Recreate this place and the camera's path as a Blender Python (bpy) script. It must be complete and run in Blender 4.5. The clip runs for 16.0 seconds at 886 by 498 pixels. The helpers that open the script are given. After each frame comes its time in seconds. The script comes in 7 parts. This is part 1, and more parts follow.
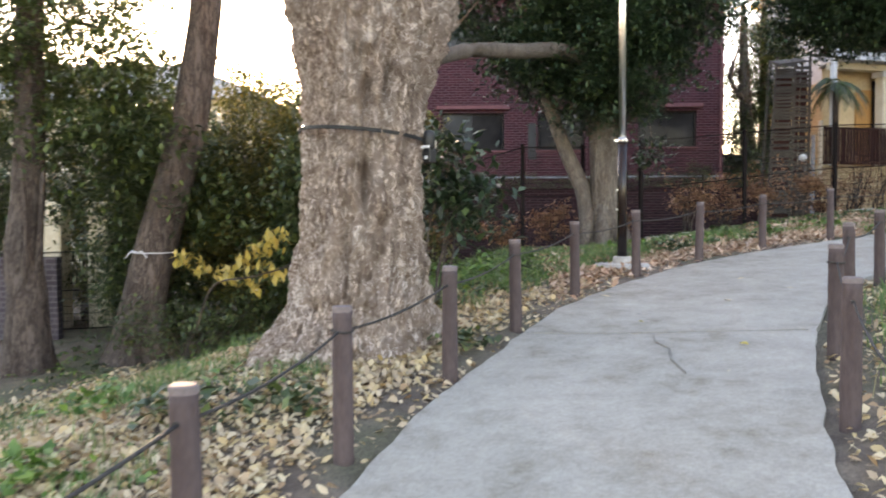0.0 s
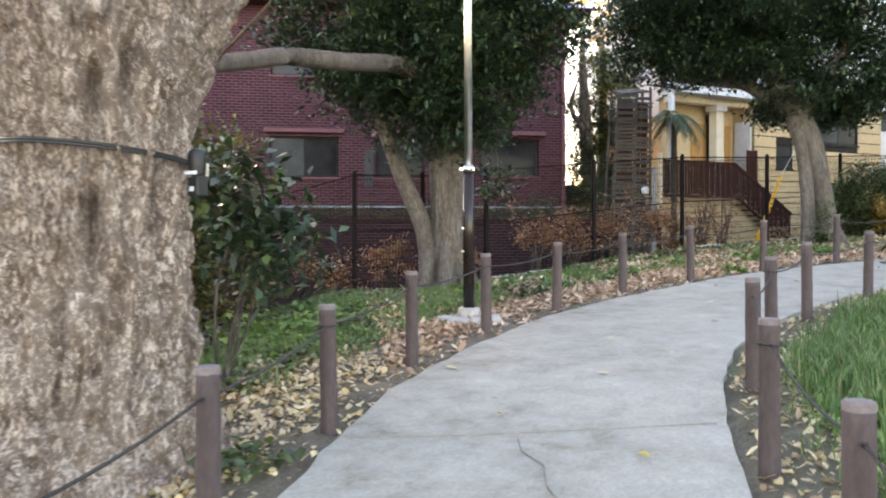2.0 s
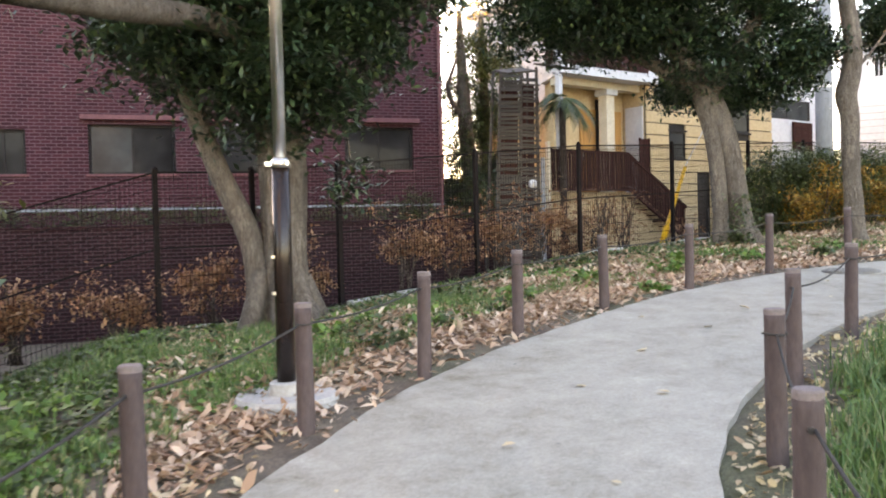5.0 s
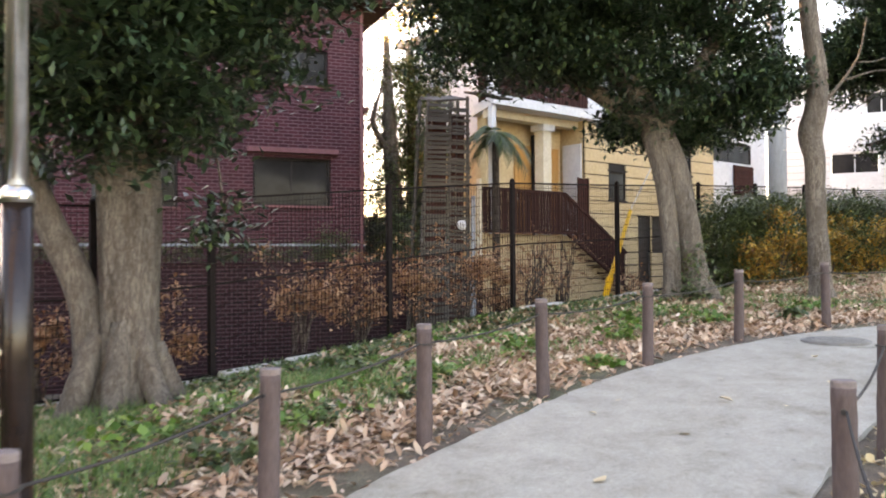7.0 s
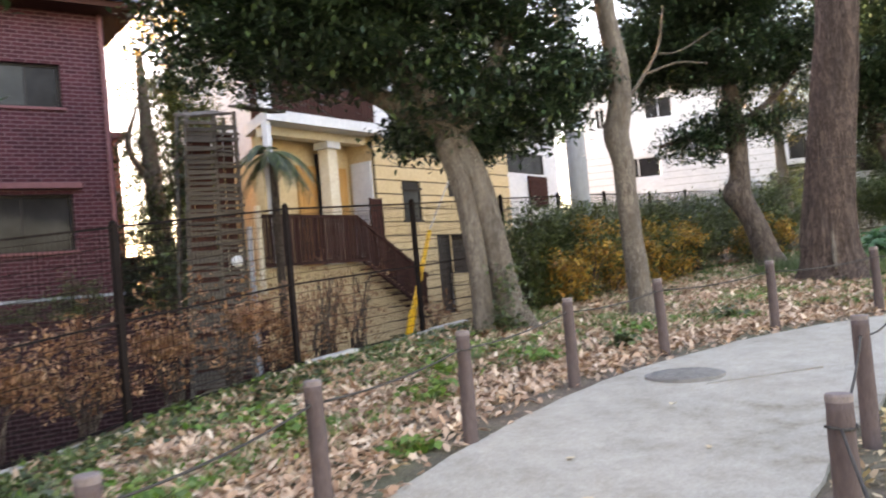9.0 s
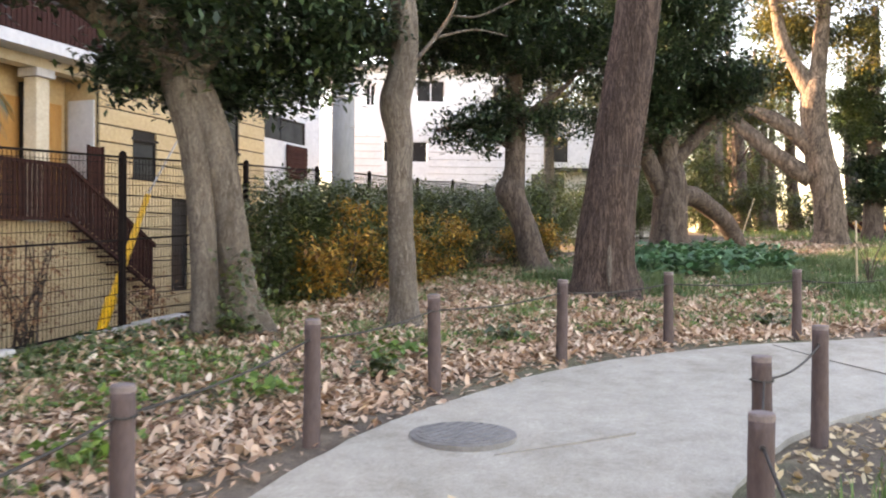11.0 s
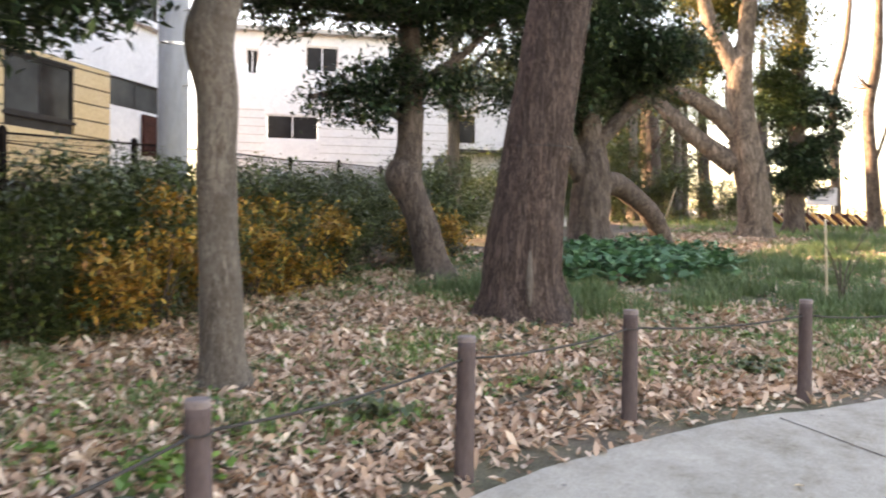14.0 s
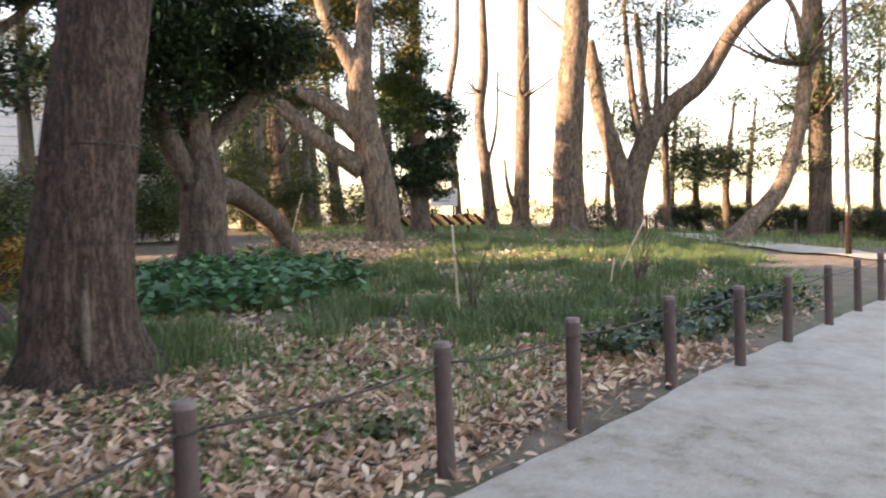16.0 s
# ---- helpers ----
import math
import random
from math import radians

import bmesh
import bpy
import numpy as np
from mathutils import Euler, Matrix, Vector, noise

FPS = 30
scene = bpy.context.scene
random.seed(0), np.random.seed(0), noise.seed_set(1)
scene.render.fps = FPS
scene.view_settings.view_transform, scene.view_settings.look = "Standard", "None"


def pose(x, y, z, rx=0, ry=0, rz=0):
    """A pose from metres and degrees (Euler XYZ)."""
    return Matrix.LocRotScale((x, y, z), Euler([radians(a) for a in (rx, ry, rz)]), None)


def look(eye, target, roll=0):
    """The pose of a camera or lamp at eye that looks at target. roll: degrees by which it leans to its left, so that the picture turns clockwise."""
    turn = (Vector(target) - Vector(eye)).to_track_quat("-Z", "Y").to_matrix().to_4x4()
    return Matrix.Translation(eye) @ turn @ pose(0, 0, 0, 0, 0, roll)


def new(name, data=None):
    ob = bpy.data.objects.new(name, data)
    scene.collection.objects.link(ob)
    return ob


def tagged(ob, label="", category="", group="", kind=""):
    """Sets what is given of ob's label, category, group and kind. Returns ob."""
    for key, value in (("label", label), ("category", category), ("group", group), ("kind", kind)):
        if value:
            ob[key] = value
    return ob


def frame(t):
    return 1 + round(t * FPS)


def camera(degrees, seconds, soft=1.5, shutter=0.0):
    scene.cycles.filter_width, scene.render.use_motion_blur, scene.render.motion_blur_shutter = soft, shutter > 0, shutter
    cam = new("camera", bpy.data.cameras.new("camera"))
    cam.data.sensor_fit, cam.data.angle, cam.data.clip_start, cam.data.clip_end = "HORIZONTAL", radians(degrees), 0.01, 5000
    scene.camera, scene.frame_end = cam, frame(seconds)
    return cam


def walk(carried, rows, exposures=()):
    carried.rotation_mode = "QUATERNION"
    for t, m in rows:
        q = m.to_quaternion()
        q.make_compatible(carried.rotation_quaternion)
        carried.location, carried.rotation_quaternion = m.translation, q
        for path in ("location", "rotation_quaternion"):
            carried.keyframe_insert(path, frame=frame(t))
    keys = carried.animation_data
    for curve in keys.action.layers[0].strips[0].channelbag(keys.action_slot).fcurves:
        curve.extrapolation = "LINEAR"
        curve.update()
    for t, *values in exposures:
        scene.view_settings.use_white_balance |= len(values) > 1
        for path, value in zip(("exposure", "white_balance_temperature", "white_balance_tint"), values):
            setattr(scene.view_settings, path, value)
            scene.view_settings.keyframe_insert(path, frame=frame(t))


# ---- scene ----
cam = camera(55.6, 16.0, 1.9, 0.5)
PATH = [
    (0, (0.344, 0.677, 1.172), (0.225, 2.672, 1.079), -0.4),
    (0.5, (0.386, 1.176, 1.226), (0.363, 3.174, 1.147), -1.3),
    (1, (0.437, 1.67, 1.272), (0.485, 3.669, 1.204), -1.7),
    (1.5, (0.47, 2.181, 1.303), (0.591, 4.177, 1.251), -1.7),
    (2, (0.577, 2.717, 1.334), (0.833, 4.7, 1.302), -0.2),
    (2.5, (0.701, 3.209, 1.353), (0.975, 5.189, 1.307), 0.5),
    (3, (0.851, 3.719, 1.402), (1.185, 5.69, 1.352), 0.3),
    (5.5, (1.77, 6.369, 1.635), (2.333, 8.287, 1.582), -0.6),
    (6, (1.982, 6.882, 1.671), (2.578, 8.791, 1.625), 0.8),
    (6.5, (2.222, 7.373, 1.719), (2.87, 9.265, 1.701), -0.3),
    (7, (2.506, 7.871, 1.77), (3.18, 9.754, 1.8), -0.4),
    (7.5, (2.772, 8.39, 1.836), (3.512, 10.248, 1.871), -1.8),
    (8, (3.068, 8.89, 1.877), (3.885, 10.716, 1.903), -2.4),
    (8.5, (3.365, 9.317, 1.934), (4.278, 11.096, 1.98), -4.4),
    (9, (3.708, 9.816, 1.963), (4.803, 11.488, 2.025), -5.2),
    (9.5, (4.012, 10.246, 1.992), (5.187, 11.862, 2.082), -4.5),
    (10, (4.391, 10.722, 2.035), (5.751, 12.188, 2.073), -1.3),
    (12.5, (6.743, 12.614, 2.307), (8.316, 13.85, 2.276), 0.9),
    (13, (7.227, 12.931, 2.334), (8.803, 14.163, 2.283), 1.3),
    (13.5, (7.693, 13.18, 2.378), (9.328, 14.332, 2.317), 1.5),
    (14, (8.19, 13.396, 2.403), (9.851, 14.51, 2.341), 1.0),
    (14.5, (8.74, 13.595, 2.448), (10.543, 14.459, 2.402), -1.0),
    (15, (9.273, 13.718, 2.479), (11.128, 14.463, 2.428), 1.1),
    (15.5, (9.824, 13.777, 2.465), (11.763, 14.266, 2.405), -1.5),
    (16, (10.398, 13.828, 2.529), (12.369, 14.167, 2.476), -1.8),
]
EXPOSURES = [(0, 3.05, 7900, 27), (1, 3.12, 7950, 26), (2, 3.36, 7900, 25), (4.5, 3.42, 8500, 28), (9, 3.46, 8700, 31), (13, 3.36, 8900, 33), (14.5, 3.26, 8600, 31), (15, 3.0, 8450, 31), (15.5, 3.04, 8300, 30), (16, 2.78, 8200, 30)]
walk(cam, [(t, look(eye, target, roll)) for t, eye, target, roll in PATH], EXPOSURES)

# ---- world, sun ----
SUN_DIR = Vector((-0.29, 0.932, 0.215)).normalized()
world = bpy.data.worlds.new("world")
scene.world = world
world.use_nodes = True
wn = world.node_tree.nodes
sky = wn.new("ShaderNodeTexSky")
sky.sky_type = "NISHITA"
sky.sun_disc = False
sky.sun_elevation = math.asin(SUN_DIR.z)
sky.sun_rotation = math.atan2(SUN_DIR.x, SUN_DIR.y)
sky.air_density, sky.dust_density, sky.ozone_density = 1.0, 0.7, 1.0
wn["Background"].inputs["Strength"].default_value = 0.14
world.node_tree.links.new(sky.outputs["Color"], wn["Background"].inputs["Color"])
sun = new("sun", bpy.data.lights.new("sun", "SUN"))
sun.data.energy, sun.data.angle, sun.data.color = 5.0, radians(0.6), (1.0, 0.80, 0.56)
sun.rotation_euler = SUN_DIR.to_track_quat("Z", "Y").to_euler()


# ---- materials ----
def ramp_of(nt, fac, stops):
    r = nt.nodes.new("ShaderNodeValToRGB")
    while len(r.color_ramp.elements) < len(stops):
        r.color_ramp.elements.new(0.5)
    for e, (p, c) in zip(r.color_ramp.elements, stops):
        e.position, e.color = p, (*c, 1)
    nt.links.new(fac, r.inputs["Fac"])
    return r.outputs["Color"]


def noise_of(nt, vec, scale, detail=5.0, rough=0.6):
    n = nt.nodes.new("ShaderNodeTexNoise")
    n.inputs["Scale"].default_value, n.inputs["Detail"].default_value, n.inputs["Roughness"].default_value = scale, detail, rough
    if vec:
        nt.links.new(vec, n.inputs["Vector"])
    return n.outputs["Fac"]


def mix_of(nt, mode, fac, a, b):
    m = nt.nodes.new("ShaderNodeMix")
    m.data_type, m.blend_type = "RGBA", mode
    for key, v in ((0, fac), (6, a), (7, b)):
        if isinstance(v, (int, float)):
            m.inputs[key].default_value = v
        elif isinstance(v, tuple):
            m.inputs[key].default_value = (*v, 1)
        else:
            nt.links.new(v, m.inputs[key])
    return m.outputs[2]


def base_mat(name):
    m = bpy.data.materials.new(name)
    m.use_nodes = True
    nt = m.node_tree
    return m, nt, nt.nodes["Principled BSDF"]


def place_of(nt, stretch=(1, 1, 1)):
    co = nt.nodes.new("ShaderNodeTexCoord")
    mp = nt.nodes.new("ShaderNodeMapping")
    mp.inputs["Scale"].default_value = stretch
    nt.links.new(co.outputs["Object"], mp.inputs["Vector"])
    return mp.outputs["Vector"]


def bump_of(nt, bsdf, height, strength, dist=0.02):
    b = nt.nodes.new("ShaderNodeBump")
    b.inputs["Strength"].default_value, b.inputs["Distance"].default_value = strength, dist
    nt.links.new(height, b.inputs["Height"])
    nt.links.new(b.outputs["Normal"], bsdf.inputs["Normal"])


def plain(name, dark, light, scale=6.0, rough=0.7, bump=0.3, stretch=(1, 1, 1), metal=0.0, fine=6.0, dist=0.02, each=0.0, spec=0.3):
    """A surface whose colour wanders between two tones at two scales, with relief."""
    m, nt, bsdf = base_mat(name)
    v = place_of(nt, stretch)
    big, small = noise_of(nt, v, scale * 0.22, 4), noise_of(nt, v, scale * fine, 6, 0.65)
    mid = noise_of(nt, v, scale, 6)
    col = ramp_of(nt, mid, [(0.3, dark), (0.7, light)])
    mean = tuple((a + b) / 2 for a, b in zip(dark, light))
    col = mix_of(nt, "MIX", ramp_of(nt, big, [(0.35, (0, 0, 0)), (0.7, (0.6, 0.6, 0.6))]), col, mean)
    col = mix_of(nt, "OVERLAY", 0.35, col, ramp_of(nt, small, [(0.3, (0.25, 0.25, 0.25)), (0.7, (0.75, 0.75, 0.75))]))
    if each:
        info = nt.nodes.new("ShaderNodeObjectInfo")
        col = mix_of(nt, "MULTIPLY", each, col, ramp_of(nt, info.outputs["Random"], [(0, (0.5, 0.5, 0.5)), (1, (1, 1, 1))]))
    nt.links.new(col, bsdf.inputs["Base Color"])
    bsdf.inputs["Roughness"].default_value, bsdf.inputs["Metallic"].default_value = rough, metal
    bsdf.inputs["Specular IOR Level"].default_value = spec
    if bump:
        bump_of(nt, bsdf, mix_of(nt, "MIX", 0.5, mid, small), bump, dist)
    return m


def bark_mat(name, crevice, dull, bright, scale, stretch, edge=0.14, bump=1.0, dist=0.05, warp=0.35, plated=0.4):
    """Plated bark: dark crevices between rough plates, grain and lichen stains."""
    m, nt, bsdf = base_mat(name)
    v = place_of(nt, stretch)
    wob = nt.nodes.new("ShaderNodeTexNoise")
    wob.inputs["Scale"].default_value, wob.inputs["Detail"].default_value, wob.inputs["Roughness"].default_value = scale * 0.8, 8, 0.75
    nt.links.new(v, wob.inputs["Vector"])
    add = nt.nodes.new("ShaderNodeVectorMath")
    add.operation = "MULTIPLY_ADD"
    add.inputs[1].default_value = (warp, warp, warp)
    nt.links.new(wob.outputs["Color"], add.inputs[0])
    nt.links.new(v, add.inputs[2])
    vo = nt.nodes.new("ShaderNodeTexVoronoi")
    vo.feature = "DISTANCE_TO_EDGE"
    vo.inputs["Scale"].default_value = scale
    nt.links.new(add.outputs[0], vo.inputs["Vector"])
    fine, stain = noise_of(nt, add.outputs[0], scale * 0.95, 8, 0.68), noise_of(nt, v, scale * 0.3, 4)
    plates = mix_of(nt, "MIX", 1 - plated, ramp_of(nt, vo.outputs["Distance"], [(0.0, (0, 0, 0)), (edge, (0.7, 0.7, 0.7)), (edge * 3, (1, 1, 1))]), fine)
    col = ramp_of(nt, plates, [(0.36, crevice), (0.5, dull), (0.63, bright)])
    col = mix_of(nt, "OVERLAY", 0.55, col, ramp_of(nt, stain, [(0.3, (0.3, 0.3, 0.3)), (0.7, (0.7, 0.68, 0.66))]))
    nt.links.new(col, bsdf.inputs["Base Color"])
    bsdf.inputs["Roughness"].default_value = 0.92
    bsdf.inputs["Specular IOR Level"].default_value = 0.25
    bump_of(nt, bsdf, plates, bump * 0.85, dist * 0.42)
    return m


def leaf_mat(name, stops, rough=0.45, through_light=0.25, spec=0.5):
    """Leaves, each island with a tone of its own, some light passing through."""
    m, nt, bsdf = base_mat(name)
    geo = nt.nodes.new("ShaderNodeNewGeometry")
    col = ramp_of(nt, geo.outputs["Random Per Island"], stops)
    v = place_of(nt)
    col = mix_of(nt, "OVERLAY", 0.4, col, ramp_of(nt, noise_of(nt, v, 0.9, 3), [(0.3, (0.3, 0.3, 0.3)), (0.7, (0.72, 0.72, 0.68))]))
    nt.links.new(col, bsdf.inputs["Base Color"])
    bsdf.inputs["Roughness"].default_value = rough
    bsdf.inputs["Specular IOR Level"].default_value = spec
    if through_light:
        tr = nt.nodes.new("ShaderNodeBsdfTranslucent")
        mx = nt.nodes.new("ShaderNodeMixShader")
        mx.inputs["Fac"].default_value = through_light
        nt.links.new(col, tr.inputs["Color"])
        nt.links.new(bsdf.outputs[0], mx.inputs[1])
        nt.links.new(tr.outputs[0], mx.inputs[2])
        nt.links.new(mx.outputs[0], nt.nodes["Material Output"].inputs["Surface"])
    return m


def brick_mat(name, c1, c2, mortar, rough=0.75):
    m, nt, bsdf = base_mat(name)
    co = nt.nodes.new("ShaderNodeTexCoord")
    sep, com = nt.nodes.new("ShaderNodeSeparateXYZ"), nt.nodes.new("ShaderNodeCombineXYZ")
    add = nt.nodes.new("ShaderNodeMath")
    nt.links.new(co.outputs["Object"], sep.inputs[0])
    nt.links.new(sep.outputs["X"], add.inputs[0])
    nt.links.new(sep.outputs["Y"], add.inputs[1])
    nt.links.new(add.outputs[0], com.inputs["X"])
    nt.links.new(sep.outputs["Z"], com.inputs["Y"])
    br = nt.nodes.new("ShaderNodeTexBrick")
    for key, v in (("Color1", (*c1, 1)), ("Color2", (*c2, 1)), ("Mortar", (*mortar, 1)), ("Scale", 1.0), ("Mortar Size", 0.011), ("Mortar Smooth", 0.2), ("Brick Width", 0.235), ("Row Height", 0.082)):
        br.inputs[key].default_value = v
    nt.links.new(com.outputs[0], br.inputs["Vector"])
    big = noise_of(nt, co.outputs["Object"], 0.7, 5)
    col = mix_of(nt, "OVERLAY", 0.5, br.outputs["Color"], ramp_of(nt, big, [(0.3, (0.33, 0.33, 0.33)), (0.7, (0.66, 0.64, 0.64))]))
    nt.links.new(col, bsdf.inputs["Base Color"])
    bsdf.inputs["Roughness"].default_value = rough
    inv = nt.nodes.new("ShaderNodeMath")
    inv.operation = "SUBTRACT"
    inv.inputs[0].default_value = 1.0
    nt.links.new(br.outputs["Fac"], inv.inputs[1])
    bsdf.inputs["Specular IOR Level"].default_value = 0.12
    bump_of(nt, bsdf, inv.outputs[0], 0.5, 0.01)
    return m


def ground_mat():
    """Damp earth, with patches of moss and trodden litter."""
    m, nt, bsdf = base_mat("earth")
    v = place_of(nt)
    patch, mid, fine = noise_of(nt, v, 0.35, 5), noise_of(nt, v, 3.0, 6), noise_of(nt, v, 42.0, 5, 0.7)
    soil = ramp_of(nt, mid, [(0.3, (0.075, 0.055, 0.040)), (0.55, (0.15, 0.115, 0.082)), (0.75, (0.22, 0.175, 0.125))])
    moss = ramp_of(nt, fine, [(0.3, (0.04, 0.055, 0.022)), (0.7, (0.11, 0.13, 0.055))])
    col = mix_of(nt, "MIX", ramp_of(nt, patch, [(0.48, (0, 0, 0)), (0.62, (0.6, 0.6, 0.6))]), soil, moss)
    col = mix_of(nt, "OVERLAY", 0.6, col, ramp_of(nt, fine, [(0.3, (0.2, 0.2, 0.2)), (0.7, (0.8, 0.8, 0.8))]))
    nt.links.new(col, bsdf.inputs["Base Color"])
    bsdf.inputs["Roughness"].default_value = 0.95
    bump_of(nt, bsdf, mix_of(nt, "MIX", 0.5, mid, fine), 0.9, 0.04)
    return m


def concrete_path_mat():
    m, nt, bsdf = base_mat("path_concrete")
    v = place_of(nt)
    big, mid, fine = noise_of(nt, v, 0.5, 5), noise_of(nt, v, 3.2, 8, 0.75), noise_of(nt, v, 38.0, 8, 0.85)
    col = ramp_of(nt, mix_of(nt, "MIX", 0.62, big, mid), [(0.36, (0.20, 0.178, 0.132)), (0.44, (0.295, 0.27, 0.222)), (0.52, (0.345, 0.319, 0.267)), (0.59, (0.375, 0.349, 0.296)), (0.68, (0.45, 0.42, 0.36))])
    col = mix_of(nt, "OVERLAY", 0.3, col, ramp_of(nt, fine, [(0.35, (0.15, 0.15, 0.15)), (0.65, (0.85, 0.85, 0.85))]))
    spots = nt.nodes.new("ShaderNodeTexVoronoi")
    spots.inputs["Scale"].default_value = 2.2
    nt.links.new(v, spots.inputs["Vector"])
    col = mix_of(nt, "MIX", ramp_of(nt, spots.outputs["Distance"], [(0.02, (0.75, 0.75, 0.75)), (0.05, (0, 0, 0))]), col, (0.13, 0.125, 0.12))
    nt.links.new(col, bsdf.inputs["Base Color"])
    bsdf.inputs["Roughness"].default_value = 0.92
    bsdf.inputs["Specular IOR Level"].default_value = 0.25
    bump_of(nt, bsdf, mix_of(nt, "MIX", 0.6, mid, fine), 0.6, 0.012)
    return m


def glass_mat(name, tint, rough=0.06):
    m, nt, bsdf = base_mat(name)
    v = place_of(nt)
    col = ramp_of(nt, noise_of(nt, v, 1.2, 3), [(0.3, tint), (0.7, tuple(min(1, c * 1.6 + 0.01) for c in tint))])
    nt.links.new(col, bsdf.inputs["Base Color"])
    bsdf.inputs["Roughness"].default_value = rough
    bsdf.inputs["Specular IOR Level"].default_value = 0.05
    return m


EARTH = ground_mat()
PATH_MAT = concrete_path_mat()
LITTER_BROWN = leaf_mat("litter_brown", [(0.0, (0.26, 0.15, 0.095)), (0.3, (0.44, 0.285, 0.195)), (0.6, (0.55, 0.39, 0.285)), (0.85, (0.66, 0.52, 0.40)), (1.0, (0.15, 0.075, 0.045))], 0.8, 0.12, 0.2)
LITTER_YELLOW = leaf_mat("litter_yellow", [(0.0, (0.50, 0.36, 0.17)), (0.4, (0.62, 0.50, 0.33)), (0.75, (0.46, 0.34, 0.22)), (1.0, (0.28, 0.17, 0.09))], 0.75, 0.15, 0.2)
LEAF_DARK = leaf_mat("leaf_evergreen", [(0.0, (0.012, 0.028, 0.014)), (0.6, (0.025, 0.052, 0.025)), (0.9, (0.045, 0.08, 0.034)), (1.0, (0.095, 0.14, 0.05))], 0.42, 0.08, 0.35)
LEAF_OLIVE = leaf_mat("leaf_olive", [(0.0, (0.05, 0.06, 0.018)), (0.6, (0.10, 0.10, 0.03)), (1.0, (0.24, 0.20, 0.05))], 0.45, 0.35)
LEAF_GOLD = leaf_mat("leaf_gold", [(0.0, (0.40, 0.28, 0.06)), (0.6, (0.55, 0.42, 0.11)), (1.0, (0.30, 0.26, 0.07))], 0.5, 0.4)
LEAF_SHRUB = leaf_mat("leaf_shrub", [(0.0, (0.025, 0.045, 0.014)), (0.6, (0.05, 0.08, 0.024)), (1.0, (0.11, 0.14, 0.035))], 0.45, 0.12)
LEAF_RUST = leaf_mat("leaf_rust", [(0.0, (0.15, 0.06, 0.032)), (0.5, (0.36, 0.175, 0.085)), (1.0, (0.50, 0.31, 0.18))], 0.6, 0.25)
LEAF_AMBER = leaf_mat("leaf_amber", [(0.0, (0.20, 0.085, 0.02)), (0.3, (0.42, 0.215, 0.04)), (0.6, (0.50, 0.32, 0.06)), (0.8, (0.24, 0.17, 0.035)), (0.9, (0.07, 0.085, 0.025)), (1.0, (0.035, 0.05, 0.018))], 0.55, 0.25)
LEAF_FRESH = leaf_mat("leaf_fresh", [(0.0, (0.05, 0.12, 0.02)), (0.6, (0.11, 0.21, 0.04)), (1.0, (0.20, 0.30, 0.06))], 0.45, 0.3)
LEAF_BUTTERBUR = leaf_mat("leaf_broad", [(0.0, (0.022, 0.085, 0.035)), (0.6, (0.045, 0.14, 0.06)), (1.0, (0.085, 0.20, 0.08))], 0.5, 0.15)
GRASS_DARK = leaf_mat("long_grass", [(0.0, (0.038, 0.078, 0.026)), (0.6, (0.07, 0.125, 0.04)), (1.0, (0.13, 0.165, 0.06))], 0.55, 0.2)
GRASS = leaf_mat("grass", [(0.0, (0.05, 0.11, 0.034)), (0.45, (0.095, 0.18, 0.05)), (0.85, (0.16, 0.235, 0.075)), (1.0, (0.30, 0.25, 0.13))], 0.55, 0.3)
BARK_PALE = bark_mat("bark_pale", (0.19, 0.125, 0.088), (0.56, 0.43, 0.345), (0.82, 0.69, 0.585), 12.0, (1, 1, 0.5), 0.2, 1.0, 0.12, 0.55, 0.38)
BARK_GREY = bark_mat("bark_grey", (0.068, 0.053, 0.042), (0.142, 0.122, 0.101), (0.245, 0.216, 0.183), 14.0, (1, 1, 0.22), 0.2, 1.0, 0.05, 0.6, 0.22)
BARK_BROWN = bark_mat("bark_brown", (0.028, 0.019, 0.015), (0.066, 0.045, 0.038), (0.135, 0.098, 0.083), 15.0, (1, 1, 0.14), 0.16, 1.0, 0.06, 0.4, 0.42)
BARK_DARK = bark_mat("bark_dark", (0.03, 0.022, 0.018), (0.075, 0.058, 0.048), (0.13, 0.105, 0.088), 10.0, (1, 1, 0.25), 0.15, 0.9, 0.04, 0.45, 0.25)
BARK_TAN = bark_mat("bark_tan", (0.036, 0.027, 0.021), (0.098, 0.076, 0.058), (0.195, 0.155, 0.12), 8.0, (1, 1, 0.3), 0.15, 0.9, 0.05, 0.5, 0.22)
BARK_FAR = bark_mat("bark_far", (0.03, 0.023, 0.018), (0.078, 0.062, 0.05), (0.145, 0.117, 0.094), 6.0, (1, 1, 0.35), 0.15, 0.9, 0.06, 0.5, 0.2)
POST_MAT = plain("moulded_post", (0.072, 0.051, 0.049), (0.115, 0.087, 0.083), 8.0, 0.75, 0.8, (1, 1, 0.3), each=0.35, spec=0.15)
POST_TOP = plain("post_top", (0.135, 0.105, 0.10), (0.20, 0.165, 0.155), 14.0, 0.75, 0.3)
ROPE_MAT = plain("rope", (0.025, 0.022, 0.02), (0.06, 0.055, 0.05), 60.0, 0.8, 0.5)
STEEL = plain("polished_steel", (0.50, 0.49, 0.47), (0.66, 0.65, 0.62), 3.0, 0.28, 0.05, metal=1.0)
BROWN_METAL = plain("brown_metal", (0.010, 0.006, 0.005), (0.020, 0.013, 0.011), 4.0, 0.22, 0.05, spec=0.35)
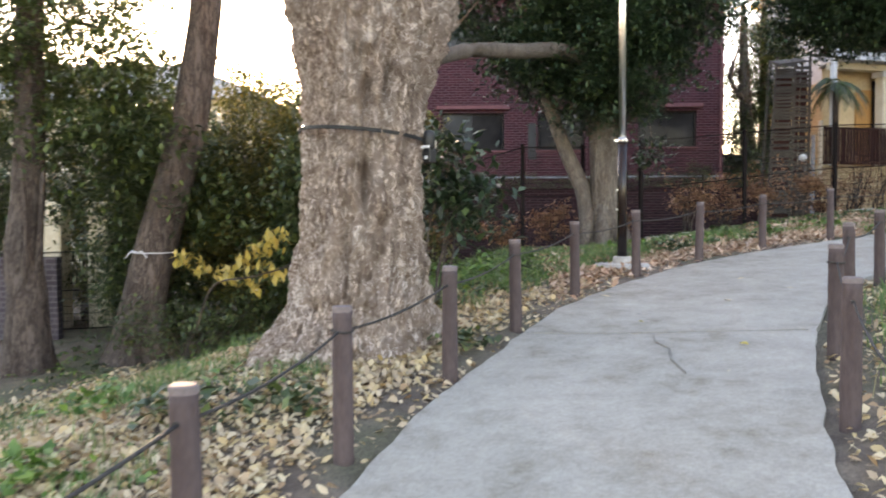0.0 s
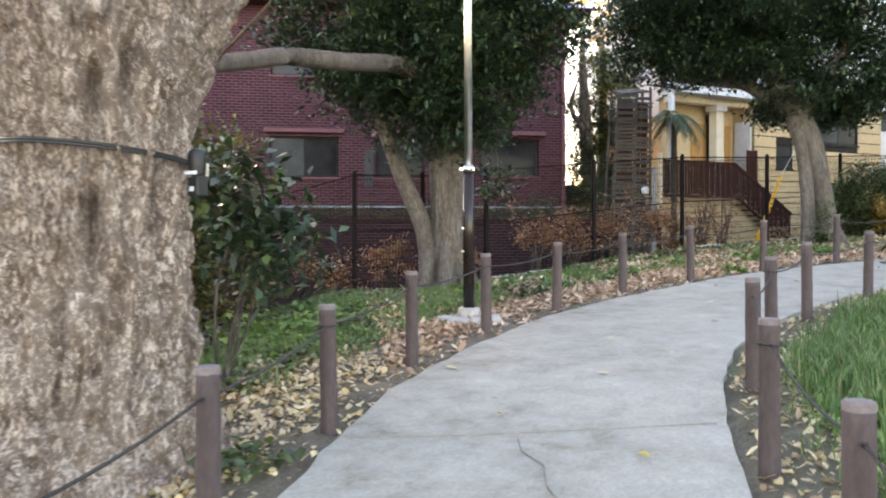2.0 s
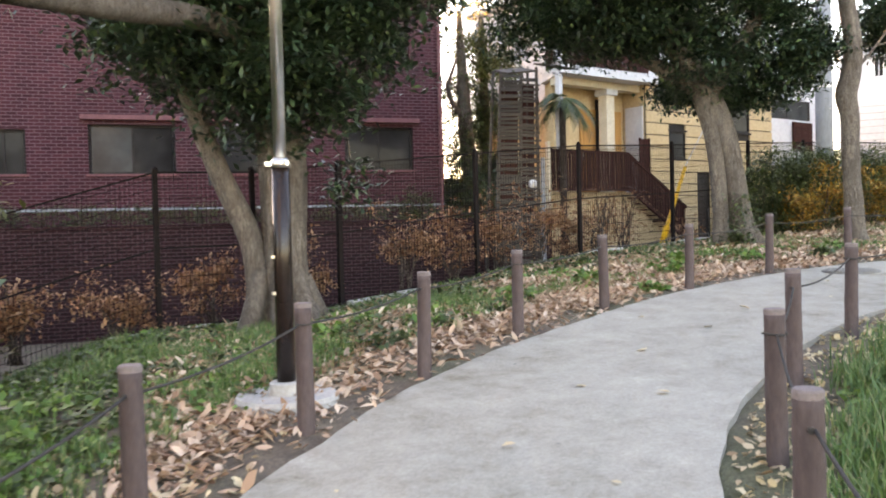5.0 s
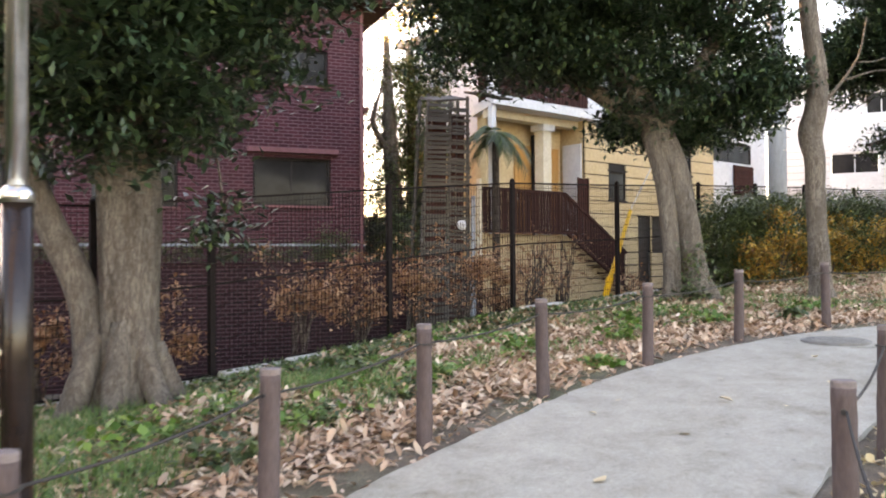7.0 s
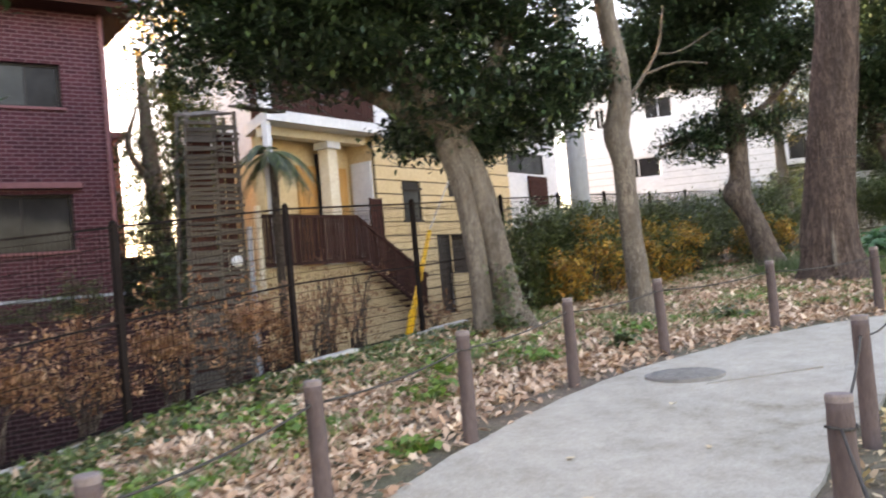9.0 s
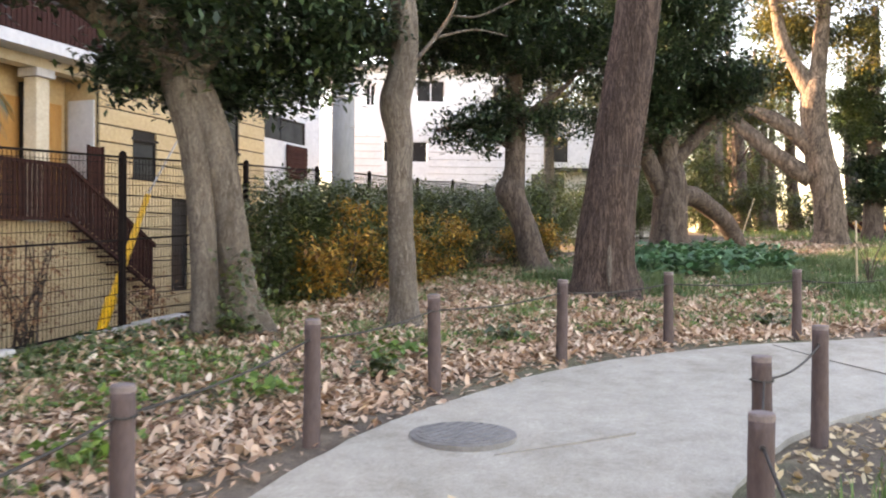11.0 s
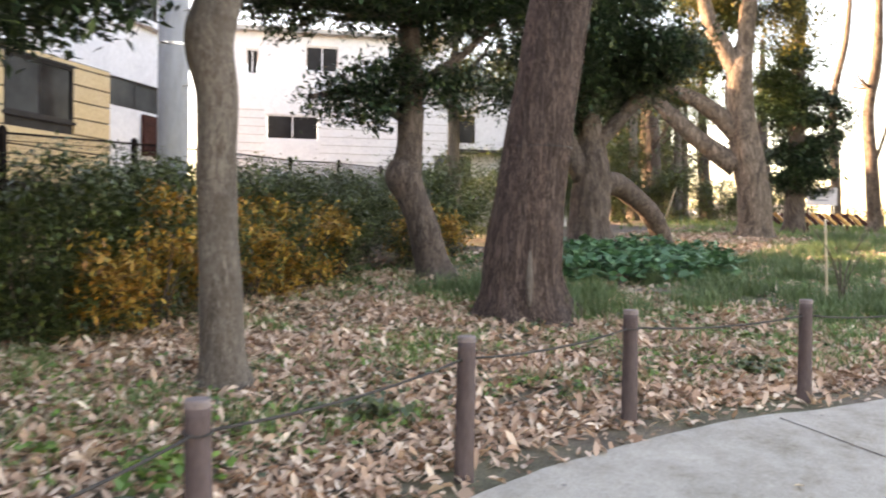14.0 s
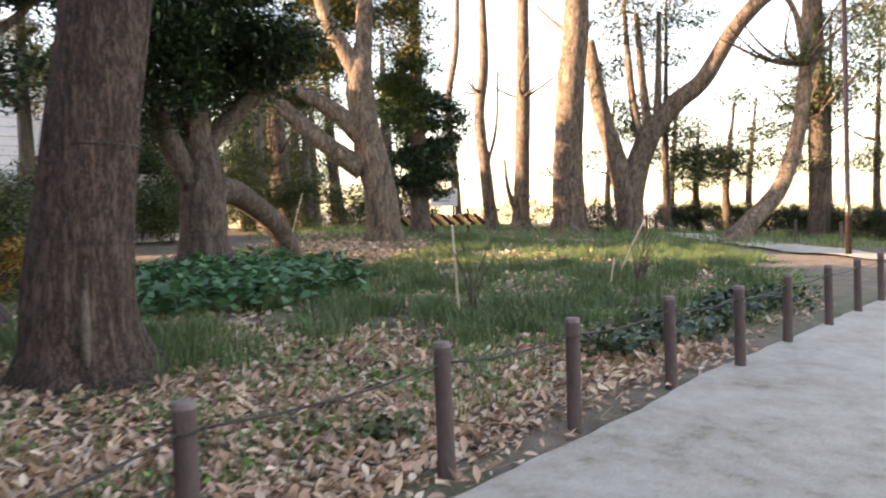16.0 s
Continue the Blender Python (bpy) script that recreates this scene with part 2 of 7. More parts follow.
FENCE_METAL = plain("fence_metal", (0.008, 0.006, 0.006), (0.017, 0.013, 0.012), 5.0, 0.75, 0.1, spec=0.06)
CONCRETE = plain("concrete", (0.30, 0.29, 0.27), (0.46, 0.45, 0.42), 5.0, 0.9, 0.5)
POLE_CONC = plain("pole_grey", (0.23, 0.25, 0.275), (0.31, 0.33, 0.355), 2.0, 0.7, 0.15, (1, 1, 0.3))
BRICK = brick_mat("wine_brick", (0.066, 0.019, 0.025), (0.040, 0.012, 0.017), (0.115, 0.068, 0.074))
BRICK_FAR = brick_mat("sun_tint_brick", (0.30, 0.12, 0.10), (0.24, 0.09, 0.08), (0.34, 0.22, 0.20))
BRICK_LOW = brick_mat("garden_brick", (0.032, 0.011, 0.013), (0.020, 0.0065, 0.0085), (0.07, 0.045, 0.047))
GREY_BRICK = brick_mat("grey_brick", (0.075, 0.062, 0.072), (0.05, 0.042, 0.05), (0.11, 0.10, 0.105))
WINE_TRIM = plain("wine_trim", (0.13, 0.052, 0.056), (0.19, 0.085, 0.09), 3.0, 0.6, 0.1, spec=0.15)
TILE_BLUE = plain("roof_tile", (0.03, 0.055, 0.20), (0.06, 0.10, 0.32), 4.0, 0.35, 0.1, each=0.3)
GLASS_DARK = glass_mat("window_dark", (0.016, 0.015, 0.015))
GLASS_PALE = glass_mat("window_pale", (0.04, 0.042, 0.041))
CURTAIN = plain("curtain", (0.10, 0.09, 0.085), (0.22, 0.20, 0.19), 3.0, 0.9, 0.4, (9, 9, 0.3))
FRAME_DARK = plain("frame_dark", (0.016, 0.014, 0.014), (0.036, 0.032, 0.03), 4.0, 0.5, 0.05, spec=0.12)
YELLOW = plain("ochre_siding", (0.54, 0.395, 0.215), (0.62, 0.47, 0.28), 2.0, 0.75, 0.2, each=0.12)
CREAM = plain("cream_plaster", (0.60, 0.52, 0.38), (0.72, 0.64, 0.50), 3.0, 0.85, 0.25)
WHITE = plain("white_wall", (0.58, 0.58, 0.59), (0.68, 0.68, 0.68), 1.5, 0.8, 0.15)
WOOD_DARK = plain("dark_stained_wood", (0.032, 0.012, 0.010), (0.075, 0.030, 0.024), 5.0, 0.65, 0.4, (3, 3, 0.4), each=0.4, spec=0.08)
WOOD_DOOR = plain("door_wood", (0.42, 0.20, 0.06), (0.56, 0.30, 0.10), 4.0, 0.5, 0.2, (4, 4, 0.4))
WOOD_OLD = plain("weathered_wood", (0.06, 0.052, 0.045), (0.17, 0.15, 0.13), 6.0, 0.9, 0.7, (0.5, 2, 4), each=0.5, spec=0.08)
SAFETY = plain("safety_yellow", (0.72, 0.36, 0.01), (0.85, 0.48, 0.02), 3.0, 0.5, 0.05)
IRON = plain("cast_iron", (0.12, 0.115, 0.108), (0.22, 0.212, 0.20), 8.0, 0.6, 0.5)
ORANGE = plain("orange_plastic", (0.75, 0.22, 0.03), (0.85, 0.30, 0.05), 3.0, 0.5, 0.05)
BAMBOO = plain("bamboo", (0.36, 0.29, 0.19), (0.50, 0.42, 0.29), 5.0, 0.6, 0.2, (2, 2, 0.3))
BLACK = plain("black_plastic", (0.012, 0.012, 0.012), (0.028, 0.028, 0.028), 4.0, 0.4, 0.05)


# ---- mesh helpers ----
def link_mesh(name, me, mats, parent=None, label="", smooth=False):
    for m in mats if isinstance(mats, (list, tuple)) else [mats]:
        me.materials.append(m)
    if smooth:
        me.polygons.foreach_set("use_smooth", [True] * len(me.polygons))
    ob = new(name, me)
    if parent:
        ob.parent = parent
    if label:
        ob["label"] = label
    return ob


def from_lists(name, verts, faces, mats, parent=None, label="", smooth=False):
    me = bpy.data.meshes.new(name)
    me.from_pydata([tuple(v) for v in verts], [], faces)
    me.update()
    return link_mesh(name, me, mats, parent, label, smooth)


def from_quads(name, quads, mats, parent=None, label=""):
    """quads: an array of n x 4 x 3 corners; each quad is an island."""
    quads = np.asarray(quads, dtype=np.float32)
    n = len(quads)
    me = bpy.data.meshes.new(name)
    me.vertices.add(4 * n)
    me.vertices.foreach_set("co", quads.ravel())
    me.loops.add(4 * n)
    me.loops.foreach_set("vertex_index", np.arange(4 * n, dtype=np.int32))
    me.polygons.add(n)
    me.polygons.foreach_set("loop_start", np.arange(0, 4 * n, 4, dtype=np.int32))
    me.update(calc_edges=True)
    return link_mesh(name, me, mats, parent, label)


def from_bm(name, bm, mats, parent=None, label="", smooth=False):
    me = bpy.data.meshes.new(name)
    bm.to_mesh(me)
    bm.free()
    return link_mesh(name, me, mats, parent, label, smooth)


def empty(name, place=(0, 0, 0), turn=0.0):
    ob = new(name)
    ob.empty_display_size = 0.1
    ob.matrix_basis = pose(*place, 0, 0, turn)
    return ob


def box_bm(bm, lo, hi, bevel=0.0):
    lo, hi = Vector(lo), Vector(hi)
    r = bmesh.ops.create_cube(bm, size=1.0)
    for v in r["verts"]:
        v.co = Vector(((v.co[i] + 0.5) * (hi[i] - lo[i]) + lo[i] for i in range(3)))
    if bevel:
        es = list({e for v in r["verts"] for e in v.link_edges})
        bmesh.ops.bevel(bm, geom=es, offset=bevel, segments=1, affect="EDGES")


def box(name, lo, hi, mat, parent=None, label="", bevel=0.0):
    bm = bmesh.new()
    box_bm(bm, lo, hi, bevel)
    return from_bm(name, bm, mat, parent, label)


def spline(pts, per=6):
    """Points between the given (x, y, z, r), on a smooth curve through them."""
    p = [np.array(q, float) for q in pts]
    p = [2 * p[0] - p[1]] + p + [2 * p[-1] - p[-2]]
    out = []
    for i in range(1, len(p) - 2):
        for k in range(per):
            t = k / per
            out.append(0.5 * (2 * p[i] + (p[i + 1] - p[i - 1]) * t + (2 * p[i - 1] - 5 * p[i] + 4 * p[i + 1] - p[i + 2]) * t**2 + (3 * p[i] - p[i - 1] - 3 * p[i + 1] + p[i + 2]) * t**3))
    out.append(p[-2])
    return out


def tube_data(rings, sides=12, rough=0.0, freq=3.0, tall=1.0, seed=0, base_flare=None):
    """A closed skin round rings (x, y, z, r); rough: how far the bark stands in and out, as a share of the radius."""
    verts, faces = [], []
    n = len(rings)
    pts = [Vector(r[:3]) for r in rings]
    for i, r in enumerate(rings):
        d = (pts[min(i + 1, n - 1)] - pts[max(i - 1, 0)]).normalized()
        side = d.cross(Vector((0, 1, 0.001))).normalized() if abs(d.y) < 0.9 else d.cross(Vector((0, 0, 1))).normalized()
        up = side.cross(d).normalized()
        for k in range(sides):
            a = 2 * math.pi * k / sides
            rad = max(r[3], 0.002)
            if rough:
                q = Vector((math.cos(a) * freq + seed, math.sin(a) * freq, pts[i].z * tall))
                w = abs(noise.noise(q * 1.0)) * 1.1 - 0.28 + 0.5 * noise.noise(q * 2.7)
                rad *= 1 + rough * w
            if base_flare:
                rad *= 1 + base_flare(a, pts[i].z)
            verts.append(pts[i] + (side * math.cos(a) + up * math.sin(a)) * rad)
    for i in range(n - 1):
        for k in range(sides):
            a, b = i * sides + k, i * sides + (k + 1) % sides
            faces.append((a, b, b + sides, a + sides))
    faces.append(tuple(range(sides - 1, -1, -1)))
    faces.append(tuple(range((n - 1) * sides, n * sides)))
    return verts, faces


def tube(name, pts, mat, parent=None, sides=12, per=6, label="", **kw):
    v, f = tube_data(spline(pts, per), sides, **kw)
    return from_lists(name, v, f, mat, parent, label, True)


def leaf_quads(rng, centres, per, spread, size, droop=0.3, aspect=0.45):
    """Leaves scattered round the centres: diamonds of four corners, bent along the middle."""
    n = len(centres) * per
    c = np.repeat(np.asarray(centres, float), per, axis=0) + rng.normal(0, 1, (n, 3)) * np.asarray(spread)
    yaw, tilt = rng.uniform(0, 2 * np.pi, n), rng.normal(-droop, 0.5, n)
    ax = np.stack([np.cos(yaw) * np.cos(tilt), np.sin(yaw) * np.cos(tilt), np.sin(tilt)], 1)
    side = np.stack([-np.sin(yaw), np.cos(yaw), rng.normal(0, 0.35, n)], 1)
    side /= np.linalg.norm(side, axis=1, keepdims=True)
    ln = (size * rng.uniform(0.6, 1.3, n))[:, None]
    up = np.cross(ax, side)
    q = np.stack([c - ax * ln * 0.5, c + side * ln * aspect * 0.5 + up * ln * 0.08, c + ax * ln * 0.5, c - side * ln * aspect * 0.5 + up * ln * 0.08], 1)
    return q


def folded_leaves(name, base, tip, left, right, fold, mat, parent=None):
    """Fallen leaves with a midrib: each two quads on six corners, an island of its own."""
    n = len(base)
    l1, l2 = base * 0.62 + tip * 0.38 + left + fold, base * 0.25 + tip * 0.75 + left * 0.75 + fold * 0.8
    r1, r2 = base * 0.62 + tip * 0.38 + right + fold * 0.9, base * 0.25 + tip * 0.75 + right * 0.7 + fold * 0.6
    co = np.stack([base, l1, l2, tip, r2, r1], 1).reshape(-1, 3).astype(np.float32)
    idx = (np.arange(n)[:, None] * 6 + np.array([0, 1, 2, 3, 0, 3, 4, 5])[None]).ravel().astype(np.int32)
    me = bpy.data.meshes.new(name)
    me.vertices.add(6 * n)
    me.vertices.foreach_set("co", co.ravel())
    me.loops.add(8 * n)
    me.loops.foreach_set("vertex_index", idx)
    me.polygons.add(2 * n)
    me.polygons.foreach_set("loop_start", np.arange(0, 8 * n, 4, dtype=np.int32))
    me.update(calc_edges=True)
    return link_mesh(name, me, mat, parent)


def crown_centres(rng, blobs, clumps):
    """Centres of leaf clumps in lumpy balls (x, y, z, rx, ry, rz), more of them towards the outside."""
    vol = np.array([b[3] * b[4] * b[5] for b in blobs])
    out = []
    for b, share in zip(blobs, vol / vol.sum()):
        k = max(3, int(clumps * share))
        d = rng.normal(0, 1, (k, 3))
        d /= np.linalg.norm(d, axis=1, keepdims=True)
        r = rng.uniform(0.12, 1.0, k) ** 0.45
        lump = 1 + 0.22 * np.sin(d[:, 0] * 5 + b[0]) * np.sin(d[:, 2] * 6 + b[1]) + rng.normal(0, 0.07, k)
        out.append(np.array(b[:3]) + d * (r * lump)[:, None] * np.array(b[3:]))
    return np.concatenate(out)


def loose_blobs(seed, centre, reach, n, size):
    """Small lumps strewn through an egg-shaped space: an uneven crown with gaps."""
    r = random.Random(seed)
    out = []
    for _ in range(n):
        while True:
            p = [r.uniform(-1, 1) for _ in range(3)]
            if sum(q * q for q in p) < 1:
                break
        s = size * r.uniform(0.6, 1.3)
        out.append((centre[0] + p[0] * reach[0], centre[1] + p[1] * reach[1], centre[2] + p[2] * reach[2], s, s, s * r.uniform(0.45, 0.75)))
    return out


def crown(name, parent, mat, blobs, clumps, per, spread, size, seed, label="", **kw):
    rng = np.random.default_rng(seed)
    return from_quads(name, leaf_quads(rng, crown_centres(rng, blobs, clumps), per, spread, size, **kw), mat, parent, label)


# ---- the lie of the land ----
HY = (-60, -30, -5, 0, 3.4, 6.3, 9.6, 12, 14, 16, 18, 21, 27, 60)
HZ = (-2.3, -1.6, -0.72, -0.40, -0.178, 0.0, 0.2, 0.345, 0.46, 0.56, 0.66, 0.79, 0.95, 1.6)
LEFT = [(-1.9, -8), (-1.45, -2), (-1.05, 1.2), (-0.36, 4.35), (-0.05, 5.8), (0.32, 6.95), (1.02, 8.92), (1.99, 10.52), (3.14, 11.96), (4.72, 13.25), (6.58, 14.5), (8.78, 15.42), (10.67, 15.66), (12.03, 15.62), (13.86, 15.12), (15.15, 14.45), (16.7, 13.62), (18.72, 12.66), (21.0, 11.40), (25.3, 9.06), (30.0, 6.6), (36.0, 4.2), (44, 1.6)]
RIGHT = [(0.9, -8), (1.05, -2), (1.3, 1.2), (1.84, 4.28), (2.10, 5.16), (2.40, 6.1), (2.82, 7.25), (3.36, 8.47), (4.13, 9.75), (5.12, 10.8), (6.34, 11.78), (7.3, 12.35), (8.75, 12.98), (10.1, 13.36), (11.3, 13.4), (12.6, 13.1), (13.9, 12.5), (15.4, 11.6), (17.3, 10.3), (19.6, 8.8), (23.8, 6.3), (28.5, 3.6), (34.5, 1.2), (43, -1.4)]
FENCE = [(-18.0, 12.6), (-5.6, 13.6), (-2.6, 15.4), (0.9, 16.5), (3.2, 17.15), (5.5, 18.3), (7.7, 19.3), (10.1, 20.3), (12.42, 21.2), (16.6, 23.0), (22.0, 25.4), (30.0, 28.5), (44.0, 33.0)]


def side_of(line, x, y):
    """Signed distance from a line of points: positive to its left as one walks along it."""
    best, sign = 1e9, 1
    for (ax, ay), (bx, by) in zip(line, line[1:]):
        dx, dy = bx - ax, by - ay
        t = max(0.0, min(1.0, ((x - ax) * dx + (y - ay) * dy) / (dx * dx + dy * dy)))
        d = math.hypot(x - ax - t * dx, y - ay - t * dy)
        if d < best:
            best, sign = d, 1 if dx * (y - ay) - dy * (x - ax) > 0 else -1
    return best * sign


def step(a, b, v):
    t = max(0.0, min(1.0, (v - a) / (b - a)))
    return t * t * (3 - 2 * t)


def plane_z(x, y):
    return 0.037 * max(-25.0, min(x, 45.0)) + float(np.interp(y, HY, HZ))


def ground_z(x, y):
    z = plane_z(x, y)
    dl = side_of(LEFT, x, y)
    dr = side_of(RIGHT, x, y)
    if dl > 0 and x < 12:
        z -= 0.22 * step(1.5, 4.0, dl) * (1 - step(3.0, 7.0, x)) + 0.7 * step(1.6, 6.0, dl) * (1 - step(-2.0, 0.8, x))
    if dl < 0 and dr > 0:
        z -= 0.05
    elif abs(dl) < 1.2 or abs(dr) < 1.2:
        z += 0.012 * noise.noise(Vector((x * 2.5, y * 2.5, 0)))
    else:
        z += 0.05 * noise.noise(Vector((x * 0.7, y * 0.7, 3))) + 0.02 * noise.noise(Vector((x * 2.5, y * 2.5, 0)))
    if -40 < x < 45:
        f = side_of(FENCE, x, y)
        if f > 0 and x < 26:
            z = z + (-0.75 - z) * step(0.25, 0.55, f)
    return z


def axis_steps(parts):
    out = []
    for a, b, s in parts:
        out += list(np.arange(a, b - 1e-6, s))
    return out + [parts[-1][1]]


xs = axis_steps([(-400, -60, 40), (-60, -16, 4), (-16, -6, 0.8), (-6, 26, 0.25), (26, 60, 1.0), (60, 120, 6), (120, 400, 40)])
ys = axis_steps([(-400, -60, 40), (-60, -8, 4), (-8, 1, 0.8), (1, 27, 0.25), (27, 60, 2.0), (60, 120, 6), (120, 400, 40)])
gv = [(x, y, ground_z(x, y)) for y in ys for x in xs]
gf = [(j * len(xs) + i, j * len(xs) + i + 1, (j + 1) * len(xs) + i + 1, (j + 1) * len(xs) + i) for j in range(len(ys) - 1) for i in range(len(xs) - 1)]
ground = from_lists("ground", gv, gf, EARTH, smooth=True)
tagged(ground, "damp brown earth of a park bank with moss and litter", "ground", kind="structure")


def dense(line, per=6):
    return [(p[0], p[1]) for p in spline([(x, y, 0, 0) for x, y in line], per)]


# path: a slab with worn edges
LD, RD = dense(LEFT, 10), dense(RIGHT, 10)
def even(line, n):
    p = np.array(line)
    d = np.r_[0, np.cumsum(np.hypot(*np.diff(p, axis=0).T))]
    s = np.linspace(0, d[-1], n)
    return np.stack([np.interp(s, d, p[:, 0]), np.interp(s, d, p[:, 1])], 1)


ROWS_N, COLS_N = 420, 9
el, er = even(LD, ROWS_N), even(RD, ROWS_N)
# match the far edge's rows to the near edge's by nearness
er2 = []
k0 = 0
for i in range(ROWS_N):
    k0 = min(range(max(0, k0), min(ROWS_N, k0 + 14)), key=lambda k: (er[k][0] - el[i][0]) ** 2 + (er[k][1] - el[i][1]) ** 2)
    er2.append(er[k0])
er2 = np.array(er2)
ker = np.ones(9) / 9
er2 = np.stack([np.convolve(np.pad(er2[:, k], 4, mode="edge"), ker, "valid") for k in (0, 1)], 1)
pv, pf = [], []
for i in range(ROWS_N):
    for j in range(COLS_N):
        t = j / (COLS_N - 1)
        x, y = el[i] * (1 - t) + er2[i] * t
        if j in (0, COLS_N - 1):
            x += 0.035 * noise.noise(Vector((x * 3, y * 3, 1)))
            y += 0.035 * noise.noise(Vector((x * 3, y * 3, 7)))
        pv.append((x, y, plane_z(x, y) + 0.015 + 0.008 * noise.noise(Vector((x, y, 5)))))
n_top = len(pv)
for i in range(ROWS_N):
    for j in (0, COLS_N - 1):
        x, y, z = pv[i * COLS_N + j]
        pv.append((x, y, z - 0.14))
for i in range(ROWS_N - 1):
    for j in range(COLS_N - 1):
        a = i * COLS_N + j
        pf.append((a, a + 1, a + COLS_N + 1, a + COLS_N))
    a, b = i * COLS_N, n_top + 2 * i
    pf.append((a, a + COLS_N, b + 2, b))
    a, b = i * COLS_N + COLS_N - 1, n_top + 2 * i + 1
    pf.append((a + COLS_N, a, b, b + 2))
road = from_lists("pavement", pv, pf, PATH_MAT, smooth=False)
tagged(road, "worn grey concrete footpath with pebbly surface and cracks", "footpath", kind="structure")


def path_line(name, pts, width, mat, label):
    """A thin joint or crack lying on the path."""
    v, f = [], []
    for i, (x, y) in enumerate(pts):
        x2, y2 = pts[min(i + 1, len(pts) - 1)]
        x1, y1 = pts[max(i - 1, 0)]
        d = Vector((x2 - x1, y2 - y1)).normalized()
        w = width * (0.6 + 0.8 * abs(noise.noise(Vector((x * 9, y * 9, 0)))))
        z = plane_z(x, y) + 0.026
        v += [(x - d.y * w, y + d.x * w, z), (x + d.y * w, y - d.x * w, z), (x + d.y * w, y - d.x * w, z - 0.03), (x - d.y * w, y + d.x * w, z - 0.03)]
        if i:
            a = 4 * i
            f += [(a, a + 1, a - 3, a - 4), (a + 1, a + 2, a - 2, a - 3), (a + 2, a + 3, a - 1, a - 2), (a + 3, a, a - 4, a - 1)]
    return tagged(from_lists(name, v, f, mat), label, "path joint", kind="structure")


# ---- bollards and their rope ----
def make_bollard(place, lean=(0, 0), ring_turn=0.0, looped=True):
    top = empty("bollard", place)
    top.matrix_basis = pose(*place, lean[0], lean[1], ring_turn)
    rng = random.Random(place[0] * 7.1 + place[1])
    rings = [(0, 0, -0.12, 0.056)] + [(0, 0, z, 0.055 - 0.006 * z) for z in np.linspace(0, 0.772, 22)]
    v, f = tube_data(rings, 22, rough=0.085, freq=2.2, tall=7.0, seed=rng.uniform(0, 50))
    from_lists("post", v, f, POST_MAT, top, smooth=True)
    v, f = tube_data([(0, 0, 0.768, 0.0515), (0, 0, 0.792, 0.052), (0, 0, 0.80, 0.047)], 22, rough=0.02, seed=rng.uniform(0, 9))
    from_lists("cap", v, f, POST_TOP, top, "flat pale moulded top", smooth=False)
    if looped:
        ring = []
        for k in range(19):
            a = 2 * math.pi * k / 18
            ring.append((0.057 * math.cos(a), 0.057 * math.sin(a), 0.672 + 0.004 * math.sin(a * 2), 0.0065))
        v, f = tube_data(ring, 6)
        from_lists("rope_loop", v, f, ROPE_MAT, top, "dark rope tied round the post")
    else:
        for s in (1, -1):
            v, f = tube_data([(0, s * 0.040, 0.672, 0.012), (0, s * 0.057, 0.672, 0.012), (0, s * 0.0575, 0.672, 0.008)], 12)
            from_lists("eyelet", v, f, BLACK, top, "dark eyelet for the rope")
    return tagged(top, "brown moulded log-look bollard beside the footpath", "bollard", "bollards along the path")


LEFT_POSTS = [(-1.05, 1.85), (-0.69, 3.42), (-0.42, 4.86), (0.05, 6.30), (0.54, 7.93), (1.21, 9.63), (2.075, 10.967), (3.08, 12.03), (4.25, 13.13), (5.57, 14.04), (7.05, 14.78), (8.75, 15.57), (10.29, 15.88), (12.05, 15.82), (13.65, 15.50), (15.245, 14.68), (16.40, 13.95), (17.89, 13.14), (18.97, 12.38), (20.48, 11.60), (22.0, 10.75), (23.5, 9.95), (25.0, 9.15), (26.6, 8.35)]
RIGHT_POSTS = [(1.75, 3.6), (2.217, 5.17), (2.726, 6.653), (3.446, 8.187), (4.276, 9.466), (5.315, 10.664), (6.71, 11.74), (8.55, 12.72), (9.72, 13.12), (11.05, 13.22)]
lean_rng = random.Random(4)
left_tops, right_tops = [], []
for posts, tops in ((LEFT_POSTS, left_tops), (RIGHT_POSTS, right_tops)):
    for i, (x, y) in enumerate(posts):
        z = plane_z(x, y) - 0.005
        x2, y2 = posts[min(i + 1, len(posts) - 1)]
        x1, y1 = posts[max(i - 1, 0)]
        along_deg = math.degrees(math.atan2(y2 - y1, x2 - x1)) - 90
        make_bollard((x, y, z), (lean_rng.uniform(-1, 1), lean_rng.uniform(-1, 1)), along_deg, i % 2 == 0)
        tops.append((x, y, z + 0.672))


def sagging_rope(tops, sag):
    top = empty("rope", (0, 0, 0))
    for (ax, ay, az), (bx, by, bz) in zip(tops, tops[1:]):
        d = Vector((bx - ax, by - ay, 0)).normalized() * 0.058
        pts = []
        for k in range(11):
            t = k / 10
            pts.append((ax + d.x + (bx - ax - 2 * d.x) * t, ay + d.y + (by - ay - 2 * d.y) * t, az + (bz - az) * t - sag * 4 * t * (1 - t), 0.007))
        v, f = tube_data(pts, 6)
        from_lists("span", v, f, ROPE_MAT, top, smooth=True)
    return tagged(top, "thin dark rope sagging between the brown bollards", "rope")


sagging_rope(left_tops, 0.035)
sagging_rope(right_tops, 0.05)


# ---- trees ----
def root_flare(k, amount, fade, seed):
    def flare(a, z):
        return max(0.0, 1 - z / fade) ** 2 * amount * (0.4 + 0.6 * max(0.0, math.sin(k * a + seed)))
    return flare


def shift(pts, x, y, z):
    return [(p[0] + x, p[1] + y, p[2] + z, p[3]) for p in pts]


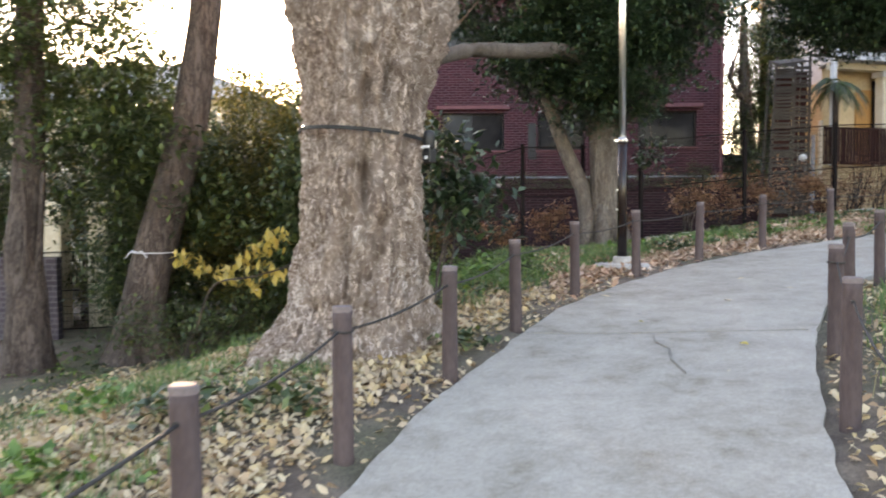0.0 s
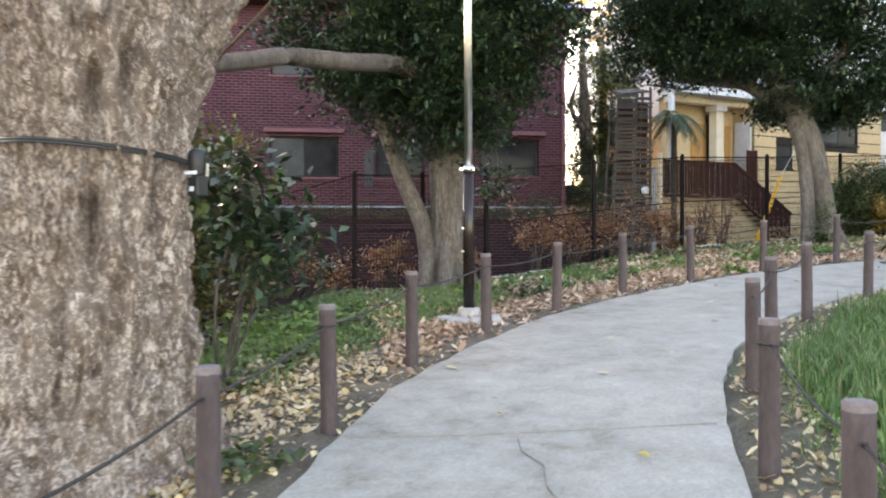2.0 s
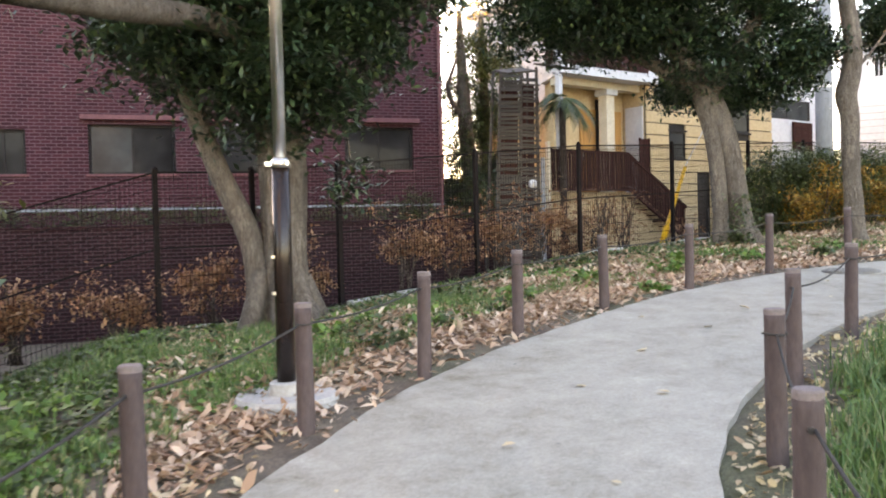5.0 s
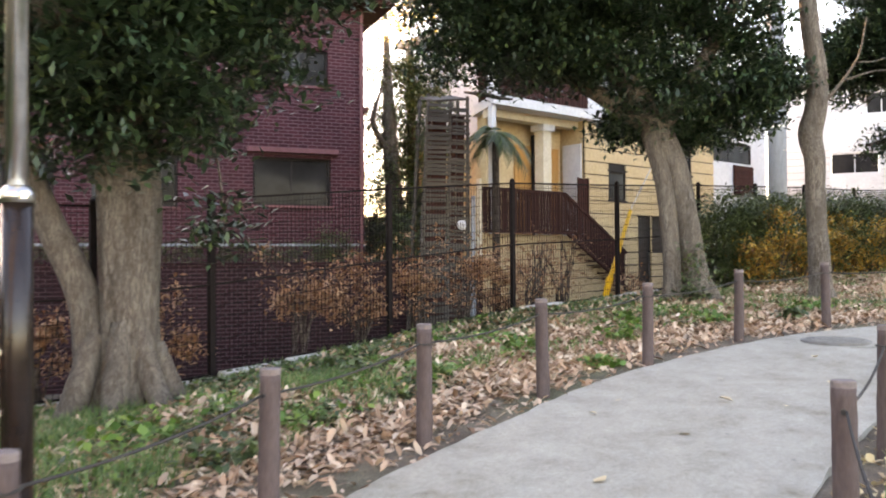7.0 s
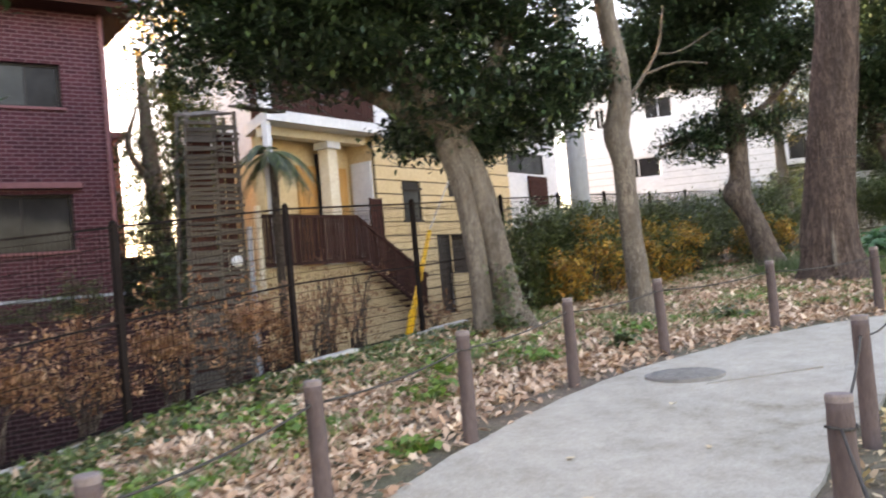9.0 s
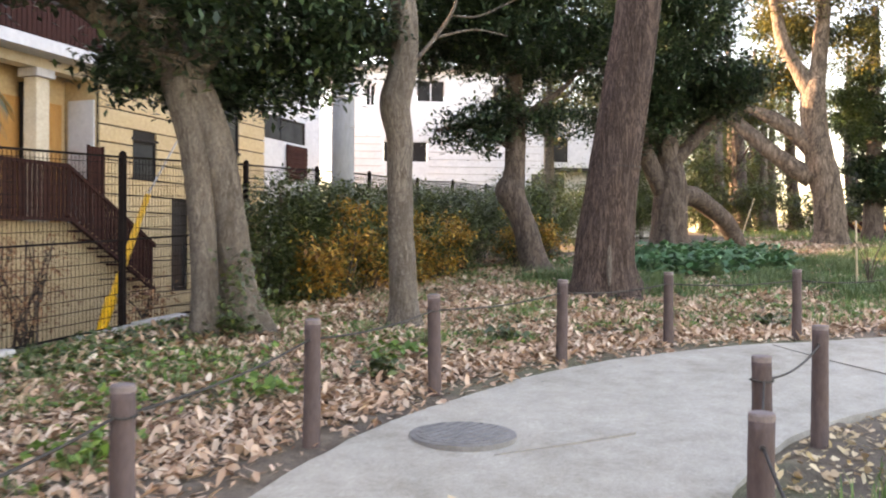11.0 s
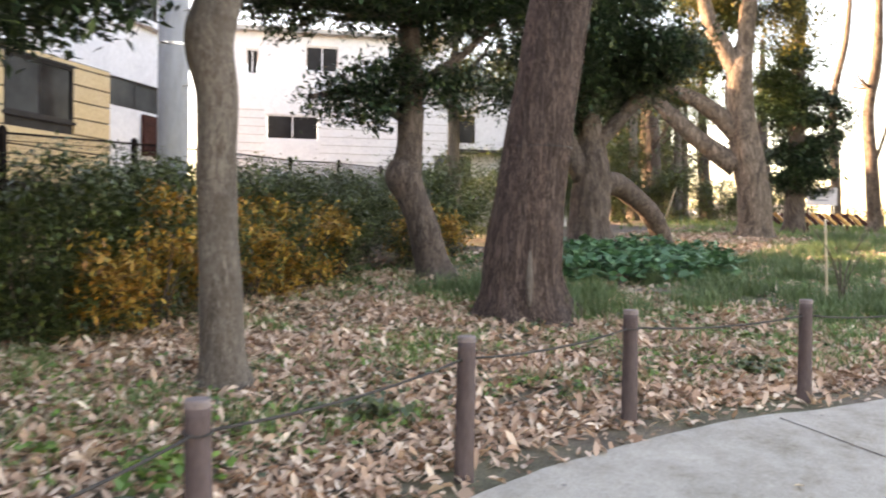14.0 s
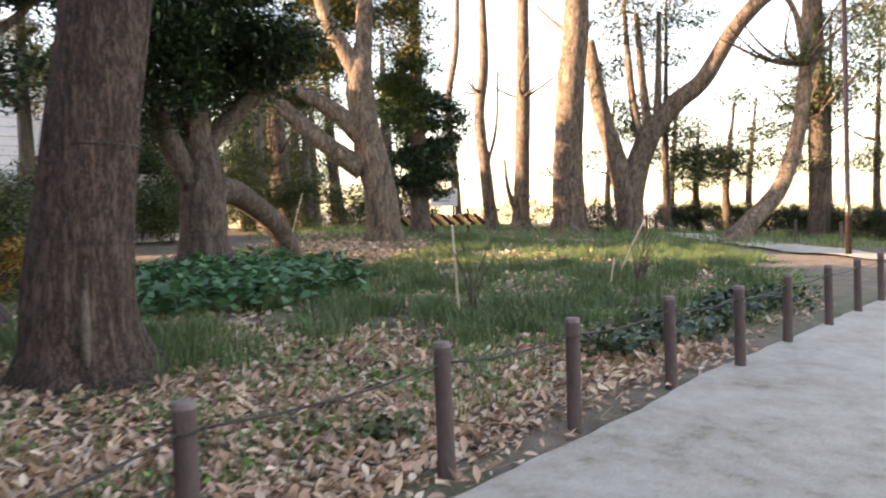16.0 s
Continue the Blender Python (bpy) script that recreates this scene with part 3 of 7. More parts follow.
def tree(name, place, trunk, bark, limbs=(), leaf=None, sides=24, per=8, rough=0.12, freq=2.0, tall=0.7, roots=(5, 0.35, 0.6), label="", limb_rough=0.08):
    """trunk and limbs: points (x, y, z, r) from the foot of the tree; leaf: dicts for crown()."""
    x, y = place
    z = ground_z(x, y)
    top = empty(name, (x, y, z))
    seed = x * 1.7 + y
    v, f = tube_data(spline([(trunk[0][0], trunk[0][1], -0.25, trunk[0][3])] + list(trunk), per), sides, rough, freq, tall, seed, root_flare(roots[0], roots[1], roots[2], seed))
    from_lists("trunk", v, f, bark, top, smooth=True)
    for i, limb in enumerate(limbs):
        v, f = tube_data(spline(limb, 6), max(8, sides // 2), limb_rough, freq, tall * 1.5, seed + i)
        from_lists("limb", v, f, bark, top, smooth=True)
    for i, c in enumerate(leaf or ()):
        crown("crown", top, seed=int(seed * 10) + i, **c)
    return tagged(top, label, "tree")


# the great pale-barked tree beside the path
HOLLOWS = [(radians(283), 1.34, 0.2, 0.10, 0.42), (radians(284), 2.02, 0.16, 0.10, 0.34), (radians(301), 2.15, 0.16, 0.09, 0.3), (radians(265), 0.85, 0.2, 0.1, 0.16), (radians(306), 2.2, 0.22, 0.09, 0.14), (radians(325), 1.55, 0.2, 0.09, 0.12)]


def great_tree():
    x, y = -0.78, 7.62
    z = ground_z(x, y)
    top = empty("tree", (x, y, z))
    prof = [(0.0, 0.05, -0.25, 0.74), (0, 0.03, 0.0, 0.66), (0.0, 0, 0.35, 0.57), (0.02, 0, 0.9, 0.515), (0.04, 0, 1.5, 0.485), (0.05, 0, 1.95, 0.49), (0.06, 0, 2.4, 0.545), (0.06, 0, 2.9, 0.62), (0.04, 0, 3.6, 0.70), (0, 0, 4.6, 0.72), (0, 0, 6.0, 0.62), (0.2, 0.2, 8.5, 0.5), (0.3, 0.3, 11, 0.35)]
    rings = spline(prof, 20)
    verts, faces = [], []
    sides = 170
    for r in rings:
        for k in range(sides):
            a = 2 * math.pi * k / sides
            ca, sa = math.cos(a), math.sin(a)
            q = Vector((ca * 1.2, sa * 1.2, r[2] * 0.55))
            lump = 0.055 * noise.noise(q * 1.6)
            warp = 0.5 * noise.noise(Vector((ca * 2, sa * 2, r[2] * 1.4)))
            plate = noise.noise(Vector((ca * 8 + warp, sa * 8 + warp, r[2] * 2.6)))
            fine = noise.noise(Vector((ca * 17, sa * 17, r[2] * 6.5 + warp)))
            pit = noise.noise(Vector((ca * 3.2 + 7, sa * 3.2, r[2] * 1.1)))
            fold = noise.noise(Vector((ca * 6 + 3, sa * 6, r[2] * 5.5 + warp * 2)))
            crack = -0.07 * max(0.0, 1 - abs(plate) * 4.5) - 0.06 * max(0.0, 1 - abs(fold) * 5) + 0.06 * plate + 0.085 * fine - 0.16 * max(0.0, pit - 0.32)
            for pa, pz, ph, pw, depth in HOLLOWS:
                da = math.atan2(math.sin(a - pa), math.cos(a - pa)) / pw
                g = math.exp(-da * da - ((r[2] - pz) / ph) ** 2)
                rim = math.exp(-((abs(da) - 2.2) ** 2) - ((r[2] - pz) / (ph * 1.3)) ** 2)
                crack += 0.09 * rim - depth * g
            foot = max(0.0, 1 - max(0.0, r[2]) / 0.75) ** 2
            root = foot * (0.10 + 0.30 * max(0.0, math.cos(a - math.radians(232))) ** 4 + 0.16 * max(0.0, math.sin(a * 5 + 1.0)))
            away = math.atan2(math.sin(a - radians(38)), math.cos(a - radians(38))) / radians(40)
            shoulder = 0.2 * math.exp(-away * away) * step(1.85, 2.75, r[2]) + 0.03 * math.exp(-away * away)
            rad = r[3] * (1 + lump + 1.15 * crack + root) + shoulder
            verts.append((r[0] + ca * rad, r[1] + sa * rad, r[2]))
    n = len(rings)
    for i in range(n - 1):
        for k in range(sides):
            a, b = i * sides + k, i * sides + (k + 1) % sides
            faces.append((a, b, b + sides, a + sides))
    faces.append(tuple(range((n - 1) * sides, n * sides)))
    from_lists("trunk", verts, faces, BARK_PALE, top, smooth=True)
    for limb in ([(0.3, 0, 4.2, 0.35), (1.2, 0.6, 5.6, 0.28), (2.4, 1.4, 7.2, 0.2), (3.6, 2.0, 9.0, 0.1)], [(-0.3, 0.2, 5.0, 0.35), (-1.4, 1.0, 6.8, 0.26), (-2.6, 1.6, 9.0, 0.16), (-3.4, 2.2, 11.0, 0.08)]):
        v, f = tube_data(spline(limb, 6), 14, 0.1, 2, 1)
        from_lists("limb", v, f, BARK_PALE, top, smooth=True)
    # wire round the trunk
    for dz, rad in ((1.74, 0.515), (1.725, 0.517)):
        ring = []
        for k in range(49):
            a = 2 * math.pi * k / 48
            ring.append((0.045 + rad * math.cos(a), rad * math.sin(a), dz + 0.05 * math.cos(a + 2.6), 0.008))
        v, f = tube_data(ring, 6)
        from_lists("tie_wire", v, f, BLACK, top, "dark wire bound round the trunk")
    return tagged(top, "massive old tree with pale deeply plated bark beside the path", "tree")


great_tree()


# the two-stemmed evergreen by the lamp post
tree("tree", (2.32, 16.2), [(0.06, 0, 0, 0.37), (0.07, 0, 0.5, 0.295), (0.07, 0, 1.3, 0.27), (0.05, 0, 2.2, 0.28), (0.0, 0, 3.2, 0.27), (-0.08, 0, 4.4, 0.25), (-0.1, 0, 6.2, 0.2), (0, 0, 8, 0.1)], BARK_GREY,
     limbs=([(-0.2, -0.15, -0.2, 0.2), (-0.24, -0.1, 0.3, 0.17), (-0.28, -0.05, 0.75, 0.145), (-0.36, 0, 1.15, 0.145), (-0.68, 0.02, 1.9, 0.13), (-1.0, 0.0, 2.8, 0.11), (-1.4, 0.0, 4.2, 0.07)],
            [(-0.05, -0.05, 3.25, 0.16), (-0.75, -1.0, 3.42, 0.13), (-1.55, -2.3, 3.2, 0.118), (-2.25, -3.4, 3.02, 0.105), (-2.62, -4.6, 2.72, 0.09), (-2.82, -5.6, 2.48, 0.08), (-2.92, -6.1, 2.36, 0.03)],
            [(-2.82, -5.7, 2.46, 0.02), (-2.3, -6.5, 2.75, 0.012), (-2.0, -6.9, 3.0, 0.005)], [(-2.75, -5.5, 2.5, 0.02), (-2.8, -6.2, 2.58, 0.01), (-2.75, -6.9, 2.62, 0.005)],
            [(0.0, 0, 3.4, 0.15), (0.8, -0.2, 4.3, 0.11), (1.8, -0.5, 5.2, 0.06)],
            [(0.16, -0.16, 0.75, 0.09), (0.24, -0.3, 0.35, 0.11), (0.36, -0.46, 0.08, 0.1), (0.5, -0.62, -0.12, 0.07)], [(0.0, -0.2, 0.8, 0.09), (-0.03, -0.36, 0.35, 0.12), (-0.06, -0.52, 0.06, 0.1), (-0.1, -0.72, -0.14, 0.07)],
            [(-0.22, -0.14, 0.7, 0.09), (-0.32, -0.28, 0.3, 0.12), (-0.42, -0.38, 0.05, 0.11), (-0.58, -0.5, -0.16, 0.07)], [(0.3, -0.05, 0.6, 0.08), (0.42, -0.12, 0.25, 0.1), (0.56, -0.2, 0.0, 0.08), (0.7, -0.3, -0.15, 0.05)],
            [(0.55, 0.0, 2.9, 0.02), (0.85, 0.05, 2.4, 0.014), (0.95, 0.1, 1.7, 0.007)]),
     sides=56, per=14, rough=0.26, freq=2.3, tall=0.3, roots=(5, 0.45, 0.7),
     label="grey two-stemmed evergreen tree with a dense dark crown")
k1 = [o for o in scene.objects if o.name.startswith("tree")][-1]
crown("crown", k1, LEAF_DARK, [(-0.15, -0.3, 2.75, 1.05, 1.1, 0.7), (-1.1, -0.3, 3.35, 1.0, 1.1, 0.75), (0.75, -0.3, 3.2, 0.9, 1.0, 0.85), (1.2, -0.3, 4.2, 1.1, 1.2, 0.9), (-0.4, -0.4, 3.7, 1.5, 1.3, 0.9), (-0.2, 0, 4.8, 1.8, 1.6, 1.3), (0.3, 0, 6.4, 2.2, 2.0, 1.3), (-1.3, 0.2, 5.6, 1.4, 1.4, 1.0), (1.9, 0.3, 5.6, 1.2, 1.2, 0.9), (0.95, 0.1, 1.78, 0.42, 0.4, 0.34), (-2.1, 0.5, 4.25, 0.85, 0.8, 0.6), (-1.75, 0.4, 3.35, 0.55, 0.6, 0.42), (-1.1, 0.4, 2.95, 0.55, 0.6, 0.38), (-0.35, -0.3, 2.5, 0.55, 0.5, 0.4)], 2750, 32, (0.15, 0.15, 0.11), 0.125, 11, "glossy dark green leaves")

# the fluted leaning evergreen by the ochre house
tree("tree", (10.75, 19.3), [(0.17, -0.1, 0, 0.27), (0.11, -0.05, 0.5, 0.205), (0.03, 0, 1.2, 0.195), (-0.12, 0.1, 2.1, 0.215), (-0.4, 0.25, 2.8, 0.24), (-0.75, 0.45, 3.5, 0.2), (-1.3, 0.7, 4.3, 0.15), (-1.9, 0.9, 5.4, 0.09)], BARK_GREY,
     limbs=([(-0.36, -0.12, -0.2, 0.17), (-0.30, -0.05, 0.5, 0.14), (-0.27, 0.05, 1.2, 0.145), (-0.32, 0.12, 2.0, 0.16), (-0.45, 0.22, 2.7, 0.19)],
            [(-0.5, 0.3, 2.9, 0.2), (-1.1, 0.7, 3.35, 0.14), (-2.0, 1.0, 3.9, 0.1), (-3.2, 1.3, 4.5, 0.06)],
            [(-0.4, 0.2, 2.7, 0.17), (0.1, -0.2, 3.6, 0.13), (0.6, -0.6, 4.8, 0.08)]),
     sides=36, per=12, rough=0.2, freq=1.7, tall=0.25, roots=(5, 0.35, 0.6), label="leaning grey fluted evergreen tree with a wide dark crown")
k2 = [o for o in scene.objects if o.name.startswith("tree")][-1]
crown("crown", k2, LEAF_DARK, [(-0.3, 0.2, 3.15, 0.95, 0.9, 0.55), (0.6, -0.4, 3.4, 0.9, 0.9, 0.55), (-0.9, 0.4, 3.9, 1.3, 1.2, 0.55), (-2.2, 0.9, 3.95, 1.4, 1.2, 0.6), (-3.4, 1.3, 4.15, 1.0, 1.0, 0.5), (-1.2, 0.5, 5.0, 2.4, 2.0, 0.9), (0.7, -0.4, 4.5, 0.9, 1.1, 0.9), (-2.9, 1.2, 5.2, 1.6, 1.5, 0.9), (-0.6, 0.2, 6.3, 2.2, 2.0, 1.0)], 3000, 32, (0.15, 0.15, 0.10), 0.125, 12, "glossy dark green leaves")
crown("crown", k2, LEAF_DARK, [(0.95, -0.3, 3.0, 0.62, 0.55, 0.36), (0.55, 0.1, 2.78, 0.6, 0.55, 0.32), (0.1, 0.7, 2.8, 0.65, 0.6, 0.34), (-0.4, 1.2, 2.95, 0.6, 0.6, 0.35), (1.25, -0.6, 3.5, 0.6, 0.6, 0.4)], 380, 28, (0.13, 0.13, 0.1), 0.12, 17, "glossy dark green leaves")

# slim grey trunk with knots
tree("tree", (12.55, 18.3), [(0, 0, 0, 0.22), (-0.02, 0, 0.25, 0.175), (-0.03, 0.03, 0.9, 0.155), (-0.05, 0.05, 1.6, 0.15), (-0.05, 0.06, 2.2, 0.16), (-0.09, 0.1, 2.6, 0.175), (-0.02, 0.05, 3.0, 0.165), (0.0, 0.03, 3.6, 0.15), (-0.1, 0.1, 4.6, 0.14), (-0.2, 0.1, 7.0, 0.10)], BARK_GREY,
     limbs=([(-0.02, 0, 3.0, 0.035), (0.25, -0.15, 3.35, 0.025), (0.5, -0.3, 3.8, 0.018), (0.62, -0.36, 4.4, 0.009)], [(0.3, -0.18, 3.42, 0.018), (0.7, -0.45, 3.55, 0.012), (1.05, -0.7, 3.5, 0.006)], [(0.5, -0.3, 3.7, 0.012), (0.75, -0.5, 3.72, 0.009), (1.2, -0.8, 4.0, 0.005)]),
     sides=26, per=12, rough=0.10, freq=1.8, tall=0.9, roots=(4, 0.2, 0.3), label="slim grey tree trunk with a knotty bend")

# the straight brown conifer trunk
tree("tree", (17.0, 18.15), [(0.03, 0, 0, 0.60), (0.0, 0, 0.25, 0.51), (-0.02, 0, 0.7, 0.455), (0.02, -0.06, 1.5, 0.405), (0.10, -0.18, 2.6, 0.375), (0.20, -0.38, 4.2, 0.345), (0.36, -0.66, 7.0, 0.29), (0.5, -0.9, 10, 0.22)], BARK_BROWN,
     sides=80, per=16, rough=0.11, freq=7.0, tall=0.5, roots=(6, 0.30, 0.55), label="tall straight trunk with furrowed dark brown bark")
bt = [o for o in scene.objects if o.name.startswith("tree")][-1]
ring = [(0.07 + 0.395 * math.cos(2 * math.pi * k / 40), -0.13 + 0.395 * math.sin(2 * math.pi * k / 40), 2.02, 0.006) for k in range(41)]
v, f = tube_data(ring, 6)
from_lists("tie_wire", v, f, BLACK, bt, "thin wire round the trunk")

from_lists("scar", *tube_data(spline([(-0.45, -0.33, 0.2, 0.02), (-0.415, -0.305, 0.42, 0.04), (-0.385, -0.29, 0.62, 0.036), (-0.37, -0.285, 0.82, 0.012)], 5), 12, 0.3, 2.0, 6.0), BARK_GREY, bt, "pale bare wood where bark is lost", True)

# small leaning tree in front of the hedge
tree("tree", (19.2, 21.0), [(0.05, -0.05, 0, 0.33), (0.0, 0, 0.3, 0.27), (-0.12, 0.12, 0.9, 0.24), (-0.22, 0.28, 1.35, 0.25), (-0.28, 0.37, 1.62, 0.29), (-0.22, 0.33, 1.9, 0.22), (-0.2, 0.3, 2.6, 0.2), (-0.22, 0.32, 3.6, 0.17), (-0.3, 0.4, 5.2, 0.1)], BARK_DARK,
     limbs=([(-0.24, 0.34, 2.5, 0.1), (-0.8, 0.9, 2.9, 0.07), (-1.3, 1.5, 2.8, 0.04)], [(-0.2, 0.3, 3.0, 0.09), (0.4, -0.3, 3.6, 0.06), (0.8, -0.7, 4.2, 0.03)]),
     sides=26, per=10, rough=0.12, freq=2.2, tall=0.9, roots=(4, 0.2, 0.4), label="small leaning tree with a swollen knee and dark crown")
lt = [o for o in scene.objects if o.name.startswith("tree")][-1]
crown("crown", lt, LEAF_DARK, [(-0.9, 0.9, 2.75, 0.75, 0.75, 0.5), (-0.3, 0.4, 3.1, 0.8, 0.8, 0.5), (0.3, -0.2, 3.0, 0.5, 0.5, 0.4), (-0.2, 0.3, 4.6, 1.6, 1.5, 0.8), (-1.6, 1.4, 4.9, 1.2, 1.2, 0.7), (0.9, -0.8, 4.6, 1.0, 1.0, 0.7), (-0.4, 0.4, 6.0, 2.0, 1.9, 0.9), (-1.6, 2.4, 4.6, 0.8, 0.8, 0.5), (-1.3, 2.0, 4.15, 0.6, 0.6, 0.4), (-0.8, 1.3, 4.45, 0.8, 0.8, 0.5)], 2150, 30, (0.14, 0.14, 0.10), 0.13, 13, "dark green leaves")

# old bored trunk with an arching limb
tree("tree", (26.6, 21.6), [(0, 0, 0, 0.62), (0.02, 0, 0.3, 0.52), (0.03, 0, 1.0, 0.46), (0.05, 0, 1.8, 0.44), (0.1, 0.1, 2.6, 0.34), (0.0, 0.2, 3.8, 0.28), (-0.1, 0.3, 5.5, 0.2)], BARK_DARK,
     limbs=([(0.1, -0.05, 1.55, 0.3), (0.7, -0.3, 1.62, 0.28), (1.4, -0.5, 1.35, 0.26), (2.1, -0.7, 0.95, 0.25), (2.65, -0.8, 0.4, 0.27), (2.85, -0.85, -0.25, 0.32)],
            [(-0.15, 0.1, 1.7, 0.26), (-0.5, 0.4, 2.6, 0.22), (-0.8, 0.6, 3.8, 0.16), (-1.0, 0.8, 5.2, 0.1)],
            [(0.05, 0, 2.4, 0.2), (0.8, -0.8, 3.6, 0.16), (1.4, -1.6, 4.8, 0.1)]),
     sides=34, per=10, rough=0.22, freq=2.2, tall=1.2, roots=(5, 0.5, 0.6), label="gnarled hollow trunk with one limb arching to the ground")
st = [o for o in scene.objects if o.name.startswith("tree")][-1]
crown("crown", st, LEAF_DARK, loose_blobs(77, (-0.1, 0.1, 4.9), (2.1, 2.2, 1.9), 34, 0.8) + [(-0.2, 0.2, 6.6, 2.2, 2.2, 1.2), (0.9, -0.1, 3.2, 0.6, 0.6, 0.45), (-0.9, 0.8, 3.1, 0.7, 0.7, 0.5), (1.7, 0.6, 3.6, 0.7, 0.7, 0.45), (-0.1, 0.9, 2.9, 0.6, 0.6, 0.5), (-1.8, 1.2, 3.5, 0.7, 0.7, 0.5)], 2250, 32, (0.2, 0.2, 0.14), 0.15, 14, "dark green leaves in deep shade")

# the forked tree whose upper limbs catch the low sun
tree("tree", (36.0, 20.2), [(0.1, -0.1, 0, 0.6), (0.1, -0.1, 0.4, 0.54), (0.15, 0.0, 1.5, 0.5), (0.1, 0.25, 2.8, 0.48), (0.05, 0.45, 4.0, 0.43), (0.0, 0.5, 5.2, 0.4), (0.15, 0.4, 6.2, 0.28), (0.35, 0.35, 7.5, 0.25), (0.4, 0.2, 9.5, 0.19), (0.4, 0.1, 12, 0.1)], BARK_TAN,
     limbs=([(0, 0.5, 5.1, 0.32), (-0.15, 0.95, 6.1, 0.26), (-0.35, 1.4, 7.0, 0.24), (-0.45, 1.7, 8.5, 0.18), (-0.6, 2.0, 11, 0.1)],
            [(0.0, 0.5, 2.3, 0.36), (-0.3, 1.3, 2.9, 0.3), (-0.7, 2.4, 3.9, 0.26), (-1.0, 3.4, 5.0, 0.2), (-1.2, 4.5, 6.2, 0.12)],
            [(0.0, 0.5, 3.3, 0.32), (-0.2, 1.0, 3.9, 0.3), (-0.5, 1.8, 4.5, 0.24), (-0.8, 2.6, 4.9, 0.14)]),
     sides=30, per=10, rough=0.14, freq=1.8, tall=0.5, roots=(5, 0.25, 0.6), label="big forked tree with sunlit upper limbs")
ft = [o for o in scene.objects if o.name.startswith("tree")][-1]
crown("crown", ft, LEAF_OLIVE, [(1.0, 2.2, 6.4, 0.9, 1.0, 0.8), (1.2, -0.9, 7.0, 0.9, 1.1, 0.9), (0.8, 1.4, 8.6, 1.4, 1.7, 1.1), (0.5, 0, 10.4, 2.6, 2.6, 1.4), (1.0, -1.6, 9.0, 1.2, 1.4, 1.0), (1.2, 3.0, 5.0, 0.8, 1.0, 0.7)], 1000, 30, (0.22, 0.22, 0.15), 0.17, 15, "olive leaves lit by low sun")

# same tree in a darker leaf colour: painted shade behind the limbs
crown("crown", ft, LEAF_SHRUB, loose_blobs(441, (2.2, 1.4, 7.4), (1.4, 2.4, 1.6), 22, 0.6) + loose_blobs(442, (3.1, -0.1, 5.2), (0.7, 0.8, 1.6), 9, 0.5) + loose_blobs(443, (1.6, 2.4, 4.9), (0.8, 0.9, 0.9), 6, 0.45), 900, 22, (0.22, 0.22, 0.15), 0.16, 444, "darker green leaves behind the limbs, shade put into their colour")

# dark conifer behind the forked tree
tree("tree", (40.5, 19.8), [(0, 0, 0, 0.4), (0, 0, 2, 0.33), (0, 0, 5, 0.25), (0, 0, 9, 0.12)], BARK_DARK, sides=12, per=4, label="dark layered evergreen in the clearing")
dcb = loose_blobs(5, (0.2, 0.0, 4.0), (1.2, 1.35, 2.7), 46, 0.5)
dc = [o for o in scene.objects if o.name.startswith("tree")][-1]
dcb = [(q[0], q[1], q[2], q[3] * 1.3, q[4] * 1.3, q[5] * 0.55) for q in dcb]
crown("crown", dc, LEAF_DARK, dcb, 1350, 24, (0.22, 0.22, 0.12), 0.19, 16, "dark needle foliage")


# far trunks against the bright sky
def far_tree(x, y, pts, bark, limbs, leaf, label, seed):
    t = tree("tree", (x, y), pts, bark, limbs=limbs, sides=14, per=6, rough=0.12, freq=1.6, tall=0.6, roots=(4, 0.3, 0.7), label=label)
    for i, (mat, blobs, clumps) in enumerate(leaf):
        crown("crown", t, mat, blobs, clumps, 20, (0.26, 0.26, 0.16), 0.17, seed + i)
    return t


def twigs(rng, root, n, reach, r):
    out = []
    for _ in range(n):
        a, e = rng.uniform(0, 6.28), rng.uniform(0.3, 1.1)
        l = rng.uniform(0.5, 1.0) * reach
        mid = (root[0] + math.cos(a) * l * 0.45, root[1] + math.sin(a) * l * 0.45, root[2] + e * l * 0.3)
        end = (root[0] + math.cos(a + 0.3) * l, root[1] + math.sin(a + 0.3) * l, root[2] + e * l)
        out.append([(*root, r), (*mid, r * 0.6), (*end, r * 0.2)])
    return out


tr = random.Random(8)
far_tree(49.96, 19.88, [(0, 0, 0, 0.34), (0, 0, 0.6, 0.24), (-0.1, 0.1, 3, 0.21), (0.1, 0.3, 6, 0.17), (0.1, -0.2, 9, 0.14), (0.2, -0.3, 14, 0.07)], BARK_TAN, twigs(tr, (0, 0.2, 5.5), 3, 2.2, 0.05), [], "slender bare trunk against the sky", 30)
far_tree(46.24, 17.89, [(0, 0, 0, 0.44), (0, 0, 0.6, 0.3), (0.05, 0.2, 3, 0.26), (0.1, 0.35, 5, 0.23), (0.2, 0.1, 7.5, 0.2), (0.2, 0.2, 13, 0.1)], BARK_TAN, [[(0, 0.1, 2.6, 0.08), (0.1, -0.35, 4.4, 0.065), (0.2, -0.5, 7, 0.04)]] + twigs(tr, (0.1, 0.3, 5.8), 4, 2.4, 0.06), [], "tall pale leafless trunk", 32)
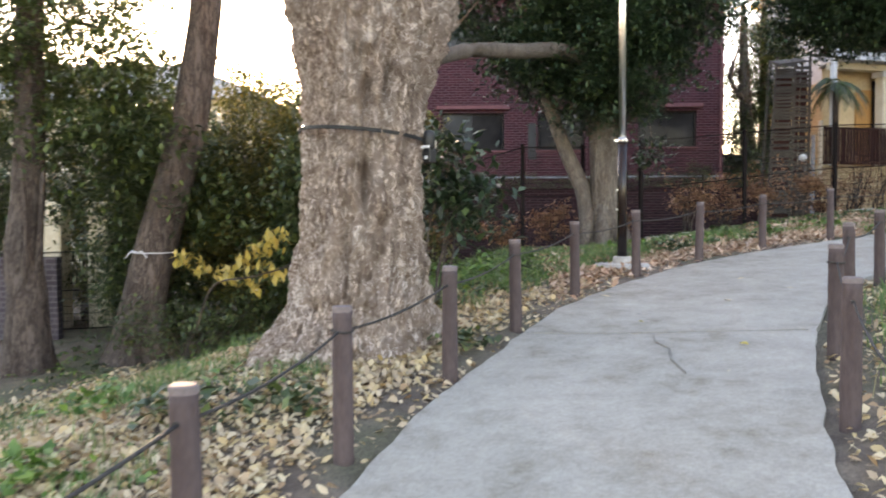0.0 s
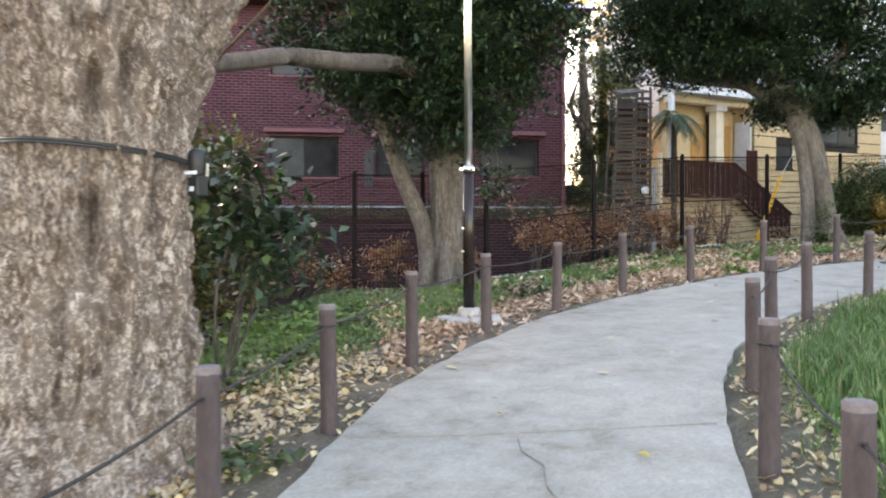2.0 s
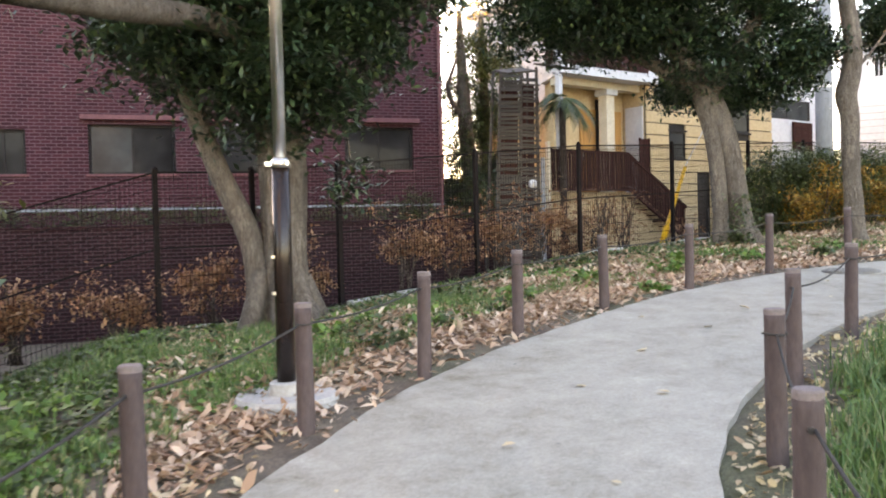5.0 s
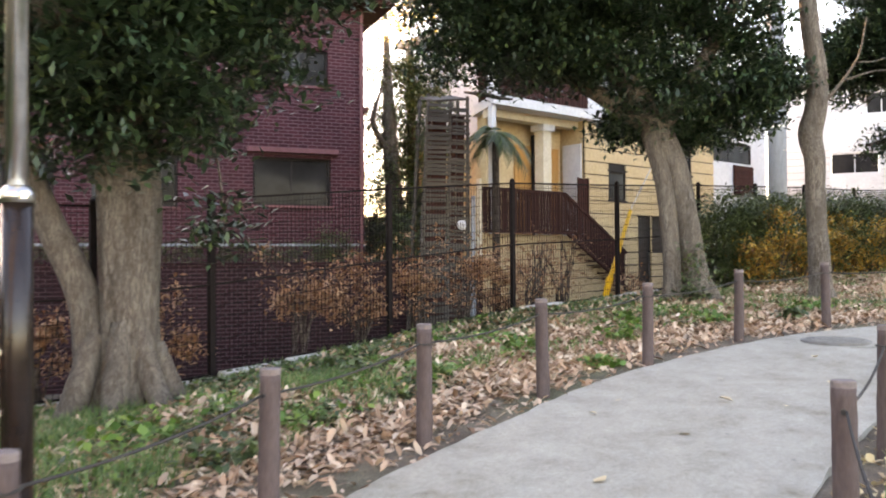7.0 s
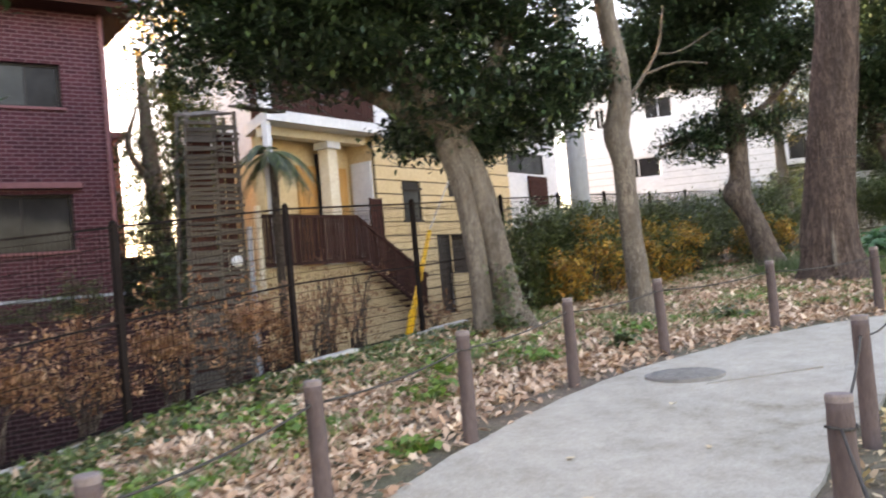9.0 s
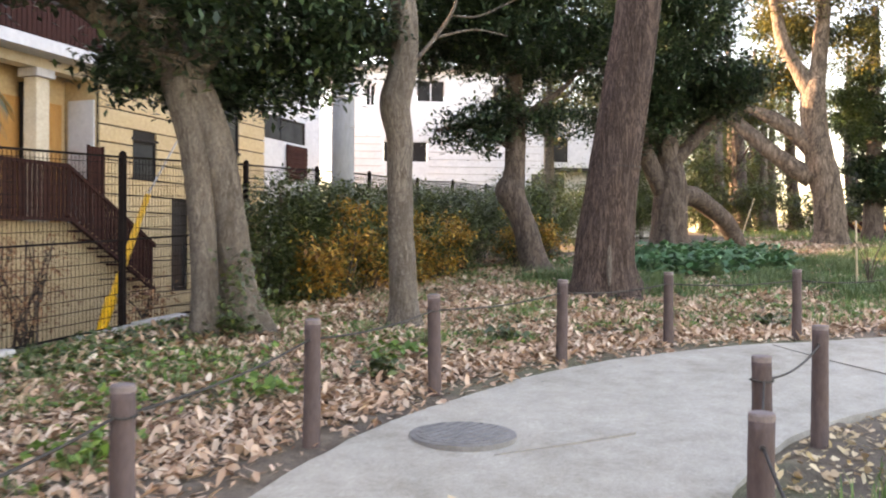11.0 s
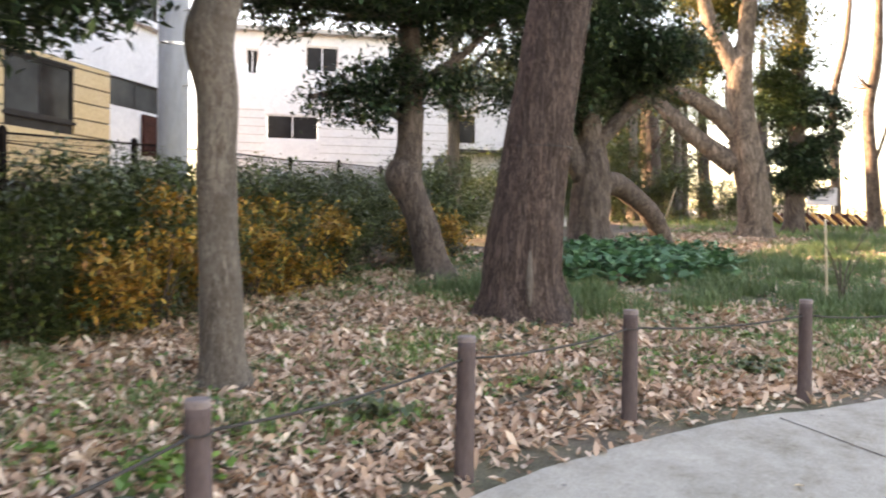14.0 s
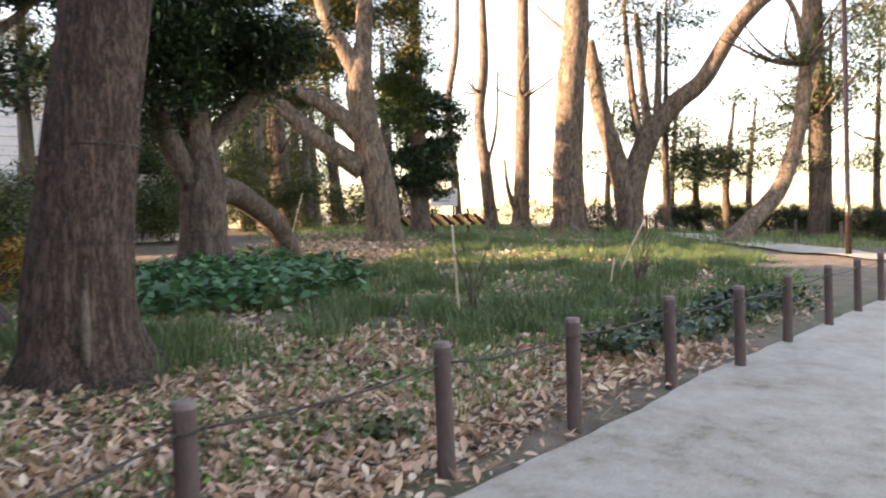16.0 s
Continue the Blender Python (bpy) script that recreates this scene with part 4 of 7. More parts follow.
far_tree(45.46, 16.53, [(0, 0, 0, 0.58), (0, 0, 0.4, 0.4), (0.05, -0.1, 2.2, 0.33), (0.15, -0.2, 5, 0.31), (0.3, -0.3, 9, 0.25), (0.4, -0.4, 14, 0.14)], BARK_TAN, [[(0, 0, 0.5, 0.2), (-0.1, 0.45, 1.6, 0.1), (-0.1, 0.6, 3, 0.05)]] + twigs(tr, (0.2, -0.2, 5.5), 5, 2.6, 0.07), [], "tall pale leafless trunk", 34)
far_tree(44.27, 14.5, [(0, 0, 0, 0.85), (0, 0, 0.6, 0.68), (0.05, 0, 3, 0.6), (0.15, -0.2, 6, 0.55), (0.3, -0.5, 9, 0.5), (0.4, -0.6, 15, 0.35)], BARK_TAN, twigs(tr, (0.2, -0.2, 8), 6, 2.5, 0.12), [(LEAF_OLIVE, [(0.3, -0.6, 11.5, 2.5, 2.8, 1.2)], 160)], "thick trunk lit orange by the low sun", 36)
far_tree(45.7, 12.1, [(0, 0, 0, 0.55), (0, 0.1, 1.5, 0.5), (0, 0.5, 3.2, 0.42), (0.1, 1.0, 5, 0.36), (0.2, 1.3, 7, 0.3), (0.2, 1.4, 8, 0.2)], BARK_TAN,
         [[(0, 0, 0.3, 0.5), (0.1, -0.2, 2, 0.5), (0.2, -0.8, 3.8, 0.45), (0.3, -1.9, 5.2, 0.4), (0.3, -3.1, 6.2, 0.36), (0.2, -4.4, 8.2, 0.32), (0, -6.0, 9.6, 0.3), (0, -8.5, 10.2, 0.24)],
          [(0.2, -0.6, 3.6, 0.2), (0.3, -0.3, 5.2, 0.17), (0.2, -0.1, 7.5, 0.13), (0.2, 0, 9.5, 0.08)], [(0.2, -0.9, 4.0, 0.2), (0.3, -0.7, 6, 0.17), (0.2, -0.5, 9, 0.12)], [(0.2, -1.2, 4.4, 0.18), (0.3, -1.3, 6, 0.15), (0.2, -1.4, 9, 0.1)]],
         [(LEAF_OLIVE, [(0.3, 0, 8.8, 1.6, 2.0, 1.0), (0.4, -1.5, 10, 2.2, 3.0, 1.2), (0.2, -7, 10.4, 2, 2.4, 0.9)], 330), (LEAF_SHRUB, [(1.5, -0.8, 4.8, 1.2, 1.6, 1.2), (1.5, -4.0, 2.8, 1.5, 2.6, 0.9), (1.8, -2.4, 3.6, 1.0, 1.4, 1.0), (1.6, 0.6, 7.0, 1.0, 1.3, 0.7)], 620)], "old double-trunked tree with a long sunlit limb", 38)
far_tree(40.66, 8.88, [(0, 0, 0, 0.4), (0.3, -0.45, 0.5, 0.33), (0.84, -1.66, 1.7, 0.31), (1.3, -2.35, 3.2, 0.28), (1.55, -2.7, 4.6, 0.26), (1.65, -2.9, 6.5, 0.22), (1.6, -3.0, 10, 0.12)], BARK_TAN,
         twigs(tr, (1.6, -2.9, 6.2), 9, 4.2, 0.09) + [[(1.65, -2.9, 6.5, 0.14), (0.8, -2.2, 8.3, 0.1), (0.4, -0.6, 9.2, 0.05)]], [(LEAF_SHRUB, [(1.2, -2.2, 6.6, 0.8, 1.5, 0.35), (1, -4.8, 6.2, 0.8, 1.4, 0.4)], 70)], "leaning tree with a bare sunlit top", 41)
far_tree(47, 4.4, [(0, 0, 0, 0.45), (0, 0, 4, 0.4), (0.1, 0, 8, 0.32), (0, 0, 13, 0.2)], BARK_DARK, twigs(tr, (0, 0, 5), 6, 3, 0.09), [(LEAF_SHRUB, [(0, 0, 6, 1.4, 2.0, 1.0), (0, 0.6, 3.2, 1.0, 1.4, 0.8), (0, -1.6, 8.5, 1.8, 2.2, 1.2), (0.2, 1.4, 5.0, 1.0, 1.3, 0.7)], 560)], "dark trunk with tufts of foliage", 44)
far_tree(43, 1.4, [(0, 0, 0, 0.5), (0, 0, 4, 0.42), (0.1, 0.2, 8, 0.34), (0, 0, 13, 0.2)], BARK_TAN, twigs(tr, (0, 0, 5), 5, 3, 0.1), [(LEAF_OLIVE, [(0, 0, 6.4, 1.4, 2.0, 0.9), (0, 0.6, 8.6, 1.6, 2.0, 1.0)], 220)], "trunk with yellowing foliage", 46)
for i, (x, y, h) in enumerate([(53, 30, 11), (56, 27.5, 9), (50, 28.6, 8), (60, 31, 12), (47.5, 27.4, 7), (55, 24, 10)]):
    far_tree(x, y, [(0, 0, 0, 0.45), (0.1, 0.2, 2, 0.36), (0.3, 0.5, 5, 0.3), (0.3, 0.6, h, 0.12)], BARK_DARK, twigs(tr, (0.2, 0.4, 3.4), 4, 2.2, 0.09), [(LEAF_SHRUB, [(0.2, 0.4, h * 0.75, 2.2, 2.2, 1.6)], 120)] if i % 2 else [], "pale trunk of the far wood", 50 + 2 * i)

# trees at the back on the sunny side
tree("tree", (-4.35, 11.4), [(0, 0, 0, 0.34), (0.05, 0.05, 0.6, 0.29), (0.25, 0.2, 1.6, 0.265), (0.62, 0.3, 3.0, 0.235), (0.85, 0.4, 4.4, 0.21), (0.95, 0.5, 6, 0.18), (1.0, 0.6, 10, 0.1)], BARK_DARK,
     limbs=([(0.35, -0.25, -0.2, 0.17), (0.32, -0.15, 0.35, 0.15), (0.26, 0.05, 0.7, 0.12)],), sides=24, per=10, rough=0.1, freq=2.2, tall=0.8, label="leaning dark trunk with a white tie ribbon")
lr_ = [o for o in scene.objects if o.name.startswith("tree")][-1]
from_lists("ribbon", *tube_data([(0.21 + 0.285 * math.cos(k * math.pi / 12), 0.17 + 0.285 * math.sin(k * math.pi / 12), 1.42, 0.006) for k in range(25)], 6), WHITE, lr_, "white tie ribbon")
for dx in (0.08, -0.1):
    from_lists("ribbon_end", *tube_data(spline([(0.12, -0.12, 1.42, 0.009), (0.12 + dx * 0.7, -0.17, 1.45, 0.009), (0.12 + dx * 1.6, -0.18, 1.36, 0.004)], 4), 6), WHITE, lr_, "white tie ribbon")
tree("tree", (-5.6, 11.0), [(0, 0, 0, 0.3), (0.02, 0, 0.8, 0.25), (-0.05, 0.1, 1.6, 0.22), (0.0, 0.2, 3, 0.19), (0.1, 0.3, 8, 0.1)], BARK_DARK,
     limbs=([(0.12, -0.05, 0.7, 0.04), (0.22, -0.05, 1.5, 0.035), (0.28, 0, 2.6, 0.025)], [(-0.12, -0.05, 0.7, 0.04), (-0.25, 0, 1.5, 0.03), (-0.1, 0.1, 2.6, 0.02)], [(0.02, -0.14, 0.8, 0.035), (0.15, -0.2, 1.7, 0.03), (0.12, -0.2, 2.6, 0.02)]), sides=20, per=8, rough=0.12, freq=2.0, tall=0.8, label="dark trunk with upright suckers")
l0 = [o for o in scene.objects if o.name.startswith("tree")][-1]
crown("crown", l0, LEAF_SHRUB, [(0.9, 0.6, 3.2, 1.1, 1.0, 0.9), (0.2, 0.5, 4.4, 1.3, 1.2, 0.9), (-0.8, 0.6, 3.6, 1.2, 1.1, 0.9), (0.6, 0.8, 2.3, 0.7, 0.8, 0.5), (1.2, 0.6, 5.4, 1.0, 1.0, 0.6), (0.6, 1.0, 3.5, 0.8, 0.7, 0.5), (1.5, 1.1, 3.0, 0.7, 0.6, 0.5), (1.3, 0.9, 3.9, 0.6, 0.6, 0.4), (2.0, 0.8, 2.2, 0.7, 0.6, 0.6)], 900, 24, (0.15, 0.15, 0.11), 0.12, 61, "shaded green leaves")


def shrub(name, place, blobs, mat, clumps, per, size, seed, label, stems=7, spread=0.1, z=None):
    x, y = place
    top = empty(name, (x, y, ground_z(x, y) if z is None else z))
    rng = random.Random(seed)
    for _ in range(stems):
        b = rng.choice(blobs)
        a = rng.uniform(0, 6.28)
        pts = [(rng.uniform(-0.12, 0.12), rng.uniform(-0.12, 0.12), -0.1, 0.014), (b[0] * 0.5 + rng.uniform(-0.1, 0.1), b[1] * 0.5, b[2] * 0.55, 0.011), (b[0] + math.cos(a) * b[3] * 0.5, b[1] + math.sin(a) * b[4] * 0.5, b[2] + b[5] * 0.4, 0.005)]
        v, f = tube_data(spline(pts, 4), 5)
        from_lists("stem", v, f, BARK_DARK, top, smooth=True)
    crown("foliage", top, mat, blobs, clumps, per, (spread, spread, spread * 0.8), size, seed)
    return tagged(top, label, "shrub")


# bushes behind the great tree; olive leaves on every other one imitate sun haze
for i, (x, y, s, h) in enumerate([(-2.0, 11.6, 1.0, 2.7), (-3.1, 12.8, 1.2, 3.6), (-4.6, 13.0, 1.2, 3.4), (-1.4, 13.6, 1.0, 3.2), (-2.4, 14.4, 1.2, 4.0), (-3.9, 14.6, 1.2, 4.2), (-5.4, 14.9, 1.2, 4.3), (-6.8, 15.0, 1.2, 3.9), (-8.4, 14.6, 1.3, 3.6)]):
    shrub("shrub", (x, y), [(0, 0, h * 0.35, s, s, h * 0.35), (0.2, 0.1, h * 0.72, s * 0.85, s * 0.85, h * 0.3)], LEAF_OLIVE if i % 2 else LEAF_SHRUB, int(420 * s * s), 24, 0.105, 70 + i, "tall shaded evergreen bush", 9, 0.13)
shrub("shrub", (-0.35, 9.3), [(0.15, 0.2, 1.4, 0.42, 0.38, 0.45), (0.42, 0.3, 1.0, 0.46, 0.38, 0.36)], LEAF_DARK, 105, 10, 0.15, 80, "dark glossy sapling beside the great trunk", 5, 0.12)
shrub("shrub", (-3.3, 10.4), [(0, 0, 0.35, 0.55, 0.5, 0.35), (-0.7, 0.5, 0.4, 0.5, 0.5, 0.35), (0.5, 0.6, 0.4, 0.5, 0.5, 0.4)], LEAF_SHRUB, 160, 14, 0.07, 81, "low dark undergrowth beneath the bushes", 6, 0.1)

# golden leaves on a bowed branch
gb = empty("branch", (-2.75, 9.4, ground_z(-2.75, 9.4) + 0.35))
v, f = tube_data(spline([(-0.1, 0.1, 0.0, 0.012), (0.2, -0.2, 0.5, 0.01), (0.7, -0.5, 0.62, 0.008), (1.1, -0.55, 0.75, 0.006), (1.4, -0.5, 1.05, 0.004)], 6), 6)
from_lists("stem", v, f, BARK_DARK, gb)
grng = np.random.default_rng(5)
gc = [(-0.25 + 1.3 * t, 0.05 - 0.55 * t, 0.80 - 0.42 * t + 0.22 * (t > 0.75)) for t in np.linspace(0, 1, 22)] + [(0.62 + 0.4 * t, -0.5, 0.78 + 0.25 * t) for t in np.linspace(0, 1, 12)]
from_quads("leaves", leaf_quads(grng, gc, 5, (0.05, 0.05, 0.05), 0.13, 0.9), LEAF_GOLD, gb, "hanging golden leaves")
tagged(gb, "bowed sapling branch with hanging golden leaves", "branch")

# ---- lamp post by the bank ----
lp = empty("lamp_post", (2.02, 11.72, ground_z(2.02, 11.72)))
v, f = tube_data([(0, 0, -0.05, 0.36), (0, 0, 0.03, 0.36), (0, 0, 0.06, 0.345)], 28, 0.02, 3, 1)
from_lists("footing", v, f, CONCRETE, lp, "round concrete footing")
v, f = tube_data([(0, 0, 0.05, 0.12), (0, 0, 0.14, 0.118), (0, 0, 0.15, 0.10)], 20)
from_lists("collar", v, f, CONCRETE, lp, "small concrete collar")
v, f = tube_data([(0, 0, 0.14, 0.065), (0, 0, 1.0, 0.064), (0, 0, 1.66, 0.063)], 20)
from_lists("sleeve", v, f, BROWN_METAL, lp, "dark brown painted sleeve", True)
v, f = tube_data([(0, 0, 1.64, 0.044), (0, 0, 3.5, 0.043), (0, 0, 6.2, 0.04)], 20)
from_lists("shaft", v, f, STEEL, lp, "polished steel shaft", True)
v, f = tube_data([(0, 0, 1.62, 0.069), (0, 0, 1.655, 0.071), (0, 0, 1.69, 0.05)], 20)
from_lists("band", v, f, STEEL, lp, "bright steel clamp band", True)
for a in (20, 200, 110):
    box("bolt", (-0.012, 0.06, 1.63), (0.012, 0.115, 1.66), STEEL, lp).rotation_euler = (0, 0, radians(a))
for zz in (0.75, 1.0):
    box("bolt", (-0.01, 0.06, zz), (0.01, 0.085, zz + 0.02), STEEL, lp).rotation_euler = (0, 0, radians(110))
v, f = tube_data(spline([(0, 0, 6.1, 0.05), (0, 0, 6.5, 0.10), (0, 0, 6.75, 0.2), (0, 0, 6.85, 0.05)], 4), 18)
from_lists("lamp_head", v, f, BROWN_METAL, lp, "lamp head", True)
tagged(lp, "steel lamp post with dark brown sleeve on concrete footing", "lamp post")

lp2 = empty("lamp_post", (35.4, 6.65, ground_z(35.4, 6.65)))
v, f = tube_data([(0, 0, -0.1, 0.09), (0, 0, 1.7, 0.088), (0, 0, 1.72, 0.075), (0, 0, 7.5, 0.065)], 14)
from_lists("shaft", v, f, BROWN_METAL, lp2, smooth=True)
tagged(lp2, "distant dark lamp post beside the path", "lamp post")

# floodlight strapped to the great tree
fl = empty("floodlight")
fl.matrix_basis = pose(-0.165, 7.45, 1.72, 0, 0, -35) @ Matrix.Scale(0.88, 4)
v, f = tube_data(spline([(0, 0, -0.06, 0.05), (0, 0, 0.0, 0.056), (0, 0, 0.06, 0.056), (0, 0, 0.095, 0.045), (0, 0, 0.11, 0.012)], 4), 16)
from_lists("housing", v, f, BLACK, fl, smooth=True)
box("box", (-0.045, -0.045, -0.19), (0.045, 0.05, -0.07), BLACK, fl, "black junction box", 0.008)
box("bracket", (-0.012, 0.05, -0.06), (0.012, 0.09, 0.02), STEEL, fl)
box("plate", (-0.045, -0.065, -0.058), (0.045, -0.05, -0.036), WHITE, fl, "small white plate")
box("tag", (-0.015, -0.053, -0.16), (0.015, -0.046, -0.13), WHITE, fl, "small white tag")
tagged(fl, "black floodlight and junction box strapped to the trunk", "floodlight")


# ---- the wine-red brick building ----
RB_O, RB_A = (7.66, 28.0), 3.2
rb = empty("building", (RB_O[0], RB_O[1], 0), RB_A)
tagged(rb, "wine-red brick apartment building with blue tiled roof", "building")


def wall_with_holes(name, x0, x1, z0, z1, thick, holes, mat, parent, y=0.0, label=""):
    """A wall along x with openings (x0, x1, z0, z1) that go right through."""
    bx = sorted({x0, x1, *[h[0] for h in holes], *[h[1] for h in holes]})
    bz = sorted({z0, z1, *[h[2] for h in holes], *[h[3] for h in holes]})
    nx, nz = len(bx), len(bz)
    verts = [(a, yy, c) for yy in (y, y + thick) for c in bz for a in bx]

    def vid(i, k, back):
        return back * nx * nz + k * nx + i

    def full(i, k):
        if not (0 <= i < nx - 1 and 0 <= k < nz - 1):
            return False
        mx, mz = (bx[i] + bx[i + 1]) / 2, (bz[k] + bz[k + 1]) / 2
        return not any(h[0] < mx < h[1] and h[2] < mz < h[3] for h in holes)

    faces = []
    for i in range(nx - 1):
        for k in range(nz - 1):
            if not full(i, k):
                continue
            faces.append((vid(i, k, 0), vid(i + 1, k, 0), vid(i + 1, k + 1, 0), vid(i, k + 1, 0)))
            faces.append((vid(i, k, 1), vid(i, k + 1, 1), vid(i + 1, k + 1, 1), vid(i + 1, k, 1)))
            if not full(i - 1, k):
                faces.append((vid(i, k, 0), vid(i, k + 1, 0), vid(i, k + 1, 1), vid(i, k, 1)))
            if not full(i + 1, k):
                faces.append((vid(i + 1, k, 0), vid(i + 1, k, 1), vid(i + 1, k + 1, 1), vid(i + 1, k + 1, 0)))
            if not full(i, k - 1):
                faces.append((vid(i, k, 0), vid(i, k, 1), vid(i + 1, k, 1), vid(i + 1, k, 0)))
            if not full(i, k + 1):
                faces.append((vid(i, k + 1, 0), vid(i + 1, k + 1, 0), vid(i + 1, k + 1, 1), vid(i, k + 1, 1)))
    return from_lists(name, verts, faces, mat, parent, label)


def window(parent, x0, x1, z0, z1, y, frame_mat, panes=2, glass=GLASS_DARK, curtain=True, depth=0.12, w=0.05, name="window"):
    """A sliding window set back in its opening."""
    bm = bmesh.new()
    for lo, hi in (((x0, y, z0), (x0 + w, y + 0.07, z1)), ((x1 - w, y, z0), (x1, y + 0.07, z1)), ((x0 + w, y, z0), (x1 - w, y + 0.07, z0 + w)), ((x0 + w, y, z1 - w), (x1 - w, y + 0.07, z1))):
        box_bm(bm, lo, hi)
    win = from_bm(name, bm, frame_mat, parent)
    step_x = (x1 - x0 - 2 * w) / panes
    for k in range(panes):
        a = x0 + w + k * step_x
        yy = y + 0.02 + 0.02 * (k % 2)
        box("pane", (a + 0.02, yy, z0 + w), (a + step_x - 0.02, yy + 0.008, z1 - w), glass if not isinstance(glass, (list, tuple)) else glass[k % len(glass)], win)
        if k:
            box("mullion", (a - 0.02, y + 0.008, z0 + w), (a + 0.02, y + 0.062, z1 - w), frame_mat, win)
    return win


RB_HOLES = [(-2.72, -0.84, 3.13, 4.27), (-8.95, -6.95, 3.05, 4.24), (-11.25, -10.3, 3.05, 4.1), (-5.9, -4.4, 3.05, 4.24), (-2.2, -0.9, 6.02, 6.9), (-8.9, -7.0, 6.0, 6.9), (-5.9, -4.4, 6.0, 6.9)]
wall_with_holes("front_wall", -13.2, 0.0, -0.9, 8.0, 0.25, RB_HOLES, BRICK, rb)
box("side_wall", (-0.25, 0.252, -0.9), (0.0, 9.0, 8.0), BRICK, rb)
box("side_wall", (-13.2, 0.252, -0.9), (-12.95, 9.0, 8.0), BRICK, rb)
box("back_wall", (-12.948, 8.75, -0.9), (-0.252, 9.0, 8.0), BRICK, rb)
for i, h in enumerate(RB_HOLES):
    window(rb, *h[:4], 0.10, FRAME_DARK, 2, [GLASS_PALE, GLASS_DARK] if i in (1, 4, 5) else GLASS_DARK)
    box("curtain", (h[0] + 0.03, 0.2, h[2] + 0.02), (h[1] - 0.03, 0.235, h[3] - 0.02), CURTAIN, rb, "grey curtain")
    if i in (0, 1, 3):
        box("window_hood", (h[0] - 0.16, -0.14, h[3] + 0.10), (h[1] + 0.16, -0.002, h[3] + 0.22), WINE_TRIM, rb, "thin wine-coloured hood", 0.01)
    box("window_sill", (h[0] - 0.06, -0.05, h[2] - 0.06), (h[1] + 0.06, -0.002, h[2] - 0.002), WINE_TRIM, rb, "", 0.006)
box("glass_block_panel", (-6.2, -0.02, 2.75), (-5.95, -0.002, 3.9), GLASS_PALE, rb)
box("drip_course", (-13.2, -0.03, 2.16), (0.02, -0.002, 2.22), POLE_CONC, rb, "thin pale course at the foot of the wall")
# eaves and roof
bm = bmesh.new()
box_bm(bm, (-13.8, -0.62, 8.002), (0.62, 9.6, 8.14))
from_bm("eave", bm, WOOD_DARK, rb, "dark boarded eaves")
bm = bmesh.new()
vs = [bm.verts.new(p) for p in ((-13.9, -0.7, 8.142), (0.7, -0.7, 8.142), (0.7, 9.7, 8.142), (-13.9, 9.7, 8.142), (-9.4, 4.5, 10.3), (-3.8, 4.5, 10.3))]
for q in ((0, 1, 5, 4), (1, 2, 5), (2, 3, 4, 5), (3, 0, 4), (3, 2, 1, 0)):
    bm.faces.new([vs[i] for i in q])
from_bm("roof", bm, TILE_BLUE, rb, "blue glazed tile roof")
me = bpy.data.meshes.new("roof_tile")
bm = bmesh.new()
box_bm(bm, (-0.12, -0.14, -0.012), (0.12, 0.14, 0.014), 0.006)
bm.to_mesh(me)
bm.free()
me.materials.append(TILE_BLUE)
for k in range(40):
    t = new("roof_tile", me)
    t.parent = rb
    t.location = (0.55 - k * 0.26, -0.62, 8.185)
    t.rotation_euler = (radians(22), 0, 0)
box("drainpipe", (-0.12, -0.09, -0.8), (-0.05, -0.02, 8.0), WINE_TRIM, rb, "", 0.01)

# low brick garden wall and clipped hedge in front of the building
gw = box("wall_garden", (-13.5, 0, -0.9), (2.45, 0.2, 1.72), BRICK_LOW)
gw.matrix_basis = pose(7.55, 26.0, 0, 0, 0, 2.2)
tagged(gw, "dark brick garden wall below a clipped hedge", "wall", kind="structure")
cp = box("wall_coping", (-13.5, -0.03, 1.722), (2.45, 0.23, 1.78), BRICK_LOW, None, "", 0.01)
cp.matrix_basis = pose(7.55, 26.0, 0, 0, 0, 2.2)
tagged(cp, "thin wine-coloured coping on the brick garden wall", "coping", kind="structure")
for i in range(9):
    x = -5.6 + i * 1.45
    shrub("hedge_shrub", (x, 26.75 + (x - 7.5) * 0.04), [(0, 0, 0.28, 0.95, 0.3, 0.32)], LEAF_SHRUB, 90, 18, 0.06, 120 + i, "clipped dark hedge along the garden wall", 5, 0.08, 1.66)
shrub("shrub", (6.6, 26.7), [(0, 0, 0.42, 0.5, 0.4, 0.42)], LEAF_SHRUB, 90, 18, 0.07, 131, "rounded bush by the brick building", 5, 0.08, 1.68)
bank = box("ground_terrace", (-13.5, 0.2, -0.9), (2.1, 2.15, 1.68), EARTH)
bank.matrix_basis = pose(7.55, 26.0, 0, 0, 0, 2.2)
tagged(bank, "earth terrace behind the garden wall", "terrace", kind="structure")

# ---- the ochre house with porch and stair ----
OH_A = math.degrees(math.atan2(0.358, 0.934))
oh = empty("house", (10.05, 26.74, 0), OH_A)
tagged(oh, "ochre and white house with a porch, deck and wooden stair", "house")
Y_HOLES = [(5.21, 6.0, 3.49, 4.29), (7.3, 9.35, 4.42, 5.56), (7.25, 9.32, 2.0, 3.02), (6.55, 7.2, 1.0, 3.0)]
box("base_wall", (0.05, 0.0, -0.9), (4.2, 0.25, 2.44), YELLOW, oh, "ochre rendered base wall")
wall_with_holes("front_wall", 4.2, 10.62, -0.9, 5.72, 0.03, Y_HOLES, FRAME_DARK, oh, 0.05, "dark backing between the boards")
wall_with_holes("upper_wall", 4.2, 10.62, 5.72, 9.2, 0.25, [(5.2, 7.0, 6.6, 7.8)], WHITE, oh)
